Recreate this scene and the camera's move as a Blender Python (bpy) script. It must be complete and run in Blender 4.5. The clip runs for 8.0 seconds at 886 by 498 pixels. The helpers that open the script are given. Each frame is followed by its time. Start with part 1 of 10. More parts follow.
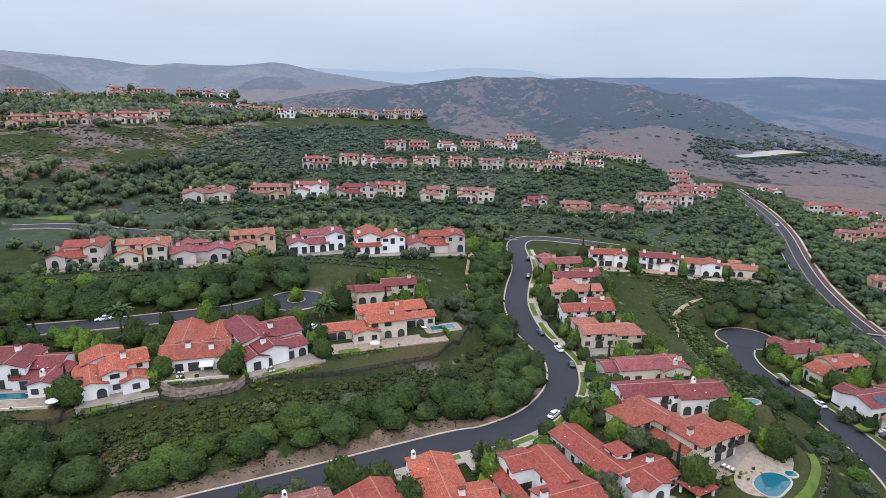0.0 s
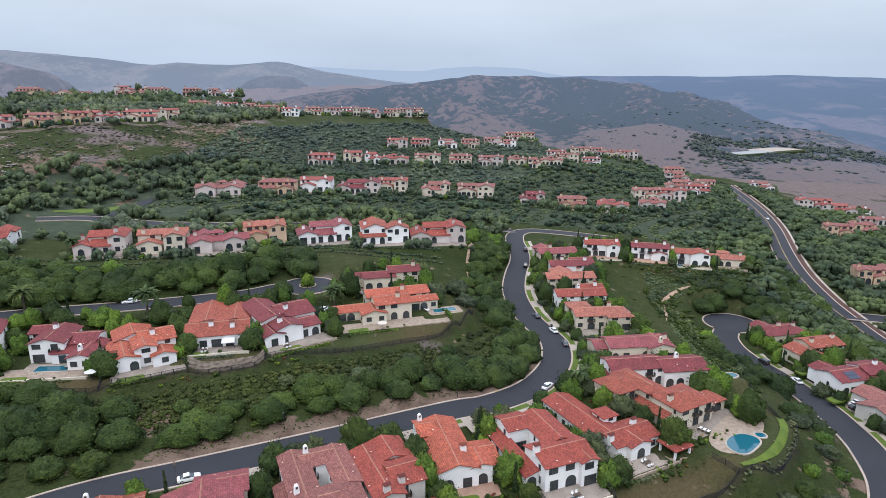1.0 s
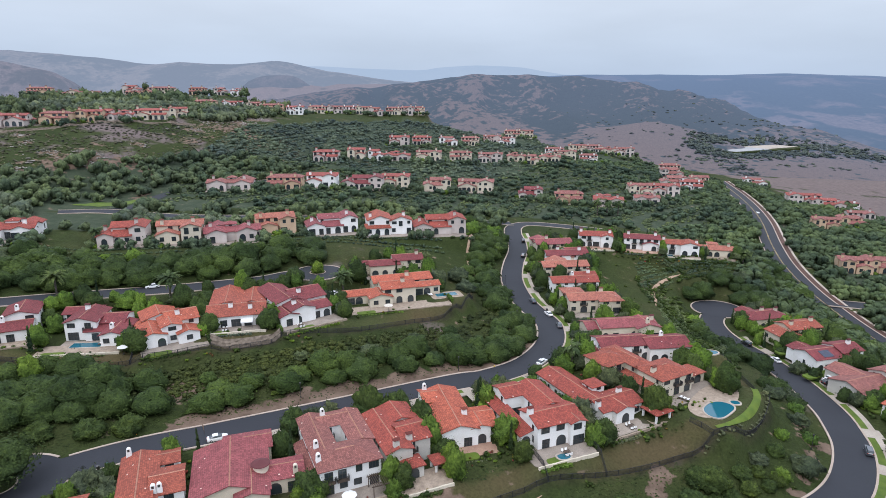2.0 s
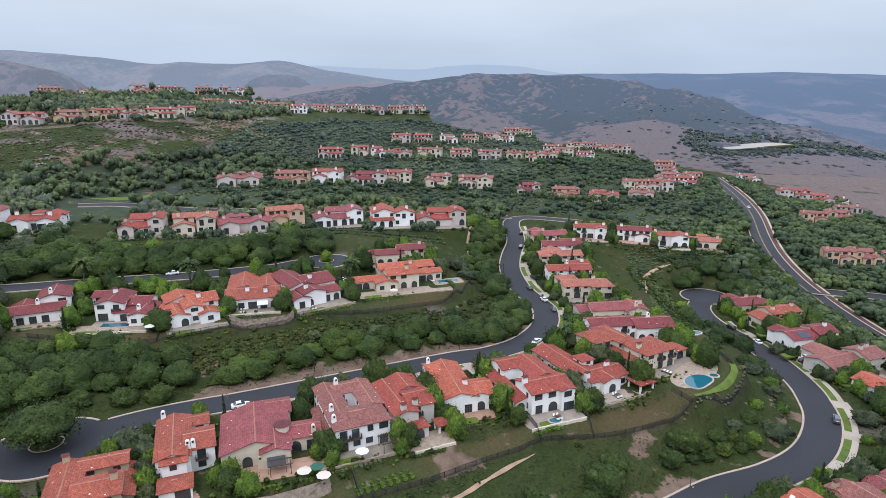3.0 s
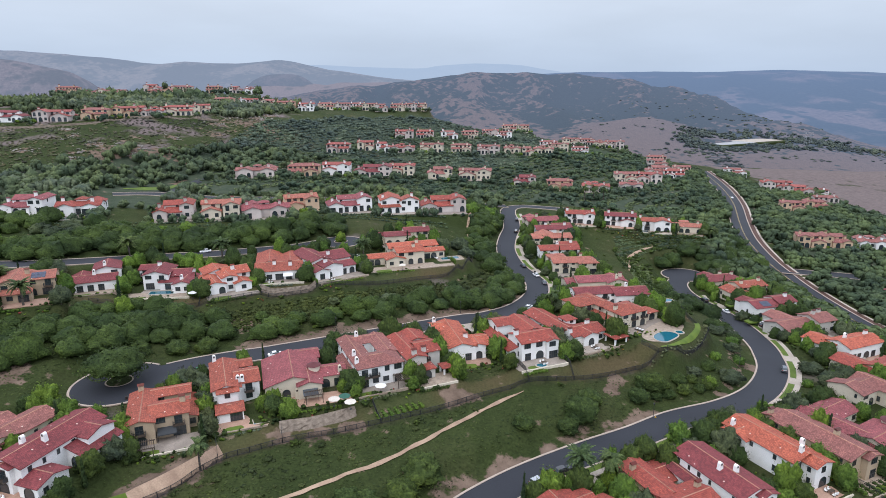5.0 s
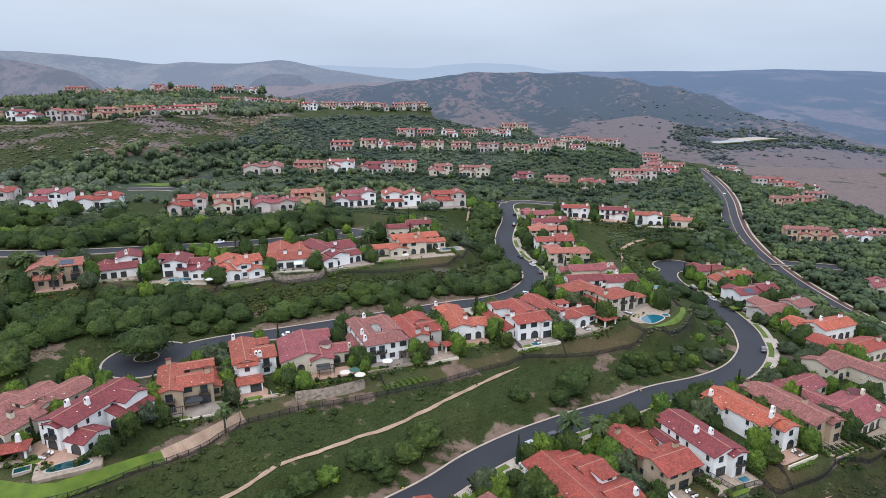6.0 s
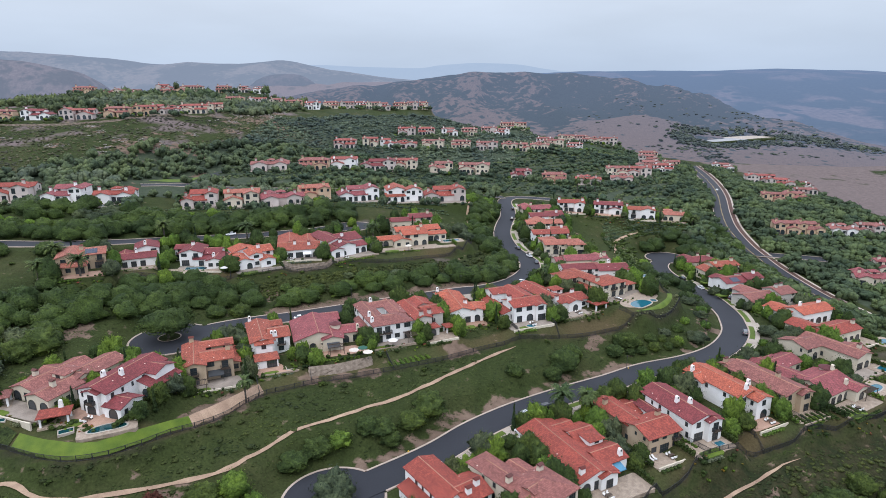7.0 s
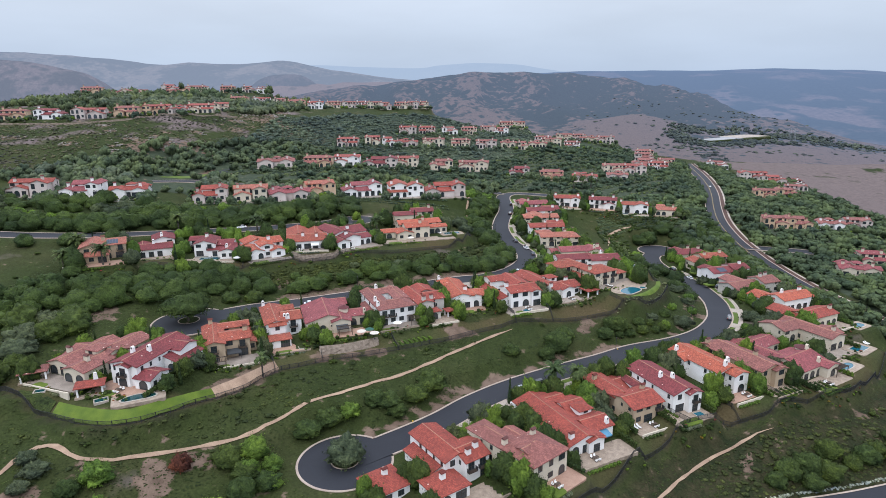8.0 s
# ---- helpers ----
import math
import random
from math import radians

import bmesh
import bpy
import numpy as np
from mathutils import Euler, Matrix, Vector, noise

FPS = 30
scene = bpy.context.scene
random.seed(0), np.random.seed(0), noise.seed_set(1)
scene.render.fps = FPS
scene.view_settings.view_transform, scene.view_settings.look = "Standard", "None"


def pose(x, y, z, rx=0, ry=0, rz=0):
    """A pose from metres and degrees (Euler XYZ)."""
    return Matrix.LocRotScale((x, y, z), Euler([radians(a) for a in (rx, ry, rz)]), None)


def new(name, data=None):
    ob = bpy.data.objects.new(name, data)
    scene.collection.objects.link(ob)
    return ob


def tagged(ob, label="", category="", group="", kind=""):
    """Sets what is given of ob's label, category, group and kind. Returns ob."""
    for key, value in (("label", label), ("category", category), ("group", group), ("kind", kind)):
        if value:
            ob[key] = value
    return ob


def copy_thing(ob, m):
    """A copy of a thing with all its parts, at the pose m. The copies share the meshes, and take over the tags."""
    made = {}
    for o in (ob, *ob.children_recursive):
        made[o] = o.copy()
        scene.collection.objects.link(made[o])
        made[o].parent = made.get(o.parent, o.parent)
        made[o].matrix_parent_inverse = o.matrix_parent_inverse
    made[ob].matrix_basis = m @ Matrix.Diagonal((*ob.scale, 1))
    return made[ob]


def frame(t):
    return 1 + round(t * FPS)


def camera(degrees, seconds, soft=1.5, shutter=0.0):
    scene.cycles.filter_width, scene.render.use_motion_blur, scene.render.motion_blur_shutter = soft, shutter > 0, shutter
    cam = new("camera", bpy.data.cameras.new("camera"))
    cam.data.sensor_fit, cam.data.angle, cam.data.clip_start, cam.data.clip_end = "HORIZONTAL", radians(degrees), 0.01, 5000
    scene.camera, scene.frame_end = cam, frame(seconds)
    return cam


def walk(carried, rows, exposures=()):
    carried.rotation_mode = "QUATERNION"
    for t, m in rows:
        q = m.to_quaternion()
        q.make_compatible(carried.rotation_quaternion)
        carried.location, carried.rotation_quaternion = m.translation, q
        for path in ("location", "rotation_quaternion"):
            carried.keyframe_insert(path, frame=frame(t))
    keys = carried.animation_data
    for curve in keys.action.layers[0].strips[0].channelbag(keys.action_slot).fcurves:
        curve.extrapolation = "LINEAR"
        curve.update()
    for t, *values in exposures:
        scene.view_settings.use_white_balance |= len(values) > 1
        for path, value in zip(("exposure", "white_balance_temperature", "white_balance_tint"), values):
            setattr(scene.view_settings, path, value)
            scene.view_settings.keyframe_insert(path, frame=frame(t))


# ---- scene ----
from functools import lru_cache

# ---------------------------------------------------------------- camera
cam = camera(71.5, 8.0, 0.65)
ROWS = [
    (0.0, -0.13, 0.53, 90.43, 0.106, -14.550, 0.236),
    (1.0, -0.69, -14.37, 90.32, 0.137, -14.656, 0.129),
    (2.0, -1.22, -29.44, 90.20, 0.164, -14.747, 0.027),
    (3.0, -1.73, -44.61, 90.07, 0.184, -14.821, -0.070),
    (4.0, -2.22, -59.83, 89.93, 0.200, -14.880, -0.162),
    (5.0, -2.68, -75.03, 89.77, 0.209, -14.922, -0.248),
    (6.0, -3.12, -90.13, 89.60, 0.213, -14.949, -0.328),
    (7.0, -3.54, -105.08, 89.42, 0.212, -14.961, -0.401),
    (8.0, -3.93, -119.80, 89.23, 0.205, -14.956, -0.468),
]
walk(cam, [(t, Matrix.Translation((x, y, z)) @ pose(0, 0, 0, 90 + pitch, 0, yaw) @ pose(0, 0, 0, 0, 0, roll)) for t, x, y, z, yaw, pitch, roll in ROWS], [(0.0, 0.12, 6090, 12), (8.0, 0.12, 6090, 12)])

# ---------------------------------------------------------------- sky and sun
SUN_UP, SUN_ROUND = radians(52), radians(200)
world = bpy.data.worlds.new("overcast_sky")
scene.world = world
world.use_nodes = True
wn, wl = world.node_tree.nodes, world.node_tree.links
wn.clear()
w_out = wn.new("ShaderNodeOutputWorld")
w_bg = wn.new("ShaderNodeBackground")
w_sky = wn.new("ShaderNodeTexSky")
w_sky.sky_type = "NISHITA"
w_sky.sun_disc = False
w_sky.sun_elevation, w_sky.sun_rotation = SUN_UP, SUN_ROUND
w_sky.dust_density = 4.0
w_dim = wn.new("ShaderNodeVectorMath")
w_dim.operation = "SCALE"
w_dim.inputs["Scale"].default_value = 0.10
w_geo = wn.new("ShaderNodeTexCoord")
w_sep = wn.new("ShaderNodeSeparateXYZ")
w_ramp = wn.new("ShaderNodeValToRGB")
for at, col in ((0.0, (0.54, 0.64, 0.765)), (0.05, (0.57, 0.655, 0.76)), (0.12, (0.675, 0.74, 0.815)), (0.3, (1.10, 1.20, 1.35)), (1.0, (1.95, 2.04, 2.22))):
    el = w_ramp.color_ramp.elements.new(at) if at not in (0.0, 1.0) else w_ramp.color_ramp.elements[0 if at == 0.0 else -1]
    el.position, el.color = at, (*col, 1)
w_noise = wn.new("ShaderNodeTexNoise")
w_noise.inputs["Scale"].default_value, w_noise.inputs["Detail"].default_value = 3.0, 5.0
w_map = wn.new("ShaderNodeMapping")
w_map.inputs["Scale"].default_value = (1.0, 1.0, 4.5)
w_var = wn.new("ShaderNodeMapRange")
w_var.inputs["From Min"].default_value, w_var.inputs["From Max"].default_value = 0.3, 0.7
w_var.inputs["To Min"].default_value, w_var.inputs["To Max"].default_value = 0.94, 1.05
w_mul = wn.new("ShaderNodeVectorMath")
w_mul.operation = "SCALE"
w_mix = wn.new("ShaderNodeMixRGB")
w_mix.inputs["Fac"].default_value = 0.88
wl.new(w_geo.outputs["Generated"], w_sep.inputs[0])
wl.new(w_sep.outputs["Z"], w_ramp.inputs["Fac"])
wl.new(w_geo.outputs["Generated"], w_map.inputs["Vector"])
wl.new(w_map.outputs[0], w_noise.inputs["Vector"])
wl.new(w_noise.outputs["Fac"], w_var.inputs["Value"])
wl.new(w_ramp.outputs["Color"], w_mul.inputs[0])
wl.new(w_var.outputs[0], w_mul.inputs["Scale"])
wl.new(w_sky.outputs["Color"], w_dim.inputs[0])
wl.new(w_dim.outputs[0], w_mix.inputs["Color1"])
wl.new(w_mul.outputs[0], w_mix.inputs["Color2"])
wl.new(w_mix.outputs["Color"], w_bg.inputs["Color"])
w_bg.inputs["Strength"].default_value = 1.0
wl.new(w_bg.outputs[0], w_out.inputs["Surface"])

sun_data = bpy.data.lights.new("sun", "SUN")
sun_data.energy, sun_data.angle, sun_data.color = 0.9, radians(25), (1.0, 0.96, 0.90)
sun = new("sun", sun_data)
sun.rotation_euler = (radians(38), 0, radians(-20))


# ---------------------------------------------------------------- materials
def node_mat(name):
    m = bpy.data.materials.new(name)
    m.use_nodes = True
    m.node_tree.nodes.clear()
    n, l = m.node_tree.nodes, m.node_tree.links
    out, bsdf = n.new("ShaderNodeOutputMaterial"), n.new("ShaderNodeBsdfPrincipled")
    l.new(bsdf.outputs[0], out.inputs["Surface"])
    return m, n, l, bsdf


def noise_node(n, l, scale, detail=4.0, coords="Object"):
    tc = n.new("ShaderNodeTexCoord")
    t = n.new("ShaderNodeTexNoise")
    t.inputs["Scale"].default_value, t.inputs["Detail"].default_value = scale, detail
    l.new(tc.outputs[coords], t.inputs["Vector"])
    return t


def ramp_node(n, l, source, stops):
    r = n.new("ShaderNodeValToRGB")
    els = r.color_ramp.elements
    for k, (at, col) in enumerate(stops):
        el = els[0] if k == 0 else els[-1] if k == len(stops) - 1 else els.new(at)
        el.position, el.color = at, (*col, 1)
    l.new(source, r.inputs["Fac"])
    return r


def mix_node(n, l, fac, a, b, mode="MIX"):
    m = n.new("ShaderNodeMixRGB")
    m.blend_type = mode
    for socket, v in zip(m.inputs, (fac, a, b)):
        if hasattr(v, "is_linked"):
            l.new(v, socket)
        elif isinstance(v, tuple):
            socket.default_value = (*v, 1)
        else:
            socket.default_value = v
    return m.outputs[0]


def bump_node(n, l, height, strength, distance, bsdf):
    b = n.new("ShaderNodeBump")
    b.inputs["Strength"].default_value, b.inputs["Distance"].default_value = strength, distance
    l.new(height, b.inputs["Height"])
    l.new(b.outputs[0], bsdf.inputs["Normal"])


def surface(name, dark, light, big=0.3, fine=6.0, rough=0.85, bump=0.4, depth=0.02, metal=0.0, vary=0.12, coords="Object"):
    """A matt surface with stains at a large scale, grain at a small one, and a shift from object to object."""
    m, n, l, bsdf = node_mat(name)
    a, b = noise_node(n, l, big, 4.0, coords), noise_node(n, l, fine, 6.0, coords)
    base = ramp_node(n, l, a.outputs["Fac"], ((0.3, dark), (0.7, light))).outputs[0]
    grain = ramp_node(n, l, b.outputs["Fac"], ((0.25, (0.78, 0.78, 0.78)), (0.75, (1.1, 1.1, 1.1)))).outputs[0]
    col = mix_node(n, l, 1.0, base, grain, "MULTIPLY")
    info, shift = n.new("ShaderNodeObjectInfo"), n.new("ShaderNodeMapRange")
    shift.inputs["To Min"].default_value, shift.inputs["To Max"].default_value = 1 - vary, 1 + vary
    l.new(info.outputs["Random"], shift.inputs["Value"])
    tone = n.new("ShaderNodeVectorMath")
    tone.operation = "SCALE"
    l.new(col, tone.inputs[0])
    l.new(shift.outputs[0], tone.inputs["Scale"])
    l.new(tone.outputs[0], bsdf.inputs["Base Color"])
    bsdf.inputs["Roughness"].default_value, bsdf.inputs["Metallic"].default_value = rough, metal
    bump_node(n, l, b.outputs["Fac"], bump, depth, bsdf)
    return m


def roof_mat(name, colour, pale):
    """Barrel tiles in courses, each a little different, with pale mortar flecks. UV in metres."""
    m, n, l, bsdf = node_mat(name)
    uv = n.new("ShaderNodeTexCoord")
    brick = n.new("ShaderNodeTexBrick")
    brick.offset, brick.squash = 0.5, 1.0
    for key, v in (("Scale", 1.0), ("Mortar Size", 0.035), ("Mortar Smooth", 0.6), ("Bias", 0.0), ("Brick Width", 0.36), ("Row Height", 0.42)):
        brick.inputs[key].default_value = v
    c = colour
    brick.inputs["Color1"].default_value = (c[0] * 0.72, c[1] * 0.68, c[2] * 0.68, 1)
    brick.inputs["Color2"].default_value = (min(c[0] * 1.3, 1), c[1] * 1.35, c[2] * 1.35, 1)
    brick.inputs["Mortar"].default_value = (c[0] * 0.42, c[1] * 0.4, c[2] * 0.42, 1)
    l.new(uv.outputs["UV"], brick.inputs["Vector"])
    stain = noise_node(n, l, 0.35, 5.0)
    worn = ramp_node(n, l, stain.outputs["Fac"], ((0.3, (0.80, 0.78, 0.80)), (0.7, (1.12, 1.12, 1.10)))).outputs[0]
    col = mix_node(n, l, 1.0, brick.outputs["Color"], worn, "MULTIPLY")
    vor = n.new("ShaderNodeTexVoronoi")
    vor.inputs["Scale"].default_value = 0.36
    l.new(uv.outputs["UV"], vor.inputs["Vector"])
    fleck = ramp_node(n, l, vor.outputs["Distance"], ((0.05, (1, 1, 1)), (0.08, (0, 0, 0)))).outputs[0]
    some = n.new("ShaderNodeSeparateColor")
    l.new(vor.outputs["Color"], some.inputs[0])
    pick = n.new("ShaderNodeMath")
    pick.operation = "GREATER_THAN"
    pick.inputs[1].default_value = 0.72
    l.new(some.outputs[0], pick.inputs[0])
    both = n.new("ShaderNodeMath")
    both.operation = "MULTIPLY"
    l.new(pick.outputs[0], both.inputs[0])
    l.new(fleck, both.inputs[1])
    col = mix_node(n, l, both.outputs[0], col, pale)
    info, shift = n.new("ShaderNodeObjectInfo"), n.new("ShaderNodeMapRange")
    shift.inputs["To Min"].default_value, shift.inputs["To Max"].default_value = 0.92, 1.08
    l.new(info.outputs["Random"], shift.inputs["Value"])
    tone = n.new("ShaderNodeVectorMath")
    tone.operation = "SCALE"
    l.new(col, tone.inputs[0])
    l.new(shift.outputs[0], tone.inputs["Scale"])
    l.new(tone.outputs[0], bsdf.inputs["Base Color"])
    bsdf.inputs["Roughness"].default_value = 0.8
    bump_node(n, l, brick.outputs["Fac"], 0.5, 0.05, bsdf)
    return m


def leaf_mat(name, dark, light, deep=0.50):
    """Leaves: tone shifts from leaf to leaf, tree to tree and across the crown. A higher deep lifts the dark specks, as
    painted haze.
    """
    m, n, l, bsdf = node_mat(name)
    geo, info = n.new("ShaderNodeNewGeometry"), n.new("ShaderNodeObjectInfo")
    col = ramp_node(n, l, geo.outputs["Random Per Island"], ((0.0, dark), (1.0, light))).outputs[0]
    wide = noise_node(n, l, 0.5, 3.0)
    shade = ramp_node(n, l, wide.outputs["Fac"], ((0.3, (0.75, 0.78, 0.75)), (0.7, (1.2, 1.18, 1.05)))).outputs[0]
    col = mix_node(n, l, 1.0, col, shade, "MULTIPLY")
    tint = ramp_node(n, l, info.outputs["Random"], ((0.0, (0.80, 0.86, 0.9)), (0.5, (1.0, 1.0, 1.0)), (1.0, (1.22, 1.14, 0.9)))).outputs[0]
    col = mix_node(n, l, 1.0, col, tint, "MULTIPLY")
    stand = noise_node(n, l, 0.11, 2.0)
    kinds = ramp_node(n, l, stand.outputs["Fac"], ((0.36, (0.66, 0.72, 0.86)), (0.5, (0.98, 1.0, 1.02)), (0.64, (1.15, 1.14, 1.08)))).outputs[0]
    col = mix_node(n, l, 1.0, col, kinds, "MULTIPLY")
    drift = ramp_node(n, l, noise_node(n, l, 0.022, 3.0).outputs["Fac"], ((0.36, (0.74, 0.76, 0.84)), (0.5, (1.0, 1.0, 1.0)), (0.64, (1.24, 1.22, 1.02)))).outputs[0]
    col = mix_node(n, l, 1.0, col, drift, "MULTIPLY")
    # noise paints lit clump tops and dark gaps into the leaf colour
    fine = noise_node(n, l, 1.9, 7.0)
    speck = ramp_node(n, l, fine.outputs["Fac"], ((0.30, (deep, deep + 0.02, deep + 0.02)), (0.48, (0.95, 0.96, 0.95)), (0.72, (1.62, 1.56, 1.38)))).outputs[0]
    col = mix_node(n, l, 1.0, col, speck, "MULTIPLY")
    bump_node(n, l, fine.outputs["Fac"], 1.0, 0.6, bsdf)
    l.new(col, bsdf.inputs["Base Color"])
    bsdf.inputs["Roughness"].default_value = 0.7
    bsdf.inputs["Specular IOR Level"].default_value = 0.1
    return m


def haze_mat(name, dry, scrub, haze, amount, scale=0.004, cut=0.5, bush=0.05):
    """Far hills behind air: dry grass and scrub, with haze painted in as an even glow."""
    m, n, l, bsdf = node_mat(name)
    a, b = noise_node(n, l, scale, 6.0), noise_node(n, l, scale * 9, 5.0)
    f = n.new("ShaderNodeMath")
    f.operation = "ADD"
    k = n.new("ShaderNodeMath")
    k.operation = "MULTIPLY"
    k.inputs[1].default_value = 0.55
    l.new(b.outputs["Fac"], k.inputs[0])
    l.new(a.outputs["Fac"], f.inputs[0])
    l.new(k.outputs[0], f.inputs[1])
    col = ramp_node(n, l, f.outputs[0], ((cut + 0.22, scrub), (cut + 0.34, dry))).outputs[0]
    dots = n.new("ShaderNodeTexVoronoi")
    dots.inputs["Scale"].default_value = bush
    coord, which, some, cast_on = n.new("ShaderNodeTexCoord"), n.new("ShaderNodeSeparateColor"), n.new("ShaderNodeMath"), n.new("ShaderNodeMath")
    l.new(coord.outputs["Object"], dots.inputs["Vector"])
    l.new(dots.outputs["Color"], which.inputs[0])
    some.operation, cast_on.operation = "LESS_THAN", "MULTIPLY"
    some.inputs[1].default_value = 0.5
    l.new(which.outputs[0], some.inputs[0])
    spot = ramp_node(n, l, dots.outputs["Distance"], ((0.20, (1, 1, 1)), (0.42, (0, 0, 0)))).outputs[0]
    l.new(spot, cast_on.inputs[0])
    l.new(some.outputs[0], cast_on.inputs[1])
    col = mix_node(n, l, cast_on.outputs[0], col, scrub)
    fine = ramp_node(n, l, noise_node(n, l, scale * 40, 4.0).outputs["Fac"], ((0.3, (0.45, 0.48, 0.5)), (0.7, (1.4, 1.37, 1.35)))).outputs[0]
    col = mix_node(n, l, 1.0, col, fine, "MULTIPLY")
    l.new(col, bsdf.inputs["Base Color"])
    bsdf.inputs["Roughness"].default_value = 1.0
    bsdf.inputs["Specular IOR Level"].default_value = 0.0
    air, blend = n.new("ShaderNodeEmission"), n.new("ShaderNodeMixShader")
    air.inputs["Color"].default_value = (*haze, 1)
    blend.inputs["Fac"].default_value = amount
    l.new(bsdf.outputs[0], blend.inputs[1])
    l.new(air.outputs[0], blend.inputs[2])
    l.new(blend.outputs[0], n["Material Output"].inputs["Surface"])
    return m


MORTAR = (0.62, 0.50, 0.42)
ROOFS = {
    "orange": roof_mat("orange_tile", (0.392, 0.092, 0.048), MORTAR),
    "red": roof_mat("red_tile", (0.272, 0.052, 0.033), MORTAR),
    "burgundy": roof_mat("burgundy_tile", (0.180, 0.032, 0.034), MORTAR),
    "pink": roof_mat("rose_tile", (0.242, 0.060, 0.063), MORTAR),
    "brown": roof_mat("brown_rose_tile", (0.242, 0.088, 0.071), MORTAR),
    "rust": roof_mat("rust_tile", (0.296, 0.070, 0.040), MORTAR),
    # the next two are roof colours with distance haze painted in
    "dusty": roof_mat("misty_rose_tile", (0.260, 0.096, 0.080), MORTAR),
    "faded": roof_mat("hazed_red_tile", (0.296, 0.076, 0.060), MORTAR),
    "terracotta": roof_mat("terracotta_tile", (0.339, 0.113, 0.074), MORTAR),
}
WALLS = {
    "white": surface("white_stucco", (0.77, 0.75, 0.72), (0.86, 0.85, 0.83), 0.25, 8, 0.9, 0.2, 0.01, vary=0.04),
    "cream": surface("cream_stucco", (0.56, 0.49, 0.38), (0.66, 0.59, 0.47), 0.25, 8, 0.9, 0.2, 0.01, vary=0.05),
    "tan": surface("tan_stucco", (0.40, 0.30, 0.20), (0.50, 0.39, 0.27), 0.25, 8, 0.9, 0.2, 0.01, vary=0.05),
    "grey": surface("grey_stucco", (0.50, 0.47, 0.42), (0.60, 0.57, 0.52), 0.25, 8, 0.9, 0.2, 0.01, vary=0.05),
    # white stucco with haze and porch shade painted into its colour
    "dulled": surface("dulled_white_stucco", (0.50, 0.43, 0.39), (0.60, 0.53, 0.49), 0.25, 8, 0.9, 0.2, 0.01, vary=0.08),
    "peach": surface("peach_stucco", (0.52, 0.36, 0.24), (0.60, 0.44, 0.30), 0.25, 8, 0.9, 0.2, 0.01, vary=0.05),
}
FRAME = surface("dark_bronze_frame", (0.035, 0.03, 0.027), (0.05, 0.045, 0.04), 1, 20, 0.5, 0.1, 0.005)
TEAL = surface("teal_frame", (0.06, 0.16, 0.17), (0.08, 0.2, 0.21), 1, 20, 0.5, 0.1, 0.005)
IRON = surface("black_iron", (0.02, 0.02, 0.022), (0.035, 0.035, 0.038), 1, 20, 0.5, 0.1, 0.005)
TIMBER = surface("dark_timber", (0.06, 0.04, 0.028), (0.10, 0.07, 0.05), 1, 15, 0.7, 0.3, 0.01)
ASPHALT = surface("asphalt", (0.0135, 0.015, 0.021), (0.020, 0.022, 0.029), 0.06, 3.0, 0.8, 0.3, 0.01, vary=0.0)
PAVING = surface("concrete_paving", (0.32, 0.27, 0.22), (0.44, 0.38, 0.315), 0.15, 3.0, 0.9, 0.3, 0.01, vary=0.05)
KERB = surface("kerb_concrete", (0.36, 0.28, 0.225), (0.46, 0.37, 0.30), 0.3, 4.0, 0.9, 0.3, 0.01, vary=0.03)
PATIO = surface("aged_patio_concrete", (0.22, 0.18, 0.145), (0.34, 0.285, 0.235), 0.3, 3.0, 0.9, 0.3, 0.01, vary=0.12)
STONE = surface("flagstone", (0.25, 0.19, 0.14), (0.39, 0.31, 0.235), 0.8, 3.0, 0.85, 0.5, 0.03, vary=0.1)
TILEPAVE = surface("terracotta_paving", (0.34, 0.20, 0.14), (0.44, 0.28, 0.20), 0.6, 4.0, 0.8, 0.3, 0.02, vary=0.06)
RUBBLE = surface("rubble_stone", (0.13, 0.10, 0.075), (0.27, 0.215, 0.165), 0.9, 4.0, 0.95, 0.8, 0.08, vary=0.1)
EARTH = surface("trodden_earth", (0.26, 0.17, 0.115), (0.40, 0.28, 0.19), 0.3, 3.0, 0.95, 0.5, 0.03, vary=0.05)
LAWN = surface("lawn_grass", (0.062, 0.104, 0.006), (0.104, 0.150, 0.010), 0.4, 6.0, 0.9, 0.6, 0.03, vary=0.12)
BARK = surface("bark", (0.06, 0.05, 0.04), (0.13, 0.11, 0.09), 1.0, 10, 0.9, 0.8, 0.03)
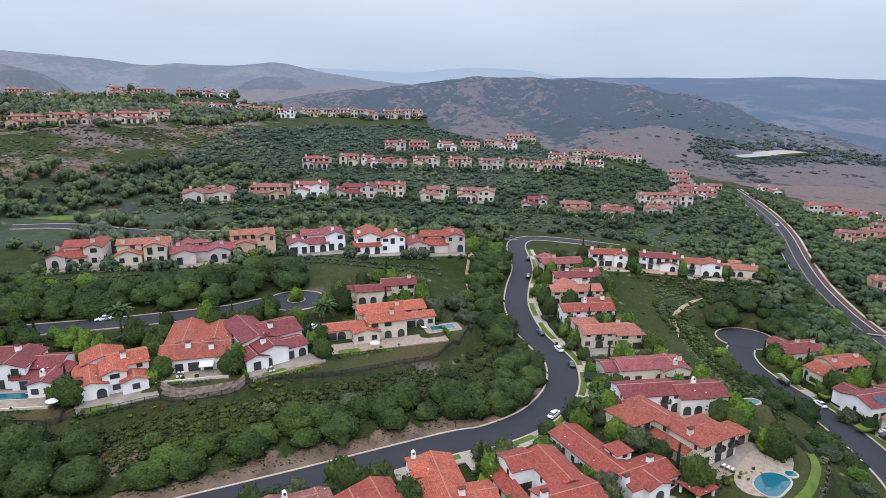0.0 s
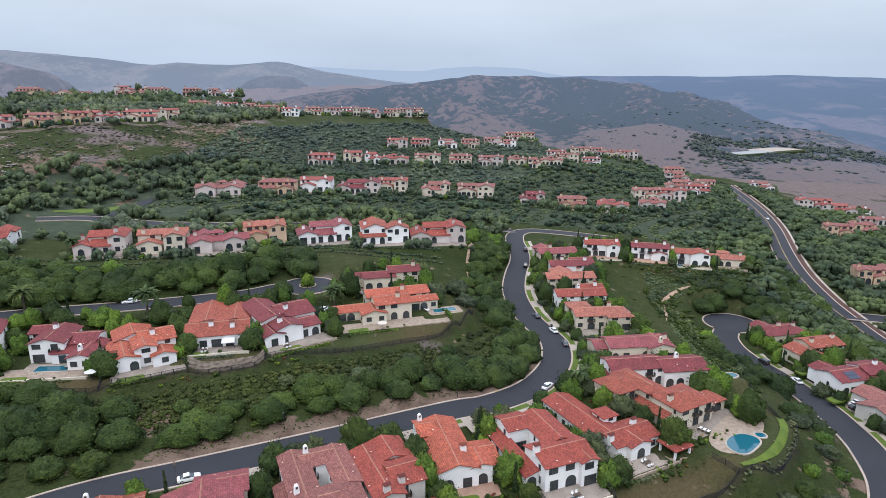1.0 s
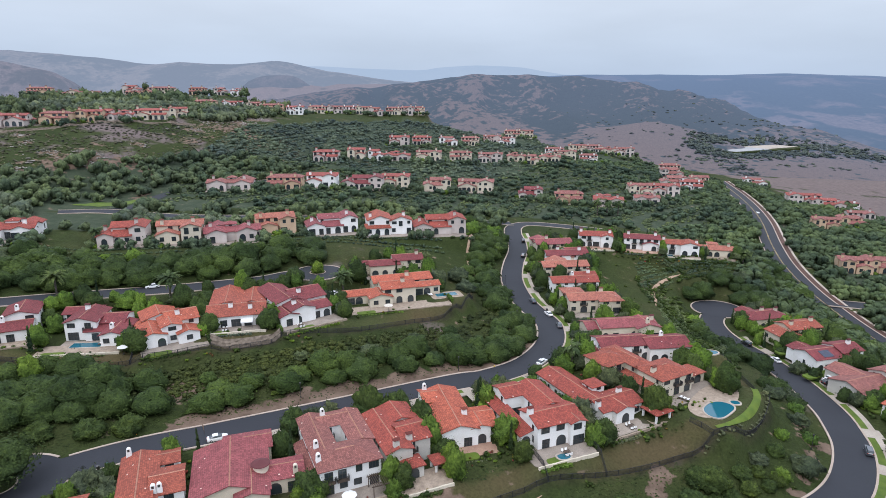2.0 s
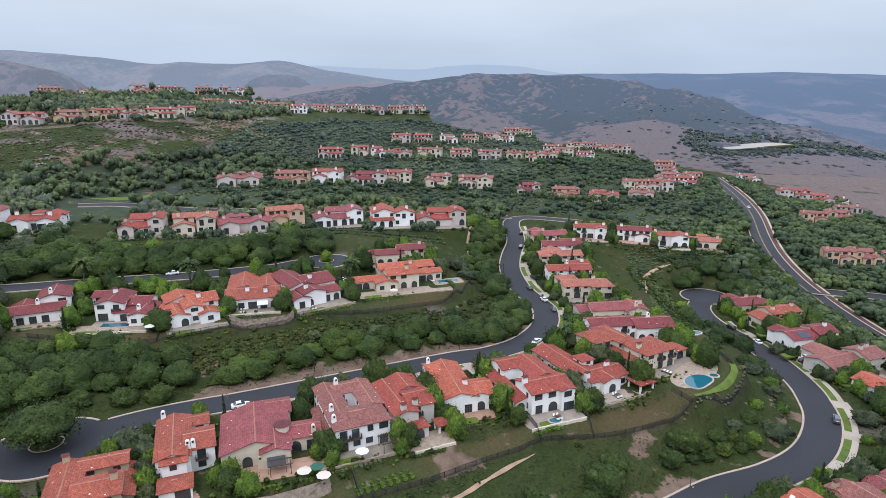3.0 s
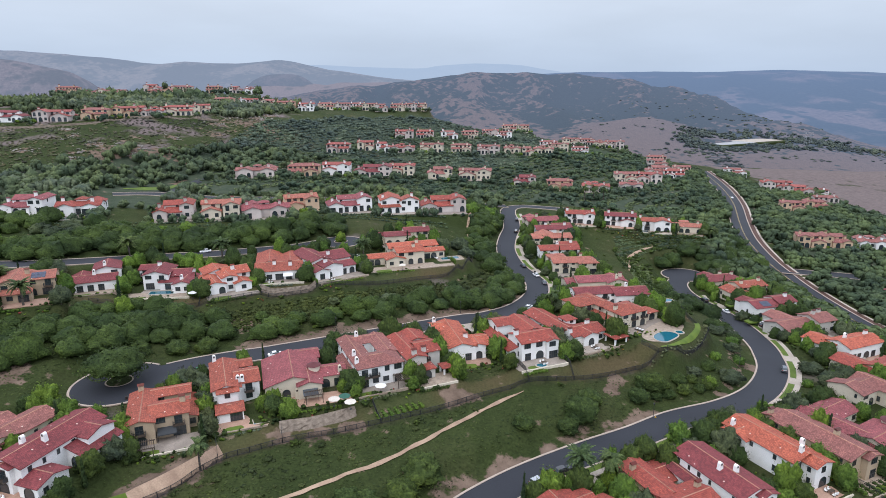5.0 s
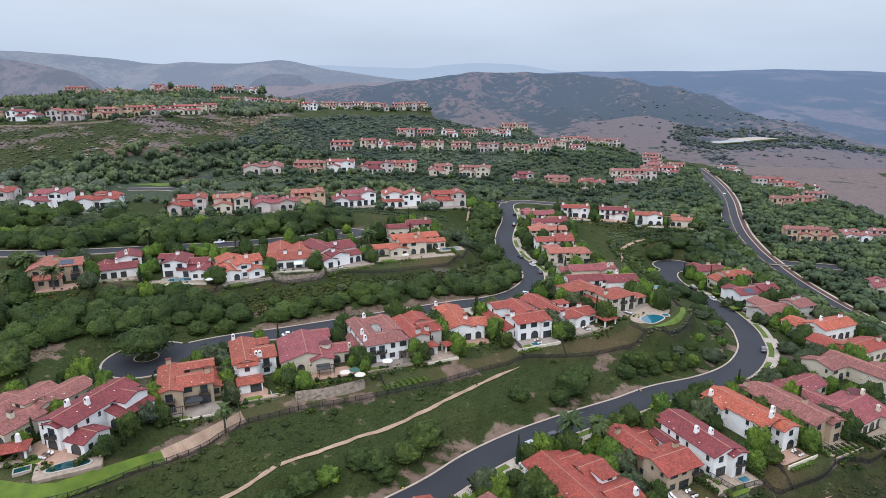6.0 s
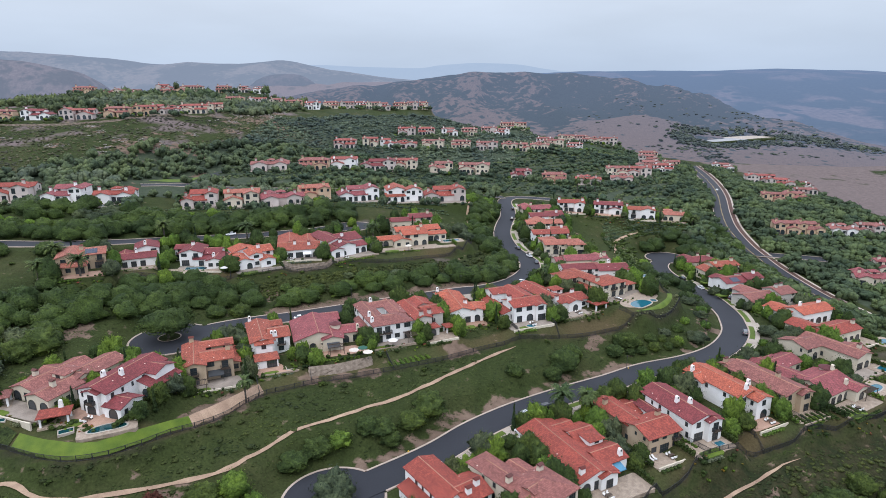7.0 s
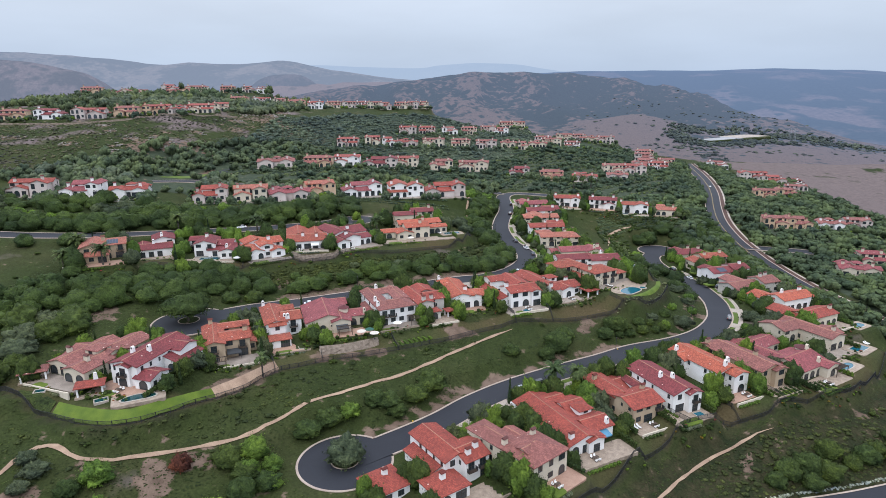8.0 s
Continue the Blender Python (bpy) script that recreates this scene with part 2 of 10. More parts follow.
# haze painted into base colours of scrub, wood, chaparral, valley, avenue and shade
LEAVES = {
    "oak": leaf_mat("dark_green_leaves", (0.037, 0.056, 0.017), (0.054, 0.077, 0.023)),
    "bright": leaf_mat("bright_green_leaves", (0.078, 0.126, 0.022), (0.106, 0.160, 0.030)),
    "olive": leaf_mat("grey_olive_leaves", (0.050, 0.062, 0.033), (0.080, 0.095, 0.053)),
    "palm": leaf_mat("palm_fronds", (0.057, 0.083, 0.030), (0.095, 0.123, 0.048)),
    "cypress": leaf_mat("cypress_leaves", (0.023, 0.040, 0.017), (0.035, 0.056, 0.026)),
    "scrub": leaf_mat("hazed_scrub_leaves", (0.090, 0.104, 0.072), (0.122, 0.136, 0.094), 0.72),
    "wood": leaf_mat("hazed_woodland_leaves", (0.094, 0.118, 0.096), (0.128, 0.156, 0.124), 0.8),
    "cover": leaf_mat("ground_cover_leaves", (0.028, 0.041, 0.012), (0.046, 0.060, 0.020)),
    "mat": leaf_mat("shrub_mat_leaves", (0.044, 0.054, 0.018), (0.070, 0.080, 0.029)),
    "chaparral": leaf_mat("hazed_chaparral_leaves", (0.086, 0.084, 0.062), (0.118, 0.112, 0.084), 0.75),
    "rock": surface("pale_rock", (0.20, 0.18, 0.155), (0.40, 0.36, 0.32), 0.4, 3.0, 0.95, 0.6, 0.1, vary=0.0),
    "valley": leaf_mat("hazed_valley_leaves", (0.084, 0.098, 0.098), (0.112, 0.128, 0.122), 0.8),
    "avenue": leaf_mat("hazed_avenue_leaves", (0.074, 0.100, 0.064), (0.106, 0.136, 0.084), 0.75),
    "rose": leaf_mat("rose_flowers", (0.09, 0.085, 0.03), (0.26, 0.05, 0.07)),
    "gold": leaf_mat("gold_flowers", (0.10, 0.12, 0.03), (0.36, 0.19, 0.03)),
    "shade": leaf_mat("hazed_bank_tree_leaves", (0.066, 0.092, 0.052), (0.094, 0.124, 0.068), 0.82),
    "white": leaf_mat("white_flowers", (0.10, 0.12, 0.06), (0.55, 0.55, 0.52)),
    "plum": leaf_mat("plum_leaves", (0.062, 0.023, 0.022), (0.093, 0.035, 0.031)),
}
RIDGE = surface("pale_ridge_tile", (0.30, 0.14, 0.09), (0.42, 0.22, 0.15), 0.8, 5.0, 0.85, 0.3, 0.02, vary=0.15)
GLASS, gn, gl, gb = node_mat("window_glass")
gb.inputs["Base Color"].default_value = (0.030, 0.040, 0.046, 1)
gb.inputs["Roughness"].default_value = 0.08
gb.inputs["IOR"].default_value = 1.7
WATER, gn, gl, gb = node_mat("pool_water")
gb.inputs["Base Color"].default_value = (0.014, 0.105, 0.145, 1)
gb.inputs["Roughness"].default_value = 0.04
bump_node(gn, gl, noise_node(gn, gl, 1.5, 3.0).outputs["Fac"], 0.12, 0.05, gb)

# ---------------------------------------------------------------- the lie of the land
# spot heights (x, y, z) by street and slope
SPOTS = []
SPOTS += [(-92, 79, 10.8), (-59, 103, 9), (-31, 116, 8.8), (11, 135, 7.7), (31, 153, 6.7), (37, 189, 5.8), (31, 224, 7.5), (33, 254, 8.5), (35, 305, 11), (49, 335, 10)]
SPOTS += [(-30, 19, -4.2), (-14, 30, -4.1), (20, 56, -2.6), (57, 73, -2), (86, 86, -2.2), (102, 104, -3.2), (111, 121, -4.2), (116, 148, -4.8), (119, 175, -7), (116, 194, -8.3), (113, 208, -8), (121, 230, -7)]
SPOTS += [(192, 242, -12), (204, 316, -3), (300, 150, -20), (330, 60, -26), (216, 420, 2.5), (250, 520, 3), (-60, 199, 19.8), (-103, 175, 21), (-172, 138, 27.5), (-200, 132, 30)]
SPOTS += [(-110, 42, 12), (-88, 45, 11), (-68, 58, 8.3), (-54, 84, 7.5), (-38, 80, 8), (-20, 88, 8), (-2, 98, 7.6), (12, 106, 7), (28, 105, 7.8), (46, 118, 7.2), (66, 132, 8), (68, 152, 7.3), (66, 172, 7), (60, 195, 7.2), (54, 218, 8.5), (55, 240, 10), (65, 258, 11)]
SPOTS += [(80, 275, 12.5), (100, 275, 11.5), (125, 285, 6.5), (152, 297, 2.5), (-4, 20, -4), (18, 16, -3.2), (35, 32, -3.5), (55, 52, -3.8), (66, 55, -3.4), (82, 62, -2.8), (95, 66, -2.2), (112, 76, -2.2), (130, 92, -2), (142, 125, -2.5), (143, 152, -4.2), (142, 172, -4.4), (138, 195, -5), (136, 220, -6.5)]
SPOTS += [(-150, 125, 23), (-124, 140, 18.5), (-104, 136, 17), (-82, 142, 16.6), (-65, 155, 17.4), (-45, 160, 16.6), (-18, 180, 15.4), (-15, 205, 16), (-205, 205, 34), (-180, 212, 33.6), (-160, 215, 32), (-130, 215, 28.6), (-112, 224, 28.3), (-90, 228, 28.3), (-72, 243, 28), (-52, 262, 24.5), (-24, 262, 21.3), (-2, 265, 21)]
SPOTS += [(-121, 310, 32), (-88, 345, 29), (-60, 375, 26), (-40, 395, 22), (0, 400, 17.5), (30, 405, 14.5), (62, 410, 12.5), (95, 415, 8.5), (130, 400, 7.5), (165, 430, 8)]
SPOTS += [(-43, 37, 2.6), (20, 87, 4), (49, 93, 0.6), (-26, 62, 4), (-126, 80, 16.5), (-70, 120, 9.8), (-20, 142, 9.5), (-60, 130, 11.5), (10, 150, 8), (88, 150, 3), (100, 180, -2), (90, 215, 0), (85, 240, 3), (60, 20, -13), (25, -12, -12), (0, -45, -20), (-60, 0, -5), (-110, -5, 4), (110, 20, -13), (160, 60, -14), (60, -40, -24)]
SPOTS += [(-60, -60, -14), (-180, 40, 14), (185, 180, -16), (170, 250, -10), (160, 320, -2), (150, 360, 2), (-250, 120, 30), (-300, 40, 20), (250, -60, -34), (-200, -80, 0)]
SPOTS += [(-204, 323, 52.7), (-160, 460, 58.5), (-214, 425, 66), (-228, 388, 66), (-260, 380, 67), (-290, 420, 72), (-170, 621, 66), (-82, 649, 60), (-178, 298, 31), (-150, 350, 38), (-110, 420, 42), (-92, 424, 38), (-60, 440, 33), (0, 470, 26), (44, 560, 33), (104, 534, 26), (60, 480, 20), (150, 500, 14), (-300, 300, 55), (-330, 200, 42), (-60, 520, 46), (-120, 540, 58), (-260, 520, 74), (20, 620, 36)]
SPOTS += [(258, 371, -5), (300, 400, -4), (293, 463, -2), (250, 470, 2), (216, 541, 8), (230, 330, -6), (260, 250, -14), (330, 450, -14), (400, 600, -16), (444, 854, 2), (330, 700, -8), (250, 640, 2), (180, 640, 10), (100, 720, 18), (0, 760, 24), (-120, 800, 40), (-300, 800, 70), (330, 260, -22), (420, 300, -30)]
SP = np.array(SPOTS, float)


def fit_land():
    n = len(SP)
    d = np.hypot(SP[:, None, 0] - SP[None, :, 0], SP[:, None, 1] - SP[None, :, 1])
    a = np.zeros((n + 3, n + 3))
    a[:n, :n] = d - np.eye(n) * 4.0
    a[:n, n], a[:n, n + 1 :] = 1, SP[:, :2] / 100
    a[n:, :n] = a[:n, n:].T
    return np.linalg.solve(a, np.r_[SP[:, 2], 0, 0, 0])


LAND = fit_land()


def smooth(a, b, v):
    u = np.clip((v - a) / (b - a), 0, 1)
    return u * u * (3 - 2 * u)


def slope(x, y):
    """The hillside without its roads and terraces."""
    x, y = np.asarray(x, float), np.asarray(y, float)
    shape, x, y = x.shape, x.ravel(), y.ravel()
    out = np.zeros(len(x))
    for k in range(0, len(x), 20000):
        xs, ys = np.clip(x[k : k + 20000], -420, 520), np.clip(y[k : k + 20000], -200, 900)
        d = np.hypot(xs[:, None] - SP[:, 0], ys[:, None] - SP[:, 1])
        out[k : k + 20000] = d @ LAND[:-3] + LAND[-3] + LAND[-2] * xs / 100 + LAND[-1] * ys / 100
    far = smooth(350, 1100, np.hypot(x, y - 250))
    out = out * (1 - far) + (-12) * far - 90 * smooth(690, 820, y)
    return out.reshape(shape)


def smooth_line(points, step=2.5):
    """A rounded line through control points, as an array of evenly spaced places."""
    p = np.array(points, float)
    p = np.vstack([2 * p[0] - p[1], p, 2 * p[-1] - p[-2]])
    out = []
    for k in range(1, len(p) - 2):
        a, b, c, d = p[k - 1 : k + 3]
        m = max(2, int(np.hypot(*(c - b)[:2]) / step))
        for u in np.arange(m) / m:
            out.append(0.5 * (2 * b + (c - a) * u + (2 * a - 5 * b + 4 * c - d) * u * u + (3 * b - a - 3 * c + d) * u ** 3))
    out.append(p[-2])
    return np.array(out)


# roads: centre line (x, y, z) and half width
ROADS = {
    "upper_street": (smooth_line([(-59, 102.5, 9), (-31, 115.5, 8.8), (1.4, 131.9, 8.1), (11.2, 135.9, 7.7), (22.8, 145, 7.0), (30.7, 156, 6.6), (35.3, 167.2, 6.3), (37.1, 180, 6.0), (36.0, 188.5, 5.8), (33.5, 196.6, 5.9), (30.4, 208, 6.4), (28.7, 222.7, 7.4), (29.0, 236, 8.0), (31.8, 253.7, 8.8), (35.8, 271.8, 9.7), (37.2, 288.8, 10.4), (37.0, 306, 11), (40, 324, 10.8), (49, 334, 10.3), (68, 332, 9.5), (95, 322, 8.5)]), 4.55),
    "upper_street_end": (smooth_line([(-59, 102.5, 9), (-70, 96.4, 9.8), (-80, 89, 10.6), (-92, 79, 10.8)]), 4.55),
    "lower_street": (smooth_line([(-30, 19, -4.2), (-12.7, 31.4, -3.8), (-4.3, 37.9, -3.4), (4.9, 46.9, -3.1), (17.6, 56, -2.6), (34, 65.2, -2.2), (49.7, 73, -2), (63, 80.8, -2), (78.9, 87.2, -2.2), (91, 94.7, -2.6), (100.3, 104.2, -3.2), (108.6, 117, -4.0), (113.2, 129.7, -4.4), (115.2, 138, -4.6), (116.7, 150, -5.2), (117.6, 162, -6.0), (117.4, 176, -7.0), (115.6, 190, -7.9), (113.4, 200, -8.1), (112.2, 210, -7.6), (114, 220, -7.1), (121, 231, -7)]), 4.6),
    "avenue": (smooth_line([(262, 560, 3), (246, 490, 3), (231, 432, 2.4), (217, 386, 0.8), (198.5, 336, -2.2), (187, 300, -4.6), (182.3, 270, -8.0), (181.6, 250, -10.4), (181.5, 230, -12.4), (182.5, 206, -14), (185.5, 180, -15.6), (192, 150, -17.2), (205, 95, -21)]), 5.2),
    "west_lane": (smooth_line([(-51, 201.5, 19.8), (-60, 199, 19.9), (-69, 191, 20.2), (-80, 185, 20.6), (-91, 180.3, 20.8), (-103.5, 175, 21.2), (-129, 162.5, 23), (-150, 148, 25.5), (-172, 138, 27.6), (-200, 132, 30), (-240, 130, 32)]), 4.6),
    "north_lane": (smooth_line([(-181, 251, 34), (-163, 260, 32.5), (-130, 258, 30.5), (-87, 266, 28.4), (-60, 281, 25.5), (-19, 309, 19.8), (15, 328, 13.5), (39, 333, 10.7)]), 4.4),
    "side_lane": (smooth_line([(-122, 329, 34.2), (-116, 338, 34.6), (-104, 352, 35)]), 3.6),
    "east_lane": (smooth_line([(182, 252, -10.1), (196, 249.5, -10.8), (212, 248, -11.8), (222, 246, -12.4)]), 5.0),
    "hill_lane": (smooth_line([(150, 470, 9.5), (158, 445, 8.8), (150, 425, 8.5), (140, 420, 8.2)]), 4.0),
}
BULBS = [(-92.0, 79.0, 10.8, 12.5), (-30.0, 19.0, -4.2, 12.0), (122.5, 234.0, -7.0, 11.0), (-51.0, 201.5, 19.8, 10.0)]
ROAD_PTS = np.vstack([np.c_[p, np.full(len(p), hw)] for p, hw in ROADS.values()] + [[(x, y, z, r)] for x, y, z, r in BULBS])
# the long bank below the western gardens: its upper and lower edge (x, y, z)
WEST_TOP = [(-104.2, 23.8, 10.4), (-96.0, 21.1, 10.4), (-86.7, 19.8, 10.3), (-82.0, 21.9, 10.2), (-77.0, 26.9, 9.8), (-72.6, 30.8, 9.2), (-69.0, 34.8, 8.6), (-64.2, 41.5, 8.2), (-58.6, 49.6, 8.0), (-56.6, 53.5, 7.6)]
WEST_FOOT = [(-104.5, 20.2, 8.4), (-93.9, 16.7, 8.2), (-86.7, 16.4, 8.0), (-81.0, 19.0, 7.7), (-76.0, 23.9, 7.2), (-71.6, 29.3, 6.6), (-67.3, 33.2, 6.1), (-62.0, 39.3, 5.6), (-56.0, 48.9, 5.8), (-54.6, 51.5, 5.8)]
WEST_BANK = [np.array([smooth_line(q, 0.5)[int(k)] for k in np.linspace(0, len(smooth_line(q, 0.5)) - 1, 60)]) for q in (WEST_TOP, WEST_FOOT)]
WEST_BANK = np.stack([WEST_BANK[0] + (WEST_BANK[1] - WEST_BANK[0]) * k / 4 for k in range(5)], 1)
PADS = []  # (x, y, z, yaw, half width, half depth, margin)


def ground(x, y):
    """Height of the ground with roads cut in and house lots levelled."""
    x, y = np.asarray(x, float), np.asarray(y, float)
    shape, x, y = x.shape, np.atleast_1d(x).ravel(), np.atleast_1d(y).ravel()
    z = slope(x, y)
    for px, py, pz, yaw, hw, hd, soft in PADS:
        near = np.nonzero((np.abs(x - px) < 45) & (np.abs(y - py) < 45))[0]
        if not len(near):
            continue
        c, s = math.cos(-yaw), math.sin(-yaw)
        dx, dy = x[near] - px, y[near] - py
        u, v = np.abs(c * dx - s * dy) - hw, np.abs(s * dx + c * dy) - hd
        out = np.hypot(np.maximum(u, 0), np.maximum(v, 0))
        w = 1 - smooth(0, soft, out)
        z[near] = z[near] * (1 - w) + pz * w
    near = np.nonzero((x > -114) & (x < -46) & (y > 8) & (y < 62))[0]
    if len(near):
        p = WEST_BANK.reshape(-1, 3)
        d = np.hypot(x[near, None] - p[:, 0], y[near, None] - p[:, 1])
        wts = 1 / (d + 0.3) ** 4
        w = 1 - smooth(0.8, 4.5, d.min(1))
        z[near] = z[near] * (1 - w) + w * (wts @ p[:, 2]) / wts.sum(1)
    keep = np.nonzero((x > -290) & (x < 330) & (y > -60) & (y < 620))[0]
    for k in range(0, len(keep), 20000):
        i = keep[k : k + 20000]
        d = np.hypot(x[i, None] - ROAD_PTS[:, 0], y[i, None] - ROAD_PTS[:, 1])
        edge = d - ROAD_PTS[:, 3]
        j = edge.argmin(1)
        e = edge[np.arange(len(i)), j]
        wts = 1 / (d + 0.5) ** 4
        zr = (wts @ ROAD_PTS[:, 2]) / wts.sum(1)
        w = 1 - smooth(2.4, 9.0, e)
        z[i] = z[i] * (1 - w) + (zr - 0.12 - 0.25 * (1 - smooth(-0.6, 0.6, e))) * w
    return z.reshape(shape)


def gz(x, y):
    return float(ground(np.array([x]), np.array([y]))[0])


# ---------------------------------------------------------------- mesh helpers
def mesh_of(name, verts, faces, material, uvs=None, smooth_faces=False):
    me = bpy.data.meshes.new(name)
    me.from_pydata([tuple(v) for v in verts], [], faces)
    if material:
        me.materials.append(material)
    if uvs is not None:
        layer = me.uv_layers.new(name="UVMap")
        layer.data.foreach_set("uv", np.array(uvs, np.float32).ravel())
    if smooth_faces:
        me.polygons.foreach_set("use_smooth", np.ones(len(me.polygons), bool))
    me.update()
    return me


def part(name, me, parent, m=None, label=""):
    """Links a mesh as one object under a thing or a part, at the local pose m."""
    ob = new(name, me)
    ob.parent = parent
    if m is not None:
        ob.matrix_local = m
    return tagged(ob, label)


def thing(name, m, label, category, group="", kind=""):
    ob = new(name)
    ob.empty_display_size = 0.2
    ob.matrix_world = m
    return tagged(ob, label, category, group, kind)


class Shape:
    """Collects boxes, prisms and rings into one mesh."""

    def __init__(self):
        self.v, self.f = [], []

    def add(self, verts, faces):
        k = len(self.v)
        self.v += [tuple(p) for p in verts]
        self.f += [tuple(k + i for i in f) for f in faces]
        return self

    def box(self, x0, y0, z0, x1, y1, z1):
        p = [(x0, y0, z0), (x1, y0, z0), (x1, y1, z0), (x0, y1, z0), (x0, y0, z1), (x1, y0, z1), (x1, y1, z1), (x0, y1, z1)]
        return self.add(p, [(3, 2, 1, 0), (4, 5, 6, 7), (0, 1, 5, 4), (1, 2, 6, 5), (2, 3, 7, 6), (3, 0, 4, 7)])

    def taper(self, x, y, z0, z1, w0, d0, w1, d1):
        p = [(x + a * w / 2, y + b * d / 2, z) for z, w, d in ((z0, w0, d0), (z1, w1, d1)) for a, b in ((-1, -1), (1, -1), (1, 1), (-1, 1))]
        return self.add(p, [(3, 2, 1, 0), (4, 5, 6, 7), (0, 1, 5, 4), (1, 2, 6, 5), (2, 3, 7, 6), (3, 0, 4, 7)])

    def tube(self, x, y, z0, z1, r0, r1, n=10):
        ring = [(math.cos(2 * math.pi * k / n), math.sin(2 * math.pi * k / n)) for k in range(n)]
        p = [(x + c * r0, y + s * r0, z0) for c, s in ring] + [(x + c * r1, y + s * r1, z1) for c, s in ring]
        return self.add(p, [(k, (k + 1) % n, n + (k + 1) % n, n + k) for k in range(n)] + [tuple(range(n, 2 * n)), tuple(range(n - 1, -1, -1))])

    def slab(self, outline, z0, z1):
        n = len(outline)
        p = [(x, y, z0) for x, y in outline] + [(x, y, z1) for x, y in outline]
        return self.add(p, [(k, (k + 1) % n, n + (k + 1) % n, n + k) for k in range(n)] + [tuple(range(n, 2 * n)), tuple(range(n - 1, -1, -1))])

    def mesh(self, name, material, smooth_faces=False):
        return mesh_of(name, self.v, self.f, material, None, smooth_faces)

# ---------------------------------------------------------------- houses
OVER, PITCH = 0.45, 0.30


def roof_mesh(w, d, kind, material, over=OVER, pitch=PITCH):
    """A tiled roof over a w x d block whose eaves lie at height 0: gx, gy (ridge along x or y), hip, or shed (falls to -x or to -y)."""
    x0, x1, y0, y1 = -over, w + over, -over, d + over
    t, lift = 0.16, -over * pitch
    if kind == "gx":
        top = pitch * d / 2 + t
        a = [(x0, y0, lift + t), (x1, y0, lift + t), (x1, d / 2, top), (x0, d / 2, top)]
        b = [(x1, y1, lift + t), (x0, y1, lift + t), (x0, d / 2, top), (x1, d / 2, top)]
        tops = [a, b]
    elif kind == "gy":
        top = pitch * w / 2 + t
        a = [(x0, y1, lift + t), (x0, y0, lift + t), (w / 2, y0, top), (w / 2, y1, top)]
        b = [(x1, y0, lift + t), (x1, y1, lift + t), (w / 2, y1, top), (w / 2, y0, top)]
        tops = [a, b]
    elif kind == "shed_x":
        top = pitch * w + t
        tops = [[(x0, y1, lift + t), (x0, y0, lift + t), (w, y0, top), (w, y1, top)]]
    elif kind == "shed_xr":
        top = pitch * w + t
        tops = [[(x1, y0, lift + t), (x1, y1, lift + t), (0, y1, top), (0, y0, top)]]
    elif kind == "shed_y":
        top = pitch * d + t
        tops = [[(x0, y0, lift + t), (x1, y0, lift + t), (x1, d, top), (x0, d, top)]]
    else:
        r = min(w, d) / 2
        top = pitch * r + t
        if w >= d:
            p, q = (r, d / 2, top), (w - r, d / 2, top)
            c = [(x0, y0, lift + t), (x1, y0, lift + t), (x1, y1, lift + t), (x0, y1, lift + t)]
            tops = [[c[0], c[1], q, p], [c[1], c[2], q], [c[2], c[3], p, q], [c[3], c[0], p]]
        else:
            p, q = (w / 2, r, top), (w / 2, d - r, top)
            c = [(x0, y0, lift + t), (x1, y0, lift + t), (x1, y1, lift + t), (x0, y1, lift + t)]
            tops = [[c[0], c[1], p], [c[1], c[2], q, p], [c[2], c[3], q], [c[3], c[0], p, q]]
    verts, faces, uvs = [], [], []
    for f in tops:
        k = len(verts)
        n = len(f)
        o, e = Vector(f[0]), (Vector(f[1]) - Vector(f[0])).normalized()
        nrm = e.cross(Vector(f[2]) - o).normalized()
        up = nrm.cross(e)
        verts += f + [(x, y, z - t) for x, y, z in f]
        faces.append(tuple(range(k, k + n)))
        shift = random.random() * 7
        uvs += [((Vector(q) - o).dot(e) + shift, (Vector(q) - o).dot(up) + shift) for q in f]
        faces.append(tuple(range(k + 2 * n - 1, k + n - 1, -1)))
        uvs += [(0, 0)] * n
        for i in range(n):
            j = (i + 1) % n
            faces.append((k + i, k + n + i, k + n + j, k + j))
            uvs += [(0, 0), (0, 0.1), (0.1, 0.1), (0.1, 0)]
    return mesh_of("roof", verts, faces, material, uvs)


def ridge_mesh(w, d, kind, material, pitch=PITCH):
    """The row of half-round cap tiles along a ridge."""
    s, t = Shape(), 0.16
    if kind in ("gx", "gy") or kind == "hip":
        along_x = kind == "gx" or (kind == "hip" and w >= d)
        r = (d if along_x else w) / 2
        a, b = (-OVER, w + OVER) if kind == "gx" else (-OVER, d + OVER) if kind == "gy" else (r, (w if along_x else d) - r)
        z = pitch * r + t
        n = max(1, int((b - a) / 0.9))
        for k in range(n):
            u0, u1 = a + (b - a) * k / n, a + (b - a) * (k + 0.94) / n
            if along_x:
                s.add([(u0, r - 0.16, z - 0.05), (u0, r + 0.16, z - 0.05), (u0, r, z + 0.10), (u1, r - 0.14, z - 0.05), (u1, r + 0.14, z - 0.05), (u1, r, z + 0.08)], [(0, 3, 5, 2), (1, 2, 5, 4), (0, 2, 1), (3, 4, 5)])
            else:
                s.add([(r - 0.16, u0, z - 0.05), (r + 0.16, u0, z - 0.05), (r, u0, z + 0.10), (r - 0.14, u1, z - 0.05), (r + 0.14, u1, z - 0.05), (r, u1, z + 0.08)], [(0, 2, 5, 3), (1, 4, 5, 2), (0, 1, 2), (3, 5, 4)])
    return s.mesh("ridge_tiles", material) if s.v else None


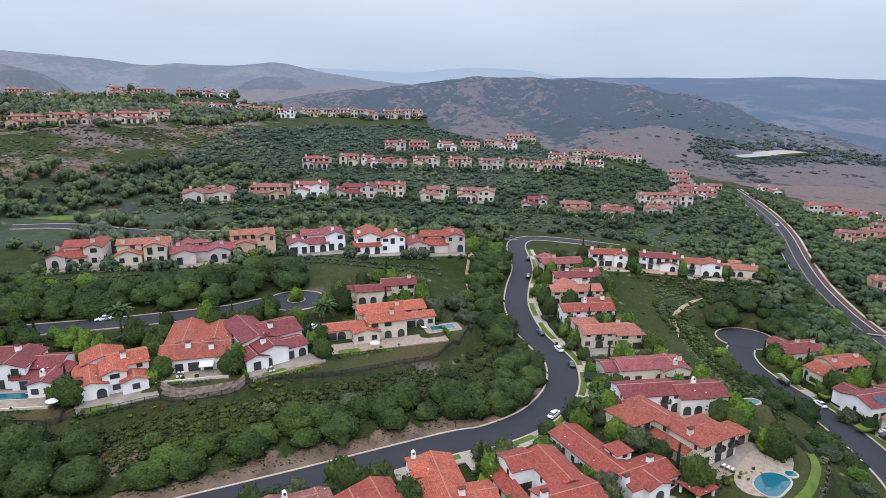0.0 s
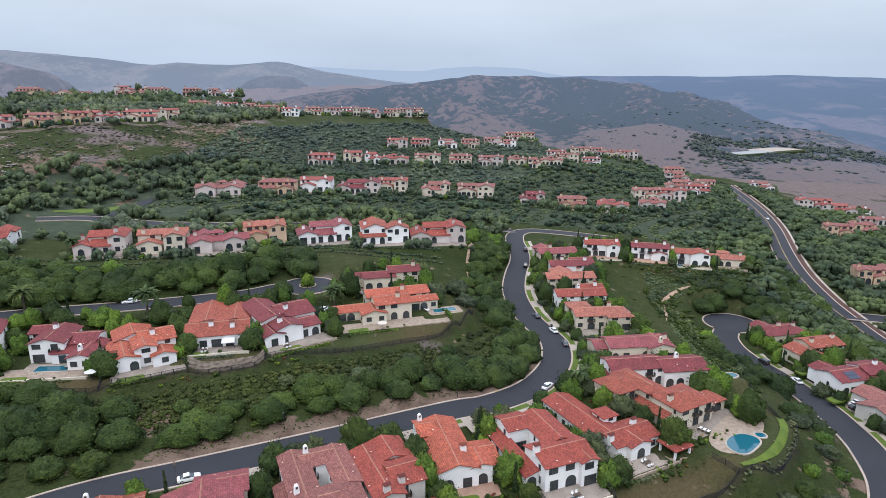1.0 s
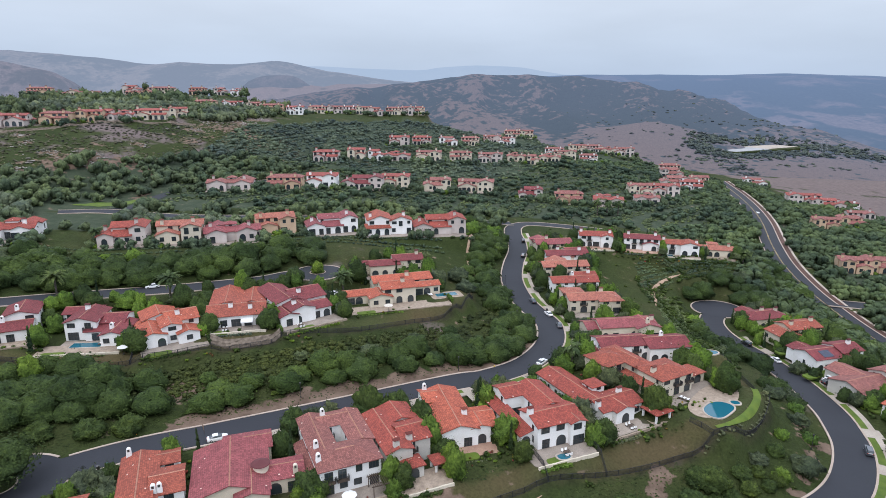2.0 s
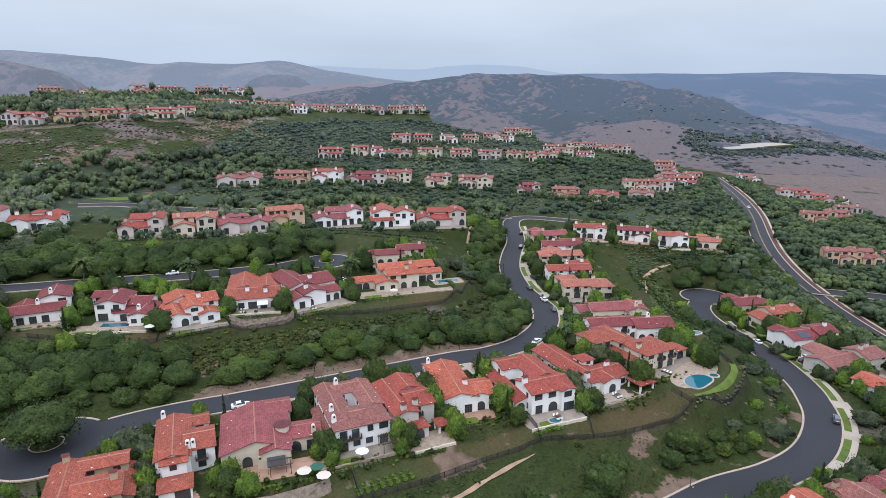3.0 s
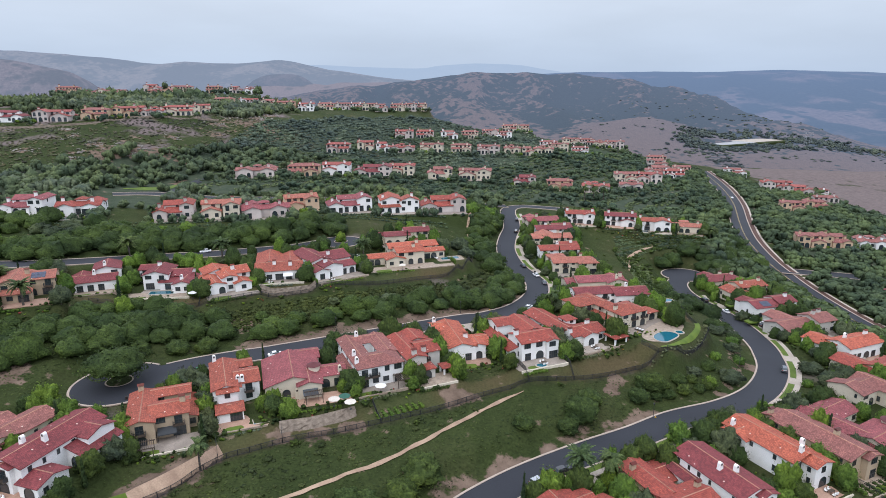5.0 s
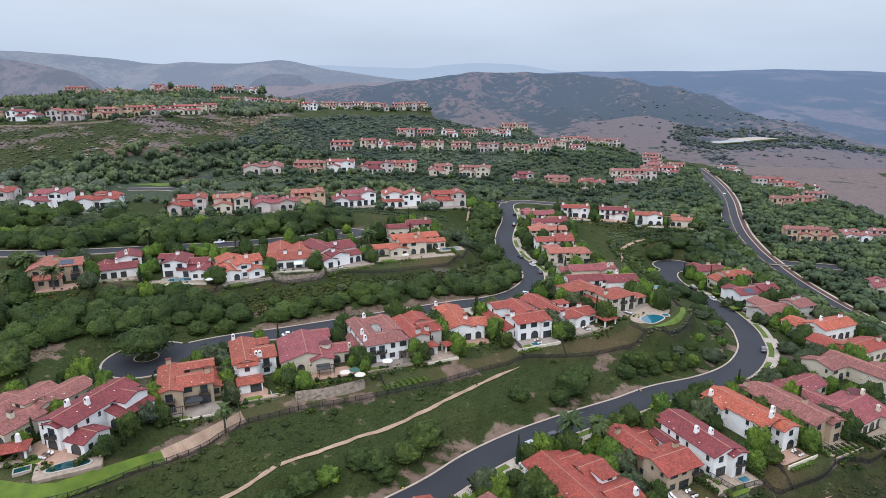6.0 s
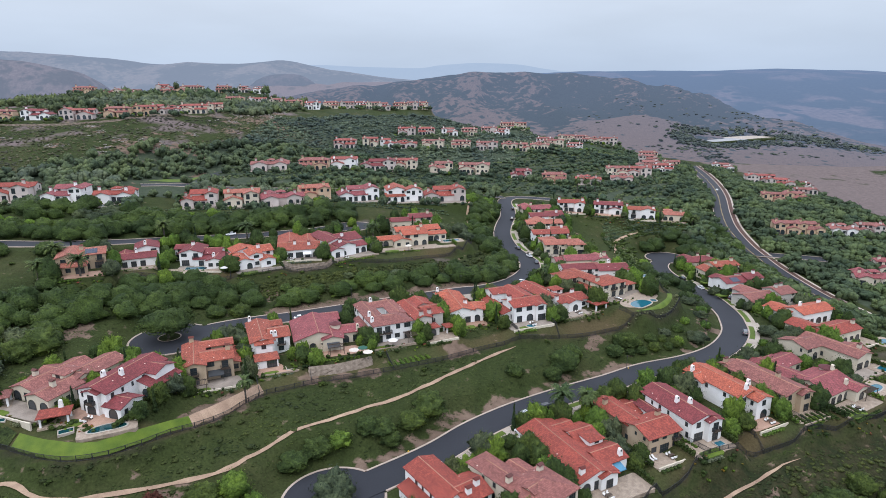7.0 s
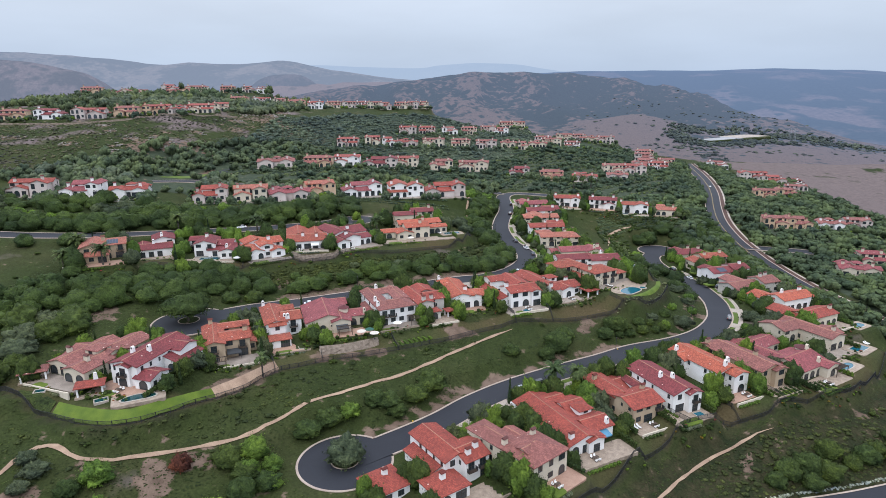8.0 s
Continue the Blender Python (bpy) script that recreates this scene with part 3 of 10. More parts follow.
def block_mesh(w, d, h, kind, material, pitch=PITCH, sink=1.2):
    """Stucco walls of one block with their gables; the foot goes a little into the ground."""
    s = Shape()
    s.box(0, 0, -sink, w, d, h)
    if kind == "gx":
        for x, o in ((0, 1), (w, 0)):
            e = 0.25 if o else -0.25
            s.add([(x, 0, h), (x, d, h), (x, d / 2, h + pitch * d / 2), (x + e, 0, h), (x + e, d, h), (x + e, d / 2, h + pitch * d / 2)], [(0, 1, 2), (5, 4, 3), (0, 2, 5, 3), (1, 4, 5, 2)])
    elif kind == "gy":
        for y, o in ((0, 1), (d, 0)):
            e = 0.25 if o else -0.25
            s.add([(0, y, h), (w, y, h), (w / 2, y, h + pitch * w / 2), (0, y + e, h), (w, y + e, h), (w / 2, y + e, h + pitch * w / 2)], [(0, 1, 2), (5, 4, 3), (0, 2, 5, 3), (1, 4, 5, 2)])
    elif kind == "shed_x":
        for y in (0, d):
            s.add([(0, y, h), (w, y, h), (w, y, h + pitch * w)], [(0, 1, 2)])
    elif kind == "shed_xr":
        for y in (0, d):
            s.add([(0, y, h), (w, y, h), (0, y, h + pitch * w)], [(0, 1, 2)])
    elif kind == "shed_y":
        for x in (0, w):
            s.add([(x, 0, h), (x, d, h), (x, d, h + pitch * d)], [(0, 1, 2)])
    return s.mesh("wall", material)


def window_shape(w, h, style, glazing):
    """A window on a wall that faces -y, its foot at height 0: one frame with glazing bars, its lights set back. Returns verts, faces and which faces are glass."""
    t, y0, y1, yg = 0.09, -0.10, 0.05, -0.03
    verts, faces, glass = [], [], []
    if style == "arch":
        n, r = 8, w / 2
        arc = [(-r * math.cos(math.pi * k / n), h - r + r * math.sin(math.pi * k / n)) for k in range(n + 1)]
        outer = [(-r, 0.0)] + arc + [(r, 0.0)]
        k_in = 1 - t / r
        inner = [(-r + t, t)] + [(x * k_in, h - r + (z - h + r) * k_in) for x, z in arc] + [(r - t, t)]
        m = len(outer)
        verts = [(x, y1, z) for x, z in outer] + [(x, y0, z) for x, z in outer] + [(x, y0, z) for x, z in inner] + [(x, yg, z) for x, z in inner]
        for i in range(3):
            faces += [(i * m + k, i * m + (k + 1) % m, (i + 1) * m + (k + 1) % m, (i + 1) * m + k)[::-1] for k in range(m)]
        if glazing:
            glass.append(len(faces))
            faces.append(tuple(range(3 * m, 4 * m))[::-1])
        return verts, faces, glass
    cols, rows = max(1, round(w / 0.75)), max(1, round(h / 1.1))
    xs, zs = [-w / 2], [0.0]
    for edges, total, n, start in ((xs, w, cols, -w / 2), (zs, h, rows, 0.0)):
        edges.append(start + t)
        for k in range(1, n):
            c = start + total * k / n
            edges += [c - 0.03, c + 0.03]
        edges += [start + total - t, start + total]
    nx_, nz_ = len(xs), len(zs)
    verts = [(x, y0, z) for z in zs for x in xs]
    at = lambda i, j: j * nx_ + i
    for j in range(nz_ - 1):
        for i in range(nx_ - 1):
            c = [at(i, j), at(i + 1, j), at(i + 1, j + 1), at(i, j + 1)]
            if i % 2 == 1 and j % 2 == 1:
                k = len(verts)
                verts += [(verts[q][0], yg, verts[q][2]) for q in c]
                faces += [(c[e], c[(e + 1) % 4], k + (e + 1) % 4, k + e)[::-1] for e in range(4)]
                if glazing:
                    glass.append(len(faces))
                    faces.append((k, k + 1, k + 2, k + 3))
            else:
                faces.append(tuple(c))
    rim = [at(i, 0) for i in range(nx_)] + [at(nx_ - 1, j) for j in range(1, nz_)] + [at(i, nz_ - 1) for i in range(nx_ - 2, -1, -1)] + [at(0, j) for j in range(nz_ - 2, 0, -1)]
    k = len(verts)
    verts += [(verts[q][0], y1, verts[q][2]) for q in rim]
    m = len(rim)
    faces += [(rim[e], k + e, k + (e + 1) % m, rim[(e + 1) % m]) for e in range(m)]
    return verts, faces, glass


@lru_cache(None)
def window_meshes(w, h, style, frame):
    """The frame, and the pane behind it."""
    v, f, _ = window_shape(w, h, style, False)
    if style == "arch":
        n, r = 8, w / 2
        arc = [(-r * math.cos(math.pi * k / n) * 0.97, h - r + r * math.sin(math.pi * k / n) * 0.97) for k in range(n + 1)]
        out = [(-r * 0.97, 0.03)] + arc + [(r * 0.97, 0.03)]
    else:
        out = [(-w / 2 + 0.02, 0.02), (-w / 2 + 0.02, h - 0.02), (w / 2 - 0.02, h - 0.02), (w / 2 - 0.02, 0.02)]
    pane = Shape().add([(a, -0.025, b) for a, b in out], [tuple(range(len(out)))[::-1]])
    return mesh_of("window", v, f, TEAL if frame == "teal" else FRAME), pane.mesh("pane", GLASS)


@lru_cache(None)
def glazed(w, h, style, frame):
    """A window with its pane in one mesh."""
    v, f, g = window_shape(w, h, style, True)
    me = mesh_of("window", v, f, TEAL if frame == "teal" else FRAME)
    me.materials.append(GLASS)
    for k in g:
        me.polygons[k].material_index = 1
    return me


@lru_cache(None)
def balcony_meshes(w):
    s = Shape()
    s.box(-w / 2, -0.95, -0.18, w / 2, 0, 0)
    r = Shape()
    r.box(-w / 2, -0.95, 0.92, w / 2, -0.90, 1.0).box(-w / 2, -0.95, 0.05, -w / 2 + 0.05, 0, 1.0).box(w / 2 - 0.05, -0.95, 0.05, w / 2, 0, 1.0)
    for k in range(int(w / 0.22) + 1):
        x = -w / 2 + w * k / int(w / 0.22)
        r.box(x - 0.015, -0.94, 0, x + 0.015, -0.91, 0.95)
    return s.mesh("slab", TIMBER), r.mesh("railing", IRON)


@lru_cache(None)
def chimney_meshes(style, wall, roof):
    s, c = Shape(), Shape()
    if style == "arched":
        s.taper(0, 0, 0, 1.6, 1.15, 0.95, 0.85, 0.75)
        n, r = 8, 0.42
        prof = [(-r * math.cos(math.pi * k / n), 1.9 + r * math.sin(math.pi * k / n)) for k in range(n + 1)]
        prof = [(-r, 1.6)] + prof + [(r, 1.6)]
        m = len(prof)
        s.add([(x, -0.38, z) for x, z in prof] + [(x, 0.38, z) for x, z in prof], [tuple(range(m)), tuple(range(2 * m - 1, m - 1, -1))] + [(k, m + k, m + (k + 1) % m, (k + 1) % m) for k in range(m)])
        c.box(-0.2, -0.41, 1.75, 0.2, 0.41, 2.15)
        return s.mesh("stack", WALLS[wall]), c.mesh("flue_opening", FRAME)
    s.taper(0, 0, 0, 1.7, 1.25, 1.0, 1.1, 0.9)
    for x in (-0.45, -0.15, 0.15, 0.45):
        s.box(x - 0.08, -0.42, 1.7, x + 0.08, -0.30, 2.0).box(x - 0.08, 0.30, 1.7, x + 0.08, 0.42, 2.0)
    c.add([(-0.7, -0.6, 2.0), (0.7, -0.6, 2.0), (0.7, 0.6, 2.0), (-0.7, 0.6, 2.0), (-0.7, 0, 2.35), (0.7, 0, 2.35)], [(0, 1, 5, 4), (2, 3, 4, 5), (1, 2, 5), (3, 0, 4), (3, 2, 1, 0)])
    return s.mesh("stack", WALLS[wall]), c.mesh("cap_tiles", ROOFS[roof])


ROOF_WORDS = {"orange": "bright orange", "red": "red", "burgundy": "dark burgundy", "pink": "rose-pink", "brown": "brownish rose", "rust": "rust-red", "dusty": "misty rose", "faded": "hazed red", "terracotta": "terracotta"}
WALL_WORDS = {"white": "white", "cream": "cream", "tan": "tan", "grey": "pale grey", "dulled": "dulled white", "peach": "peach"}
HOUSES = []


def top_at(wings, x, y):
    """Height of the highest roof over a place of a house, in its own frame."""
    best = 0
    for bx, by, bw, bd, bh, kind in wings:
        if bx <= x <= bx + bw and by <= y <= by + bd:
            u, v = x - bx, y - by
            rise = {"gx": min(v, bd - v), "gy": min(u, bw - u), "shed_x": u, "shed_xr": bw - u, "shed_y": v}.get(kind, min(u, v, bw - u, bd - v))
            best = max(best, bh + PITCH * max(rise, 0))
    return best


def house(x, y, z, yaw, wings, roof, wall, chimneys=(), storeys=2, detail=2, frame="dark", extra=(), words="", seed=0):
    """One house. x, y: its corner nearest the valley and to the west, with z its lot's height; wings: (x, y, w, d, h, roof) in its own frame."""
    rnd = random.Random(seed + int(x * 13 + y * 7))
    label = "%s stucco %s house with %s tile roof%s" % (WALL_WORDS[wall], "two-storey" if storeys == 2 else "low", ROOF_WORDS[roof], words)
    root = thing("house", pose(x, y, z, 0, 0, yaw), label, "house", "houses on the hillside")
    for k, (bx, by, bw, bd, bh, kind) in enumerate(wings):
        at = Matrix.Translation((bx, by, 0))
        body = part("wall", block_mesh(bw, bd, bh, kind, WALLS[wall]), root, at)
        tiles = part("roof", roof_mesh(bw, bd, kind, ROOFS[roof]), root, Matrix.Translation((bx, by, bh)))
        if detail > 1:
            cap = ridge_mesh(bw, bd, kind, RIDGE)
            if cap:
                part("ridge_tiles", cap, tiles, Matrix.Identity(4))
        others = wings[:k] + wings[k + 1 :]

        def covered(px, py, pz):
            return any(ox - 0.1 < px < ox + ow + 0.1 and oy - 0.1 < py < oy + od + 0.1 and pz < oh + PITCH * 1.5 for ox, oy, ow, od, oh, _ in others)

        faces = [(0, 0, 0, bw, (0, -1)), (bw, 0, 90, bd, (1, 0)), (0, bd, -90, bd, (-1, 0))] + ([(bw, bd, 180, bw, (0, 1))] if detail > 1 and k < 2 else [])
        for fx, fy, turn, run, nrm in faces:
            if kind.startswith("shed") and run < 4 and bh < 3:
                continue
            levels = [0.1] if bh < 5 else [0.1, 3.15]
            n = max(1, int(run / 3.2))
            for base in levels:
                for j in range(n):
                    u = run * (j + 0.5) / n + rnd.uniform(-0.3, 0.3)
                    a = math.radians(turn)
                    px, py = bx + fx + math.cos(a) * u, by + fy + math.sin(a) * u
                    if covered(px + nrm[0] * 0.4, py + nrm[1] * 0.4, base + 1) or rnd.random() < (0.12 if nrm[1] < 0 else 0.4 if detail > 1 else 0.7):
                        continue
                    front = nrm[1] < 0
                    if base < 1:
                        size = rnd.choice([(2.6, 2.6, "arch"), (2.2, 2.5, "arch"), (3.0, 2.4, "door"), (2.0, 2.3, "door"), (1.7, 1.5, "rect")]) if front else rnd.choice([(1.1, 1.4, "rect"), (0.9, 1.6, "rect")])
                    else:
                        size = rnd.choice([(1.8, 2.2, "door"), (1.4, 1.6, "rect"), (2.2, 1.6, "rect")]) if front else rnd.choice([(0.9, 1.3, "rect"), (0.7, 1.2, "rect")])
                    ww, wh, style = size
                    foot = base if style != "rect" else base + 0.85
                    if foot + wh > bh - 0.1:
                        wh = round(bh - 0.15 - foot, 1)
                    if wh < 0.7:
                        continue
                    fr, gl = window_meshes(min(ww, round(run - 0.6, 1)), wh, style, frame)
                    at_wall = Matrix.Translation((px, py, foot)) @ pose(0, 0, 0, 0, 0, turn)
                    if detail > 1 and front:
                        win = part("window", fr, root, at_wall)
                        part("pane", gl, win, Matrix.Identity(4))
                    else:
                        part("window", glazed(min(ww, round(run - 0.6, 1)), wh, style, frame), root, at_wall)
                    if style == "door" and base > 1 and front and detail > 1:
                        sl, ra = balcony_meshes(ww + 0.8)
                        bal = part("balcony", sl, root, Matrix.Translation((px, py, foot - 0.05)) @ pose(0, 0, 0, 0, 0, turn))
                        tagged(part("railing", ra, bal, Matrix.Identity(4)), kind="stuff")
    for cx, cy, style in chimneys:
        st, cp = chimney_meshes(style, wall, roof)
        stack = part("chimney", st, root, Matrix.Translation((cx, cy, max(top_at(wings, cx, cy) - 1.0, 0.0))) @ Matrix.Diagonal((1.12, 1.12, 1.3, 1)))
        part("cap" if style != "arched" else "flue_opening", cp, stack, Matrix.Identity(4))
    w = max(b[0] + b[2] for b in wings)
    d = max(b[1] + b[3] for b in wings)
    HOUSES.append((x, y, z, math.radians(yaw), min(b[0] for b in wings), w, min(b[1] for b in wings), d))
    return root


def plan(kind, w, d, flip=False):
    """Common house plans in a w x d footprint."""
    if kind == "L":
        p = [(0, d * 0.35, w, d * 0.4, 5.5, "gx"), (w * 0.55, d * 0.05, w * 0.42, d * 0.5, 5.5, "gy"), (0, d * 0.08, w * 0.5, d * 0.35, 3.1, "gy"), (0, d * 0.62, w * 0.55, d * 0.38, 3.3, "gy")]
    elif kind == "long":
        p = [(w * 0.05, d * 0.12, w * 0.5, d * 0.85, 5.5, "gy"), (w * 0.5, d * 0.05, w * 0.45, d * 0.45, 5.3, "gy"), (w * 0.4, d * 0.45, w * 0.6, d * 0.4, 3.3, "gx"), (0, 0, w * 0.5, d * 0.2, 2.9, "shed_y")]
    elif kind == "low":
        p = [(0, d * 0.15, w, d * 0.45, 3.4, "gx"), (w * 0.08, 0, w * 0.36, d * 0.5, 3.6, "gy"), (w * 0.62, d * 0.02, w * 0.34, d * 0.5, 3.5, "gy"), (w * 0.5, d * 0.5, w * 0.45, d * 0.5, 3.4, "gy"), (w * 0.42, d * 0.35, 4.5, 4.5, 5.4, "hip")]
    elif kind == "H":
        p = [(0, d * 0.1, w * 0.34, d * 0.7, 5.5, "gy"), (w * 0.3, d * 0.3, w * 0.45, d * 0.45, 5.3, "gx"), (w * 0.66, d * 0.02, w * 0.34, d * 0.7, 3.4, "gy"), (w * 0.3, d * 0.06, w * 0.38, d * 0.26, 3.0, "shed_y")]
    else:
        p = [(0, d * 0.25, w, d * 0.45, 5.4, "hip"), (w * 0.05, 0, w * 0.4, d * 0.32, 3.1, "gy"), (w * 0.55, d * 0.06, w * 0.4, d * 0.22, 3.0, "shed_y"), (w * 0.1, d * 0.6, w * 0.5, d * 0.4, 3.3, "gy")]
    if flip:
        mir = {"shed_x": "shed_xr", "shed_xr": "shed_x"}
        p = [(w - bx - bw, by, bw, bd, bh, mir.get(k, k)) for bx, by, bw, bd, bh, k in p]
    return p


# each near house: corner, lot height, heading, plan, roof, wall
NEAR = [
    # lower street, by the valley
    (-20, 2, -5.5, 36, [(0, 0, 9, 9, 3.2, "hip")], "red", "white", [(5, 5, "plain")], 1),
    (-2.5, 7.5, -4.4, 35, [(0, 3, 8, 16, 5.8, "gy"), (4, 0, 7, 9, 5.8, "gx"), (-3, 5, 3, 12, 3.0, "shed_x"), (-7, -4, 9, 8, 3.2, "hip")], "red", "white", [(6, 2, "plain"), (9, 3, "plain"), (-3, 0, "plain")], 2),
    (16.3, 4.8, -2.8, 40, [(0, 0, 12, 11, 6.2, "hip"), (0, 9, 6, 14, 6.0, "hip"), (7.5, 10, 5.5, 9, 3.2, "gy"), (2, 4, 3, 3, 7.2, "gx")], "brown", "cream", [(1.5, 11, "plain"), (9.5, 9, "plain")], 2),
    (28.1, 18.4, -3.8, 27, [(0, 1, 11, 26, 3.4, "gy"), (9, 4, 8, 8, 3.4, "gx"), (5.5, 0, 5, 6, 3.5, "gy"), (10, 13.5, 7, 9, 3.3, "gx"), (11.5, 11.5, 4.2, 4.2, 5.0, "hip"), (4, 20, 10, 6, 3.4, "gx")], "red", "white", [(2, 3, "plain"), (15.5, 5, "arched")], 1),
    (48.8, 35.6, -4.6, 26, [(0, 0, 11, 10, 5.2, "gx"), (0, 8, 6.5, 14, 5.2, "gy"), (6, 14, 6, 8, 3.2, "gx"), (-1, 12, 1.5, 8, 3.0, "shed_x")], "red", "tan", [(9.5, 7, "plain"), (1.5, 19, "plain")], 2),
    (61.5, 40.2, -3.4, 24, [(0, 0, 9.5, 20, 5.9, "gy"), (4.5, -1.6, 4.6, 6, 5.9, "gy"), (-3, 12, 4, 8, 3.2, "gy")], "burgundy", "white", [(3.2, 9, "arched"), (5.4, 6.5, "arched")], 2),
    (81.0, 50.0, -2.9, 26, [(0, 3, 9.2, 20, 5.9, "gy"), (2.8, -0.6, 6, 7, 5.9, "gy"), (-1.5, 15, 5, 7, 5.5, "gx")], "orange", "white", [(4, 4.2, "arched"), (8.4, 7, "arched"), (1.0, 21, "arched")], 2),
    (93.7, 51.7, -2.4, 25, [(0, 1.5, 10, 21, 5.7, "gy"), (4.5, 0, 5, 6, 5.7, "gy"), (1, 20, 6, 6, 5.4, "gx")], "brown", "tan", [(6, 9, "plain"), (2.2, 24.5, "plain")], 2),
    (109.5, 55.5, -2.4, 30, [(0, 2, 14, 13, 3.6, "gx"), (-1, 8, 8, 20, 3.6, "gy"), (9, -0.5, 6, 7, 3.6, "gy"), (4, 20, 12, 8, 3.4, "gx")], "pink", "cream", [(10, 3.2, "arched"), (13, 9, "arched")], 1),
    (131.0, 80.0, -2.4, 28, [(0, 0, 8, 20, 4.6, "gy"), (-9, 12, 12, 8, 4.6, "gx"), (-10, 11, 4, 10, 5.6, "gx"), (5, 2, 5, 8, 4.4, "gx")], "brown", "cream", [(7.5, 4, "plain")], 2),
    (136.5, 100.0, -2.6, 25, [(0, 0, 14, 9, 4.6, "gx"), (-3, 6, 9, 12, 3.4, "gy"), (10, 4, 7, 7, 3.4, "gx")], "red", "cream", [(13, 3, "plain")], 2),
    (136, 120, -3.0, 22, [(0, 0, 17, 9, 4.9, "gx"), (-3, 5, 9, 11, 3.6, "gy")], "orange", "white", [(14, 5, "plain"), (5, 6, "arched")], 2),
    (131.0, 143.0, -4.2, 20, [(-4, 0, 15, 12, 3.3, "gx"), (11, 0, 9, 10, 5.0, "gx"), (2, 8, 9, 10, 3.3, "gy")], "brown", "grey", [(13, 5, "plain"), (17, 6, "plain")], 1),
    (126.0, 164.5, -4.6, 15, [(0, 0, 15, 10, 4.6, "gx"), (12, 1, 9, 9, 5.4, "gx"), (2, 8, 8, 7, 3.4, "gy")], "burgundy", "white", [(18, 5, "plain")], 2),
    (127.0, 187.0, -5.2, 14, [(0, 0, 9, 10, 3.6, "gy"), (6, 3, 14, 9, 5.2, "gx")], "rust", "cream", [(8, 6, "plain"), (18, 7, "plain")], 2),
    (126.0, 209.0, -7.2, 14, [(0, 0, 18, 10, 4.4, "hip"), (3, 6, 8, 9, 3.4, "gy")], "burgundy", "cream", [(9, 6, "plain"), (15, 5, "plain")], 1),
    # upper street, south side
    (-115, 38, 12.0, -20, [(0, 0, 8, 18, 3.4, "gy"), (0, 5, 14, 9, 3.5, "gx"), (6, 8, 8, 15, 3.4, "gy"), (8.5, -2.4, 7.5, 10, 3.6, "gy"), (6.5, 6.5, 4.6, 4.6, 5.4, "hip")], "brown", "cream", [(1, 6, "plain"), (12.5, 2, "plain"), (8, -0.5, "plain")], 1),
    (-95.4, 34, 10.8, -17.5, [(0, 0, 8.8, 20.6, 5.9, "gy"), (2.6, -0.9, 4.2, 5, 5.9, "gy"), (8.6, -1.0, 5.2, 7, 3.1, "gx"), (8.6, 10, 5.2, 10, 3.2, "shed_xr"), (-1.2, 3, 1.4, 9, 3.0, "shed_x"), (8, 13, 4, 7, 5.6, "gx")], "burgundy", "white", [(2.2, 6, "arched"), (6, 8, "arched")], 2),
    (-77.0, 52.0, 7.6, 22, [(0, 0, 6, 17, 5.8, "gy"), (5, 2.2, 8.5, 8, 5.8, "gx"), (5, 13, 9, 5, 5.8, "gx"), (13.4, 5, 2, 12, 3.0, "shed_xr")], "rust", "tan", [(2.5, 16.5, "plain"), (12.4, 6, "plain")], 2),
    (-62.6, 68.0, 7.2, 22, [(0, 2, 7, 18, 5.8, "gy"), (6, 4.5, 6, 9, 5.6, "gx"), (1.2, 0.4, 5, 4, 5.6, "shed_y"), (4, 16, 7, 5, 5.2, "gx"), (0.6, -5, 6.4, 5, 2.7, "hip")], "rust", "white", [(-0.2, 3.2, "arched"), (6.6, 4.8, "arched"), (7.7, 5.1, "arched"), (1.2, 20, "arched")], 2),
    (-50.2, 71.8, 8.0, 18, [(0, 2, 15, 18, 3.9, "gy"), (8.5, 0, 6.2, 8, 4.0, "gy"), (14, 5, 8, 7, 3.6, "gx"), (6, 18, 10, 7, 3.7, "gx")], "pink", "cream", [(8.2, 1.0, "arched"), (20.5, 5.8, "arched")], 1),
    (-26.8, 80.7, 7.9, 24, [(0, 0, 13.2, 9, 6.0, "hip"), (0, 7, 5.5, 16, 5.9, "gy"), (9, 8, 5, 14, 5.9, "gy"), (4, 17, 7, 6, 5.9, "gx"), (-2, 5, 2.2, 12, 3.0, "shed_x")], "brown", "white", [(0.6, 3.5, "arched"), (1.2, 8.5, "arched"), (5.5, 21, "arched")], 2),
    (-13.2, 87.0, 7.6, 25, [(0, 1, 6, 18, 5.8, "gy"), (5, 4, 6.5, 9, 5.6, "gx"), (2.5, -1.8, 5, 4, 3.0, "hip"), (4, 13, 8, 8, 5.4, "gy")], "red", "grey", [(2.5, 2, "plain"), (6.5, 4.5, "plain")], 2),
    (-1.8, 99.5, 6.9, 15, [(0, 0, 9, 21, 4.6, "gy"), (6, 2.5, 8.5, 9, 3.4, "gx"), (7.5, 0.4, 4.8, 6, 4.4, "gy"), (-1, 14, 4, 7, 5.2, "gx")], "orange", "white", [(7.2, 6, "plain"), (0.4, 20, "arched")], 2),
    (20.8, 98.0, 7.7, 22, [(0, 0.4, 12.2, 9, 5.9, "gx"), (8.2, -0.8, 4, 6, 5.9, "gy"), (4.6, 8, 7.6, 13, 5.9, "gy"), (-0.5, 16, 6, 7, 5.9, "gx"), (-3.2, 3, 3.2, 19, 3.0, "shed_x")], "red", "white", [(0.2, 4.8, "plain")], 2),
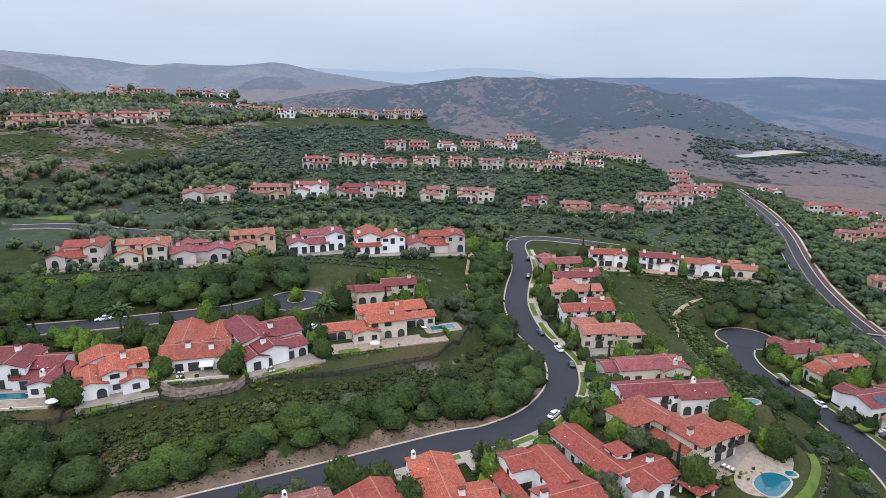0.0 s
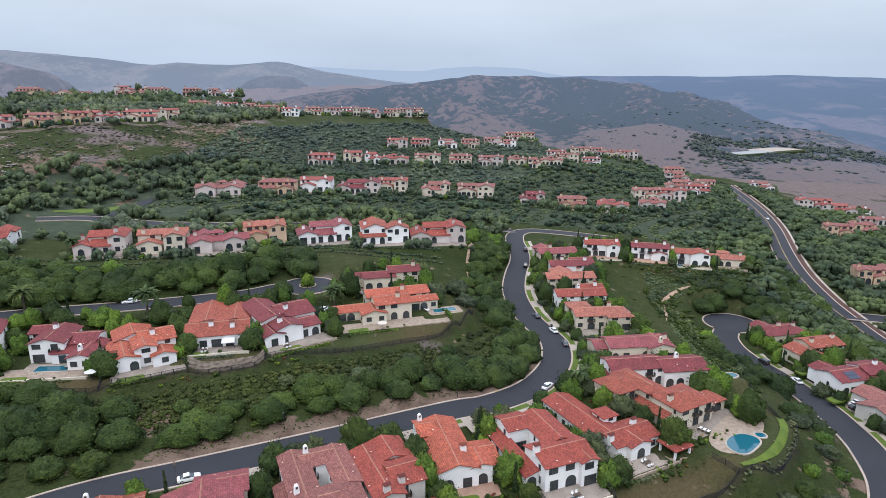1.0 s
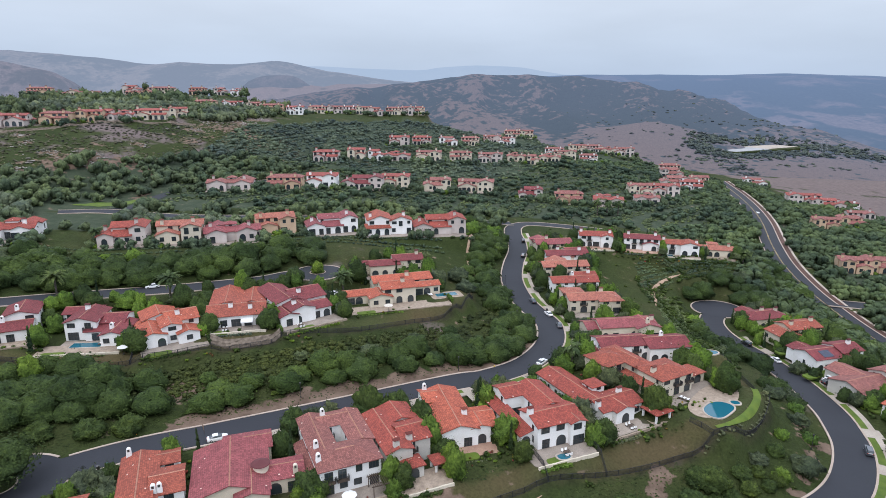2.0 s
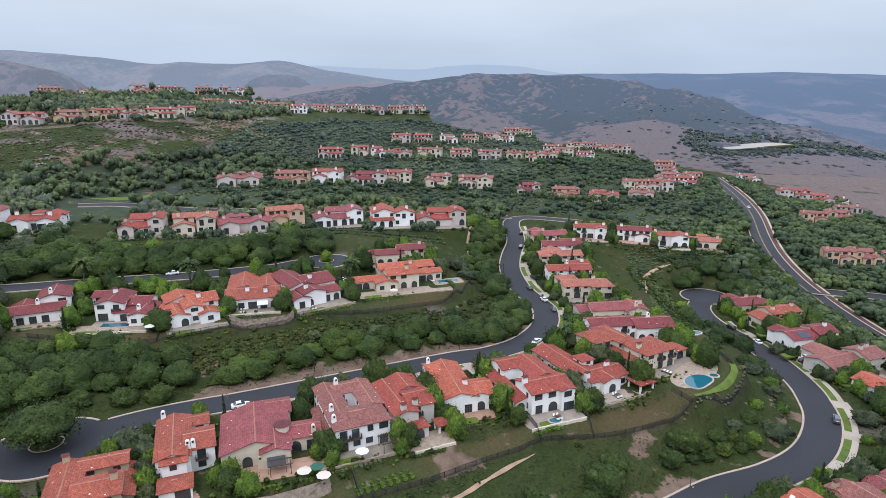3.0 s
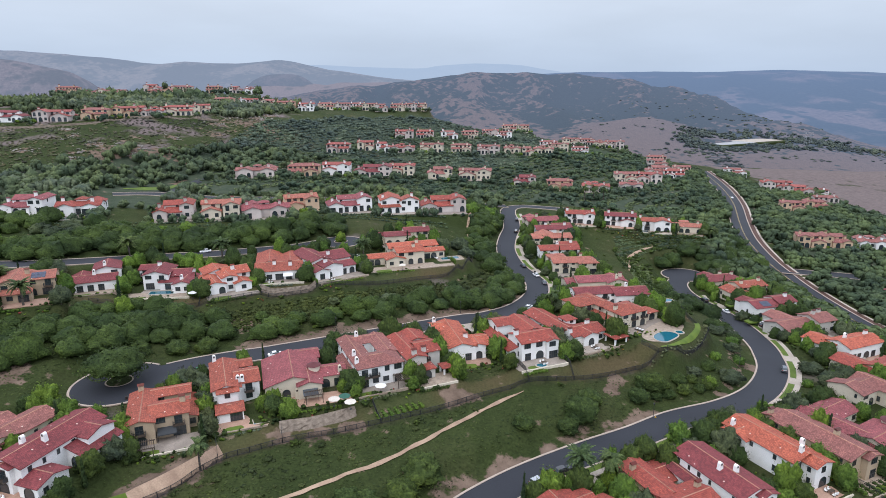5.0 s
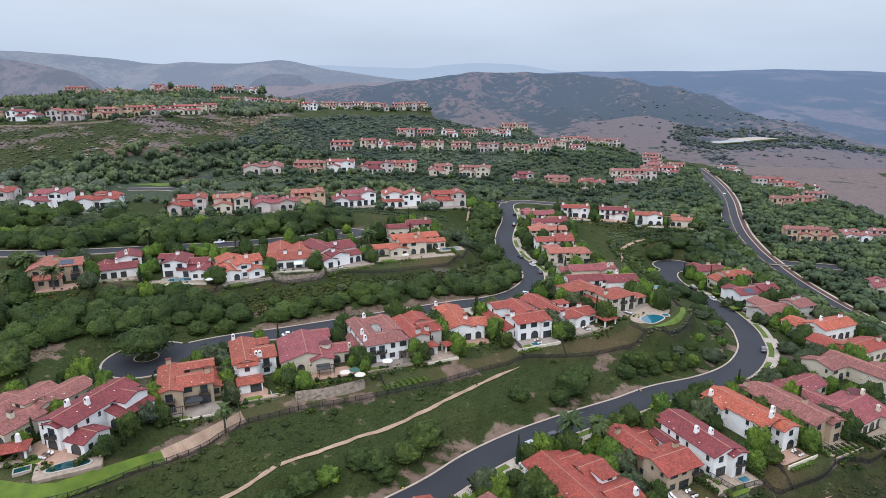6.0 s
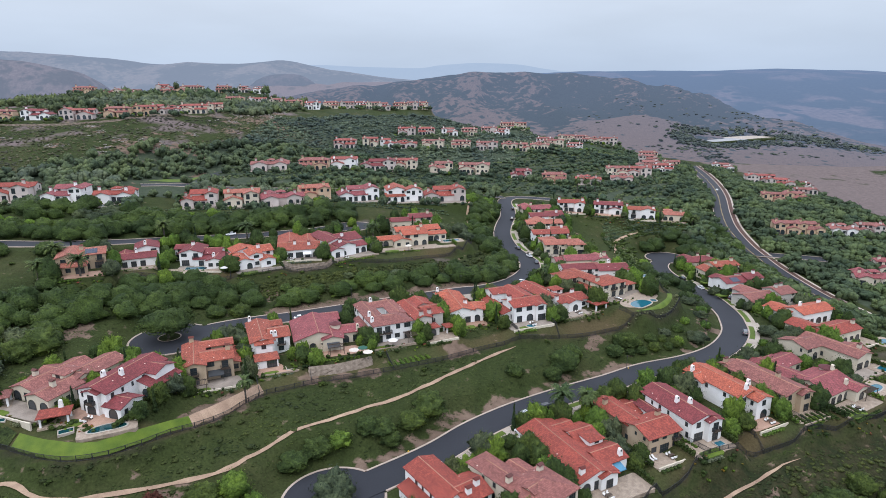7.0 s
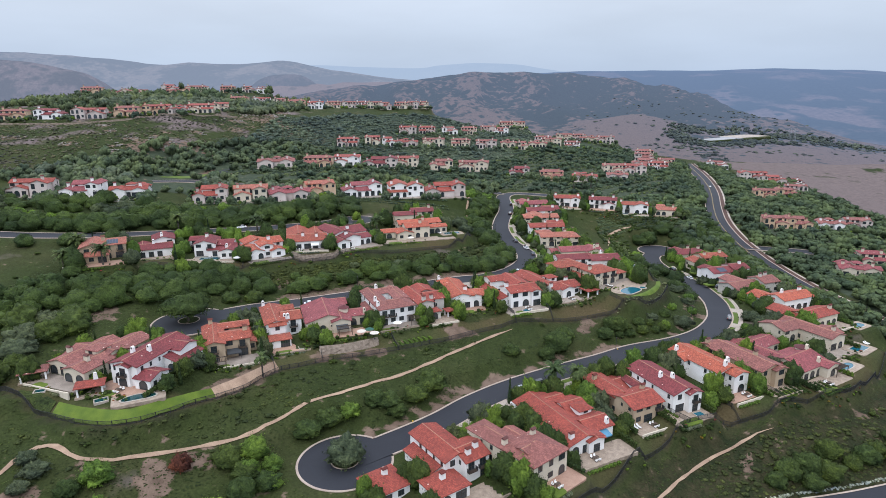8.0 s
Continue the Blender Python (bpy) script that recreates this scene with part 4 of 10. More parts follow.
    (39.6, 109.8, 7.0, 27, [(0, 1.2, 13, 8.5, 3.5, "gx"), (3, -0.4, 6, 6, 3.6, "gy"), (-2, 6, 8, 21, 3.5, "gy"), (4, 10.5, 4.2, 4.2, 5.2, "hip")], "red", "white", [(0, 3.4, "plain"), (9.2, 6, "plain")], 1),
    (57.6, 122.2, 8.0, 29, [(0, 0, 12, 10, 5.5, "hip"), (0, 9, 6, 15, 5.5, "hip"), (-7, 14, 10, 9, 5.4, "hip"), (13.5, 2, 6, 5.5, 2.9, "hip"), (-2.4, 3, 2.4, 10, 2.8, "shed_x")], "rust", "cream", [(1.4, 4.6, "plain")], 2),
    (62.5, 147.0, 7.2, 8, [(0, 0, 13.5, 10, 4.8, "gx"), (-15, 2, 16, 9, 5.2, "gx"), (-18, 3, 4, 7, 3.0, "hip")], "burgundy", "white", [(6, 5.5, "arched")], 2),
    (52.0, 165.5, 6.8, 8, [(0, 0, 20, 9, 4.4, "gx"), (12, -2, 8.5, 9, 4.4, "gy"), (-4, 2, 6, 8, 3.4, "gx")], "pink", "cream", [(16, -0.6, "arched"), (19, 3, "plain")], 2),
    (46.0, 190.0, 7.4, 6, [(0, 0, 18, 9, 5.0, "gx"), (11, -2.5, 9, 10, 5.2, "hip"), (0, 6, 8, 8, 5.4, "hip")], "terracotta", "cream", [(15, 8.6, "plain")], 2),
    (43.0, 209.0, 8.2, 6, [(0, 0, 19, 9, 5.0, "gx"), (11, 4, 9, 10, 5.2, "gx")], "red", "white", [(10, 7, "arched"), (17, 8, "plain")], 2),
    (42.0, 227.0, 9.4, 6, [(0, 0, 20, 9, 5.2, "gx"), (4, 6, 9, 8, 5.0, "gy")], "terracotta", "cream", [(14, 5, "plain")], 2),
    (46.0, 243.0, 10.2, 6, [(0, 0, 18, 9, 5.2, "gx"), (10, 3, 10, 9, 5.4, "gx")], "burgundy", "white", [(6, 5, "plain"), (16, 4, "plain")], 2),
    (44.0, 262.0, 10.6, 8, [(0, 0, 18, 10, 5.2, "gx"), (0, 4, 9, 10, 5.2, "gy")], "pink", "cream", [(6, 5, "plain")], 2),
    (67.0, 272.0, 12.4, -5, [(0, 0, 16, 9, 5.6, "gx"), (10, -2, 6, 7, 5.6, "gy"), (2, 7, 8, 8, 3.4, "gy")], "red", "white", [(0.8, 4, "plain"), (15, 3, "plain")], 2),
    (89.0, 271.0, 11.4, -14, [(0, 0, 17, 9, 5.6, "gx"), (9, -2, 7, 7, 3.4, "gy")], "burgundy", "white", [(2, 4, "plain"), (15, 4, "plain")], 2),
    (110.0, 279.0, 6.6, -14, [(0, 0, 12, 9, 5.6, "gx"), (10, -1.5, 9, 9, 5.6, "gy")], "rust", "white", [(2, 4, "plain"), (18, 3, "plain")], 2),
    (135.0, 287.0, 3.2, -14, [(0, 0, 16, 9, 3.8, "gx"), (4, 6, 5, 5, 5.4, "hip")], "terracotta", "cream", [(14, 4, "plain")], 1),
    # west lane
    (-146.0, 110.5, 23.0, 24, [(0, 0, 9, 14, 5.8, "gy"), (7, 3, 9, 10, 5.6, "gx"), (2, -3, 8, 3, 3.0, "shed_y")], "terracotta", "tan", [(8, 7, "plain")], 2),
    (-137.5, 131.0, 18.6, 24, [(0, 0, 17, 9, 3.5, "gx"), (9, 6, 9, 11, 5.9, "gy"), (1, 7, 8, 9, 3.4, "gy")], "burgundy", "white", [(13, 7.2, "arched"), (9.5, 4.5, "arched")], 2),
    (-113, 140.8, 17.0, 8, [(-1, 0, 9, 12, 5.6, "gy"), (7, 2, 8, 9, 4.4, "gx"), (11, -6, 6.5, 12, 3.5, "gy"), (-5, 9, 10, 7, 5.2, "gx"), (5, -1.2, 6, 4, 3.0, "shed_y")], "burgundy", "white", [(13.5, -3, "arched"), (3, 8, "plain")], 2),
    (-88.6, 134.6, 16.6, 32, [(0, 0, 7, 14, 3.6, "gy"), (6, 1, 5.5, 9, 5.4, "gy"), (8, 5, 9, 10, 5.4, "gx"), (10, -1, 6, 7, 3.2, "gy"), (2, 12, 10, 9, 4.6, "gy")], "orange", "white", [(1, 2, "plain"), (11.5, 8, "plain")], 2),
    (-75.0, 149.0, 17.4, 14, [(0, 0, 17.5, 12, 3.7, "gx"), (0, 8, 10, 18, 4.2, "gy"), (9, 10, 8, 15, 3.8, "gy")], "rust", "white", [(7, 4.5, "plain"), (13, 3.2, "plain")], 1),
    (-52.6, 151.4, 16.8, 36, [(0, 0, 6, 9, 3.4, "gy"), (4, 0.5, 8, 10, 4.6, "gy"), (11, 1.5, 7, 8, 3.4, "gx"), (2, 8, 9, 19, 5.2, "gy"), (9, 10, 11, 13, 4.4, "gx"), (6, 9, 3.4, 3.4, 6.4, "hip")], "burgundy", "white", [(6.4, 4.5, "plain"), (12, 14, "plain")], 2),
    (-27.2, 173.8, 15.3, 18, [(0, 0, 8, 8, 3.4, "gy"), (5, 2, 12, 9, 5.6, "gx"), (-8, 5, 10, 7, 3.2, "gx"), (4, 12, 22, 9, 5.0, "gx"), (18, 8, 10, 6, 3.4, "gx")], "orange", "cream", [(13, 5.5, "plain"), (17, 15, "plain")], 2),
    (-31.0, 207.0, 16.2, 14, [(0, 0, 12, 8, 4.6, "gx"), (10, 2, 12, 9, 5.6, "gx"), (-4, 4, 6, 6, 4.2, "hip")], "burgundy", "cream", [(20, 6, "plain")], 2),
]

# the rest by terrace: corner-free rows of (x, y, z, heading, width, plan, roof, wall)
ROWS_UP = [
    (-221, 196, 34.4, 10, 21, "L", "red", "white"), (-195, 197, 33.4, 8, 19, "H", "pink", "white"), (-172, 202, 32.2, 14, 19, "low", "red", "white"),
    (-131.8, 211, 28.0, 16, 17.9, "H", "red", "white"), (-111.9, 219, 26.7, 16, 18.4, "L", "terracotta", "cream"), (-91.1, 225, 26.1, 22, 23.1, "low", "pink", "white"), (-75.8, 240, 25.8, 24, 17.0, "L", "terracotta", "peach"),
    (-53.4, 252, 23.2, 18, 23.9, "H", "pink", "white"), (-26.8, 254, 22.4, 12, 23.1, "long", "rust", "white"), (-3.1, 257, 21.7, 8, 24.9, "H", "red", "white"),
    (-124.3, 318, 32.9, 6, 25.9, "low", "terracotta", "white"), (-98.4, 338, 30.3, 4, 21.4, "box", "terracotta", "peach"), (-79.9, 358, 28.4, 2, 19.8, "L", "red", "white"), (-56.0, 372, 25.1, 0, 27.3, "H", "burgundy", "white"),
    (-35.8, 396, 22.7, 0, 19.6, "L", "red", "cream"), (-6.7, 400, 19.6, 0, 19.4, "H", "terracotta", "cream"), (20.9, 407, 17.3, -4, 25.7, "L", "terracotta", "cream"), (60, 405, 12.2, -6, 17, "H", "burgundy", "white"),
    (88, 405, 9.2, -6, 20, "box", "terracotta", "peach"), (116, 404, 7.8, -8, 21, "low", "orange", "white"), (147, 414, 7.4, -8, 18, "low", "rust", "white"), (150, 440, 9.4, -6, 18, "L", "rust", "cream"),
    (171, 445, 8.4, -10, 22, "L", "red", "white"), (193, 486, 9.0, -8, 22, "H", "rust", "white"), (203, 474, 7.4, -12, 18, "box", "red", "white"), (221, 502, 6.8, -8, 16, "L", "rust", "cream"), (212, 545, 8.2, -10, 20, "H", "rust", "white"), (226, 590, 7.0, -10, 20, "box", "rust", "cream"),
]
ROWS_FAR = [
    (-89, 423, 37.2, 0, 20, "box", "red", "white"), (-70, 446, 36.4, 0, 14, "L", "red", "cream"), (-56, 455, 34.6, 0, 12, "H", "red", "white"), (-40, 464, 33.0, 0, 23, "low", "red", "white"), (-15, 481, 31.0, -4, 22, "L", "rust", "cream"), (12, 497, 29.1, -4, 20, "box", "terracotta", "cream"),
    (38, 505, 26.9, -6, 22, "L", "rust", "white"), (62, 519, 26.4, -6, 17, "low", "rust", "cream"), (76, 511, 24.6, -6, 11, "H", "rust", "cream"), (93, 525, 25.0, -8, 20, "low", "rust", "cream"), (114, 562, 23.4, -8, 22, "L", "rust", "cream"), (136, 560, 20.2, -8, 18, "box", "rust", "white"),
    (-41, 511, 40.8, 0, 18, "L", "red", "white"), (-22, 528, 39.6, 0, 18, "box", "red", "white"), (2, 546, 37.6, 0, 18, "H", "rust", "white"), (23, 566, 36.2, -4, 18, "box", "rust", "cream"), (48, 616, 33.6, -4, 19, "L", "rust", "white"), (62, 606, 32.6, -6, 18, "H", "rust", "white"), (72, 648, 37.0, -4, 18, "box", "rust", "cream"), (88, 660, 36.0, -4, 18, "L", "rust", "cream"),
    (110, 597, 23.0, -6, 20, "box", "rust", "white"), (142, 640, 22.0, -8, 20, "L", "rust", "cream"), (162, 648, 21.0, -8, 18, "box", "rust", "white"), (178, 644, 20.0, -8, 20, "low", "rust", "cream"), (192, 636, 19.0, -10, 22, "L", "rust", "white"),
    (-332, 355, 65.8, 8, 20, "box", "terracotta", "peach"), (-308, 361, 65.8, 6, 22, "H", "burgundy", "white"), (-281, 366, 65.8, 4, 26, "L", "red", "white"), (-258, 380, 66.7, 4, 20, "box", "rust", "peach"), (-242, 392, 67.2, 8, 17, "L", "red", "peach"), (-235, 402, 67.4, 8, 12, "H", "red", "white"), (-226, 410, 67.1, 10, 12, "low", "red", "white"), (-217, 430, 66.8, 14, 25, "box", "orange", "cream"), (-209, 458, 66.9, 14, 14, "L", "orange", "cream"),
    (-222, 548, 70.8, 4, 21, "box", "rust", "peach"), (-204, 568, 69.2, 4, 20, "L", "red", "white"), (-188, 590, 68.0, 4, 18, "H", "rust", "cream"), (-170, 584, 66.3, 4, 22, "box", "rust", "peach"), (-148, 584, 64.2, 4, 18, "L", "red", "white"),
    (-400, 590, 82.2, 6, 24, "box", "rust", "peach"), (-340, 528, 78.4, 6, 15, "low", "rust", "cream"), (-334, 549, 78.6, 6, 30, "L", "terracotta", "cream"), (-334, 640, 84.0, 0, 18, "H", "red", "white"), (-302, 640, 82.4, 0, 28, "box", "terracotta", "cream"), (-306, 600, 78.5, 4, 30, "L", "rust", "peach"), (-265, 642, 82.0, 0, 18, "box", "rust", "peach"), (-241, 644, 81.6, 0, 13, "H", "rust", "white"), (-224, 648, 81.4, 0, 15, "low", "rust", "white"),
    (-138, 640, 63.0, 0, 20, "box", "rust", "cream"), (-120, 645, 62.6, 0, 17, "L", "rust", "white"), (-105, 652, 62.4, 0, 16, "box", "rust", "white"), (-89, 648, 62.0, 0, 18, "L", "rust", "cream"), (-74, 632, 61.6, 0, 15, "H", "rust", "white"), (-56, 640, 61.6, 0, 18, "box", "rust", "cream"), (-42, 650, 61.8, 0, 14, "L", "rust", "white"), (-29, 660, 61.6, 0, 12, "box", "rust", "cream"),
    (298, 560, -3.0, -14, 22, "H", "rust", "white"), (282.5, 449, 0.5, -14, 26.4, "L", "red", "white"), (296.1, 440, -1.7, -14, 25.0, "H", "red", "white"), (330, 470, -9.5, -14, 22, "box", "rust", "white"), (300.0, 405, -5.0, -12, 18, "L", "rust", "white"), (258, 378, -4.0, -18, 18, "L", "terracotta", "peach"), (282, 386, -4.8, -12, 18, "H", "rust", "peach"),
    (222, 290, -8.0, -16, 17, "L", "terracotta", "peach"), (243, 297, -10.0, -8, 17, "H", "rust", "peach"), (268, 301, -11.8, -14, 18, "low", "rust", "white"), (292, 308, -14.0, -10, 18, "L", "terracotta", "white"), (226, 205, -15.8, -14, 22, "low", "pink", "cream"), (246, 224, -15.4, -14, 14, "box", "pink", "cream"),
]
for hx, hy, hz, yaw, wings, *_ in NEAR:
    a = math.radians(yaw)
    x0, x1 = min(b[0] for b in wings), max(b[0] + b[2] for b in wings)
    y0, y1 = min(b[1] for b in wings), max(b[1] + b[3] for b in wings)
    mx, my = (x0 + x1) / 2, (y0 + y1) / 2 - 1.8
    PADS.append((hx + math.cos(a) * mx - math.sin(a) * my, hy + math.sin(a) * mx + math.cos(a) * my, hz, a, (x1 - x0) / 2 + 0.5, (y1 - y0) / 2 + 2.8, 4.6))
for hx, hy, hz, yaw, w, *_ in ROWS_UP + ROWS_FAR:
    a = math.radians(yaw)
    PADS.append((hx - math.sin(a) * 7, hy + math.cos(a) * 7, hz, a, w / 2 + 1, 11, 7.0))
PADS += [(72, 121, 7.95, 0.82, 15, 8, 5), (-88, 26, 10.7, 0.45, 10, 4.5, 5), (-108, 136.5, 16.9, 0.38, 8.5, 4, 4), (128.8, 67.6, -2.4, 0.6, 6, 4, 5), (142.5, 82, -2.4, 0.6, 6, 4.5, 5), (156.5, 104, -2.7, 0.5, 5, 4, 5)]
PADS += [(-0.6, 187.6, 15.4, 0.3, 7, 5, 5), (83.8, 154.4, 7.1, 0.2, 4, 3, 4), (-112, 29, 11.9, 0.35, 8, 4, 4)]

# the terraces shape the hillside too
SP = np.vstack([SP, [(px, py, pz) for px, py, pz, *_ in PADS[len(NEAR) : len(NEAR) + len(ROWS_UP + ROWS_FAR)]]])
LAND = fit_land()

# the fence lines at the foot of the gardens, and the clipped banks above them
FENCES = [
    [(24, 2), (36.3, 12.5), (49, 24.7), (64.8, 35.3), (81.7, 40.6), (97.8, 46.9), (120.1, 53.5), (139.9, 68.1), (154, 84)],
    [(-123, 29), (-117.2, 25.9), (-109.6, 21.7), (-104.7, 19.7), (-93.9, 16.2), (-86.6, 15.9), (-80.7, 18.5), (-75.5, 23.4), (-71.1, 28.8), (-66.8, 32.8), (-61.6, 39.0), (-55.4, 48.8), (-42.6, 58.1), (-31, 63), (-19.5, 68.3), (-4.5, 75.5), (8.1, 83), (21.8, 89.5), (36, 93.8), (50, 99.5), (57, 102.6), (65, 105.6), (74.2, 108.4), (83.4, 117.3), (90, 127.3), (92, 135), (92.2, 141), (91.4, 150), (89.7, 157), (88, 172)],
    [(-125, 124), (-101.9, 126.2), (-89.2, 128.4), (-79.9, 132), (-69.8, 137.9), (-51.2, 146.1), (-30.9, 156.1), (-14.4, 165.3), (-1.3, 173.5), (7.8, 185.9), (10, 200)],
]
def beside(points, off):
    """A line beside another, off metres to its left."""
    p = smooth_line([(*q, 0) for q in points], 2.0)
    t = np.gradient(p[:, :2], axis=0)
    t /= np.linalg.norm(t, axis=1)[:, None]
    return np.c_[p[:, :2] + np.c_[-t[:, 1], t[:, 0]] * off, p[:, 2]]


BANK_LINES = [beside(q, 3.0) for q in FENCES]


# ---------------------------------------------------------------- the ground sheet
def graded(lo, hi, step, end_lo, end_hi, grow=1.14):
    mid = np.arange(lo, hi + step / 2, step)
    up, down, s = [mid[-1]], [mid[0]], step
    while up[-1] < end_hi:
        s *= grow
        up.append(up[-1] + s)
    s = step
    while down[-1] > end_lo:
        s *= grow
        down.append(down[-1] - s)
    return np.r_[down[:0:-1], mid, up[1:]]


gx, gy = graded(-215, 245, 2.0, -4600, 4600), graded(-45, 345, 2.0, -900, 4700, 1.09)
GX, GY = np.meshgrid(gx, gy)
GZ = ground(GX, GY)
nx, ny = len(gx), len(gy)
idx = np.arange(nx * ny).reshape(ny, nx)
quads = np.stack([idx[:-1, :-1], idx[:-1, 1:], idx[1:, 1:], idx[1:, :-1]], -1).reshape(-1, 4)
land = bpy.data.meshes.new("ground")
land.vertices.add(nx * ny)
land.vertices.foreach_set("co", np.stack([GX, GY, GZ], -1).astype(np.float32).ravel())
land.loops.add(len(quads) * 4)
land.loops.foreach_set("vertex_index", quads.ravel().astype(np.int32))
land.polygons.add(len(quads))
land.polygons.foreach_set("loop_start", np.arange(0, len(quads) * 4, 4, dtype=np.int32))
land.polygons.foreach_set("use_smooth", np.ones(len(quads), bool))
land.update()


def near_line(line, x, y):
    """Distance from places to a line, and the side (plus: left of its way)."""
    p = np.asarray(line)[:, :2]
    best, side = np.full(len(x), 1e9), np.zeros(len(x))
    for k in range(0, len(x), 20000):
        xs, ys = x[k : k + 20000], y[k : k + 20000]
        d = np.hypot(xs[:, None] - p[:, 0], ys[:, None] - p[:, 1])
        j = d.argmin(1)
        t = p[np.minimum(j + 1, len(p) - 1)] - p[np.maximum(j - 1, 0)]
        best[k : k + 20000] = d[np.arange(len(xs)), j]
        side[k : k + 20000] = np.sign(t[:, 0] * (ys - p[j, 1]) - t[:, 1] * (xs - p[j, 0]))
    return best, side


fx, fy = GX.ravel(), GY.ravel()
inner = np.nonzero((np.abs(fx) < 330) & (fy > -80) & (fy < 640))[0]
dirt, dry = np.zeros(nx * ny), np.zeros(nx * ny)
up_d, up_s = near_line(ROADS["upper_street"][0], fx[inner], fy[inner])
bank = (up_s > 0) & (fy[inner] < 165)
dirt[inner] = np.where(bank, 1 - smooth(8, 15, up_d), 0)
lo_d, lo_s = near_line(ROADS["lower_street"][0], fx[inner], fy[inner])
dirt[inner] = np.maximum(dirt[inner], np.where((lo_s > 0) & (fx[inner] < 60), 0.6 * (1 - smooth(7, 11, lo_d)), 0))
for bx, by, r, s in [(47, 92, 3.5, 1.0), (50, 97, 3, 1.0), (-126, 80, 9, 1), (-120, 74, 6, 0.8), (-72, 121, 5, 0.9), (-66, 124, 4, 0.8), (-50, 10, 5, 0.6), (-74, 4, 7, 0.6), (101, 118, 3.5, 0.9), (100, 128, 3, 0.9), (-204, 320, 10, 0.9), (-165, 455, 16, 0.9), (-190, 330, 9, 0.8), (-150, 440, 12, 0.8), (-178, 400, 10, 0.5), (-215, 312, 12, 0.7), (-165, 300, 6, 0.8), (-60, 45, 5, 0.8), (-66, 41, 5, 1.0), (-70, 36, 4, 1.0), (-62, 46, 4, 1.0), (-57, 50, 3, 0.8), (-35, 62, 4, 0.8), (-27, 66, 4, 0.7), (-44, 59, 3.5, 0.6), (0, 81, 3.5, 1.0), (4, 82.5, 3, 1.0), (97.3, 124.7, 2.2, 1.0), (95.8, 118.4, 2.2, 1.0), (94.0, 112.5, 2.2, 1.0), (93.1, 109.3, 2.2, 1.0), (86.9, 101.7, 2.2, 1.0), (82.1, 96.6, 2.2, 1.0), (-67, 13.9, 3.5, 1.0), (-72.4, 7, 4, 1.0), (-75, 9.4, 3, 1.0), (-63.5, 13.5, 3, 0.9), (-97.8, -2.5, 4, 1.0), (-91, 5.5, 3, 0.8), (77.5, 25, 2, 1.0), (78.2, 28, 1.8, 1.0), (122, 48, 2.2, 1.0), (-261, 350, 5, 1.0), (-248, 336, 4, 1.0), (-228, 295, 3.5, 1.0), (-232, 305, 3, 1.0), (-259, 301, 5, 0.9), (-207, 327, 6, 1.0), (-227, 323, 5, 0.9), (-205, 317, 6, 0.9), (-297, 307, 7, 0.9), (-196, 366, 5, 0.8), (-170, 485, 9, 1.0), (-167, 517, 9, 1.0), (-184, 427, 8, 0.9), (-185, 463, 8, 0.9)]:
    d = np.hypot(fx - bx, fy - by)
    dirt = np.maximum(dirt, s * (1 - smooth(r * 0.5, r * 1.3, d)))
rocks = np.random.default_rng(3)
for bx, by, r in zip(rocks.uniform(-330, -130, 40), rocks.uniform(300, 470, 40), rocks.uniform(1.5, 5, 40)):
    if by > 330 - 0.35 * (bx + 200):
        dirt = np.maximum(dirt, 0.6 * (1 - smooth(r * 0.4, r * 1.3, np.hypot((fx - bx) * 0.6, fy - by))))
dry = smooth(480, 700, np.hypot(fx - 20, fy - 200)) * (fx > -60) + smooth(300, 380, fx) * (fy > 330)
dry = np.clip(np.maximum(dry, smooth(700, 1000, np.hypot(fx, fy))), 0, 1)
dry = np.maximum(dry, 0.34 * smooth(270, 310, fy) * smooth(-120, -160, fx) * (fy < 560))
bank_w, edge_w = np.zeros(nx * ny), np.zeros(nx * ny)
for q in FENCES:
    d, side = near_line(beside(q, 0.0), fx[inner], fy[inner])
    bank_w[inner] = np.maximum(bank_w[inner], (side > 0) * (1 - smooth(6.0, 7.5, d)))
    edge_w[inner] = np.maximum(edge_w[inner], 0.7 * (1 - smooth(0.3, 1.6, d)))
heath = np.zeros(nx * ny)
d, side = near_line(beside(FENCES[0], 0.0), fx[inner], fy[inner])
heath[inner] = (side < 0) * smooth(0.5, 4, d) * (1 - smooth(60, 90, fy[inner])) * smooth(10, 45, fx[inner]) * smooth(-70, -25, fy[inner]) * (1 - smooth(220, 300, fx[inner]))
# ground tone in the woods: shade between crowns painted in, lifted for haze
wood_shade = np.zeros(nx * ny)
for poly in ([(-250, 222), (-170, 262), (-118, 280), (-100, 385), (-137, 392), (-172, 355), (-205, 322), (-238, 280)], [(-300, 420), (-180, 470), (-160, 600), (-300, 640), (-420, 600)], [(195, 130), (330, 130), (330, 470), (270, 470), (225, 380), (205, 220)], [(-150, 292), (-95, 284), (-20, 331), (50, 352), (110, 338), (172, 312), (215, 420), (255, 560), (200, 690), (40, 700), (-40, 620), (-110, 560), (-160, 480), (-165, 350)], [(-240, 205), (-90, 240), (-90, 256), (-240, 250)]):
    hit = np.zeros(nx * ny, bool)
    for (x0, y0), (x1, y1) in zip(poly, poly[1:] + poly[:1]):
        hit ^= ((y0 > fy) != (y1 > fy)) & (fx < (x1 - x0) * (fy - y0) / (y1 - y0 + 1e-9) + x0)
    wood_shade[hit] = 1.0
for key, v in (("dirt", dirt), ("dry", dry), ("bank", bank_w), ("edge", edge_w), ("wood_shade", wood_shade), ("heath", heath)):
    land.attributes.new(key, "FLOAT", "POINT").data.foreach_set("value", v.astype(np.float32))

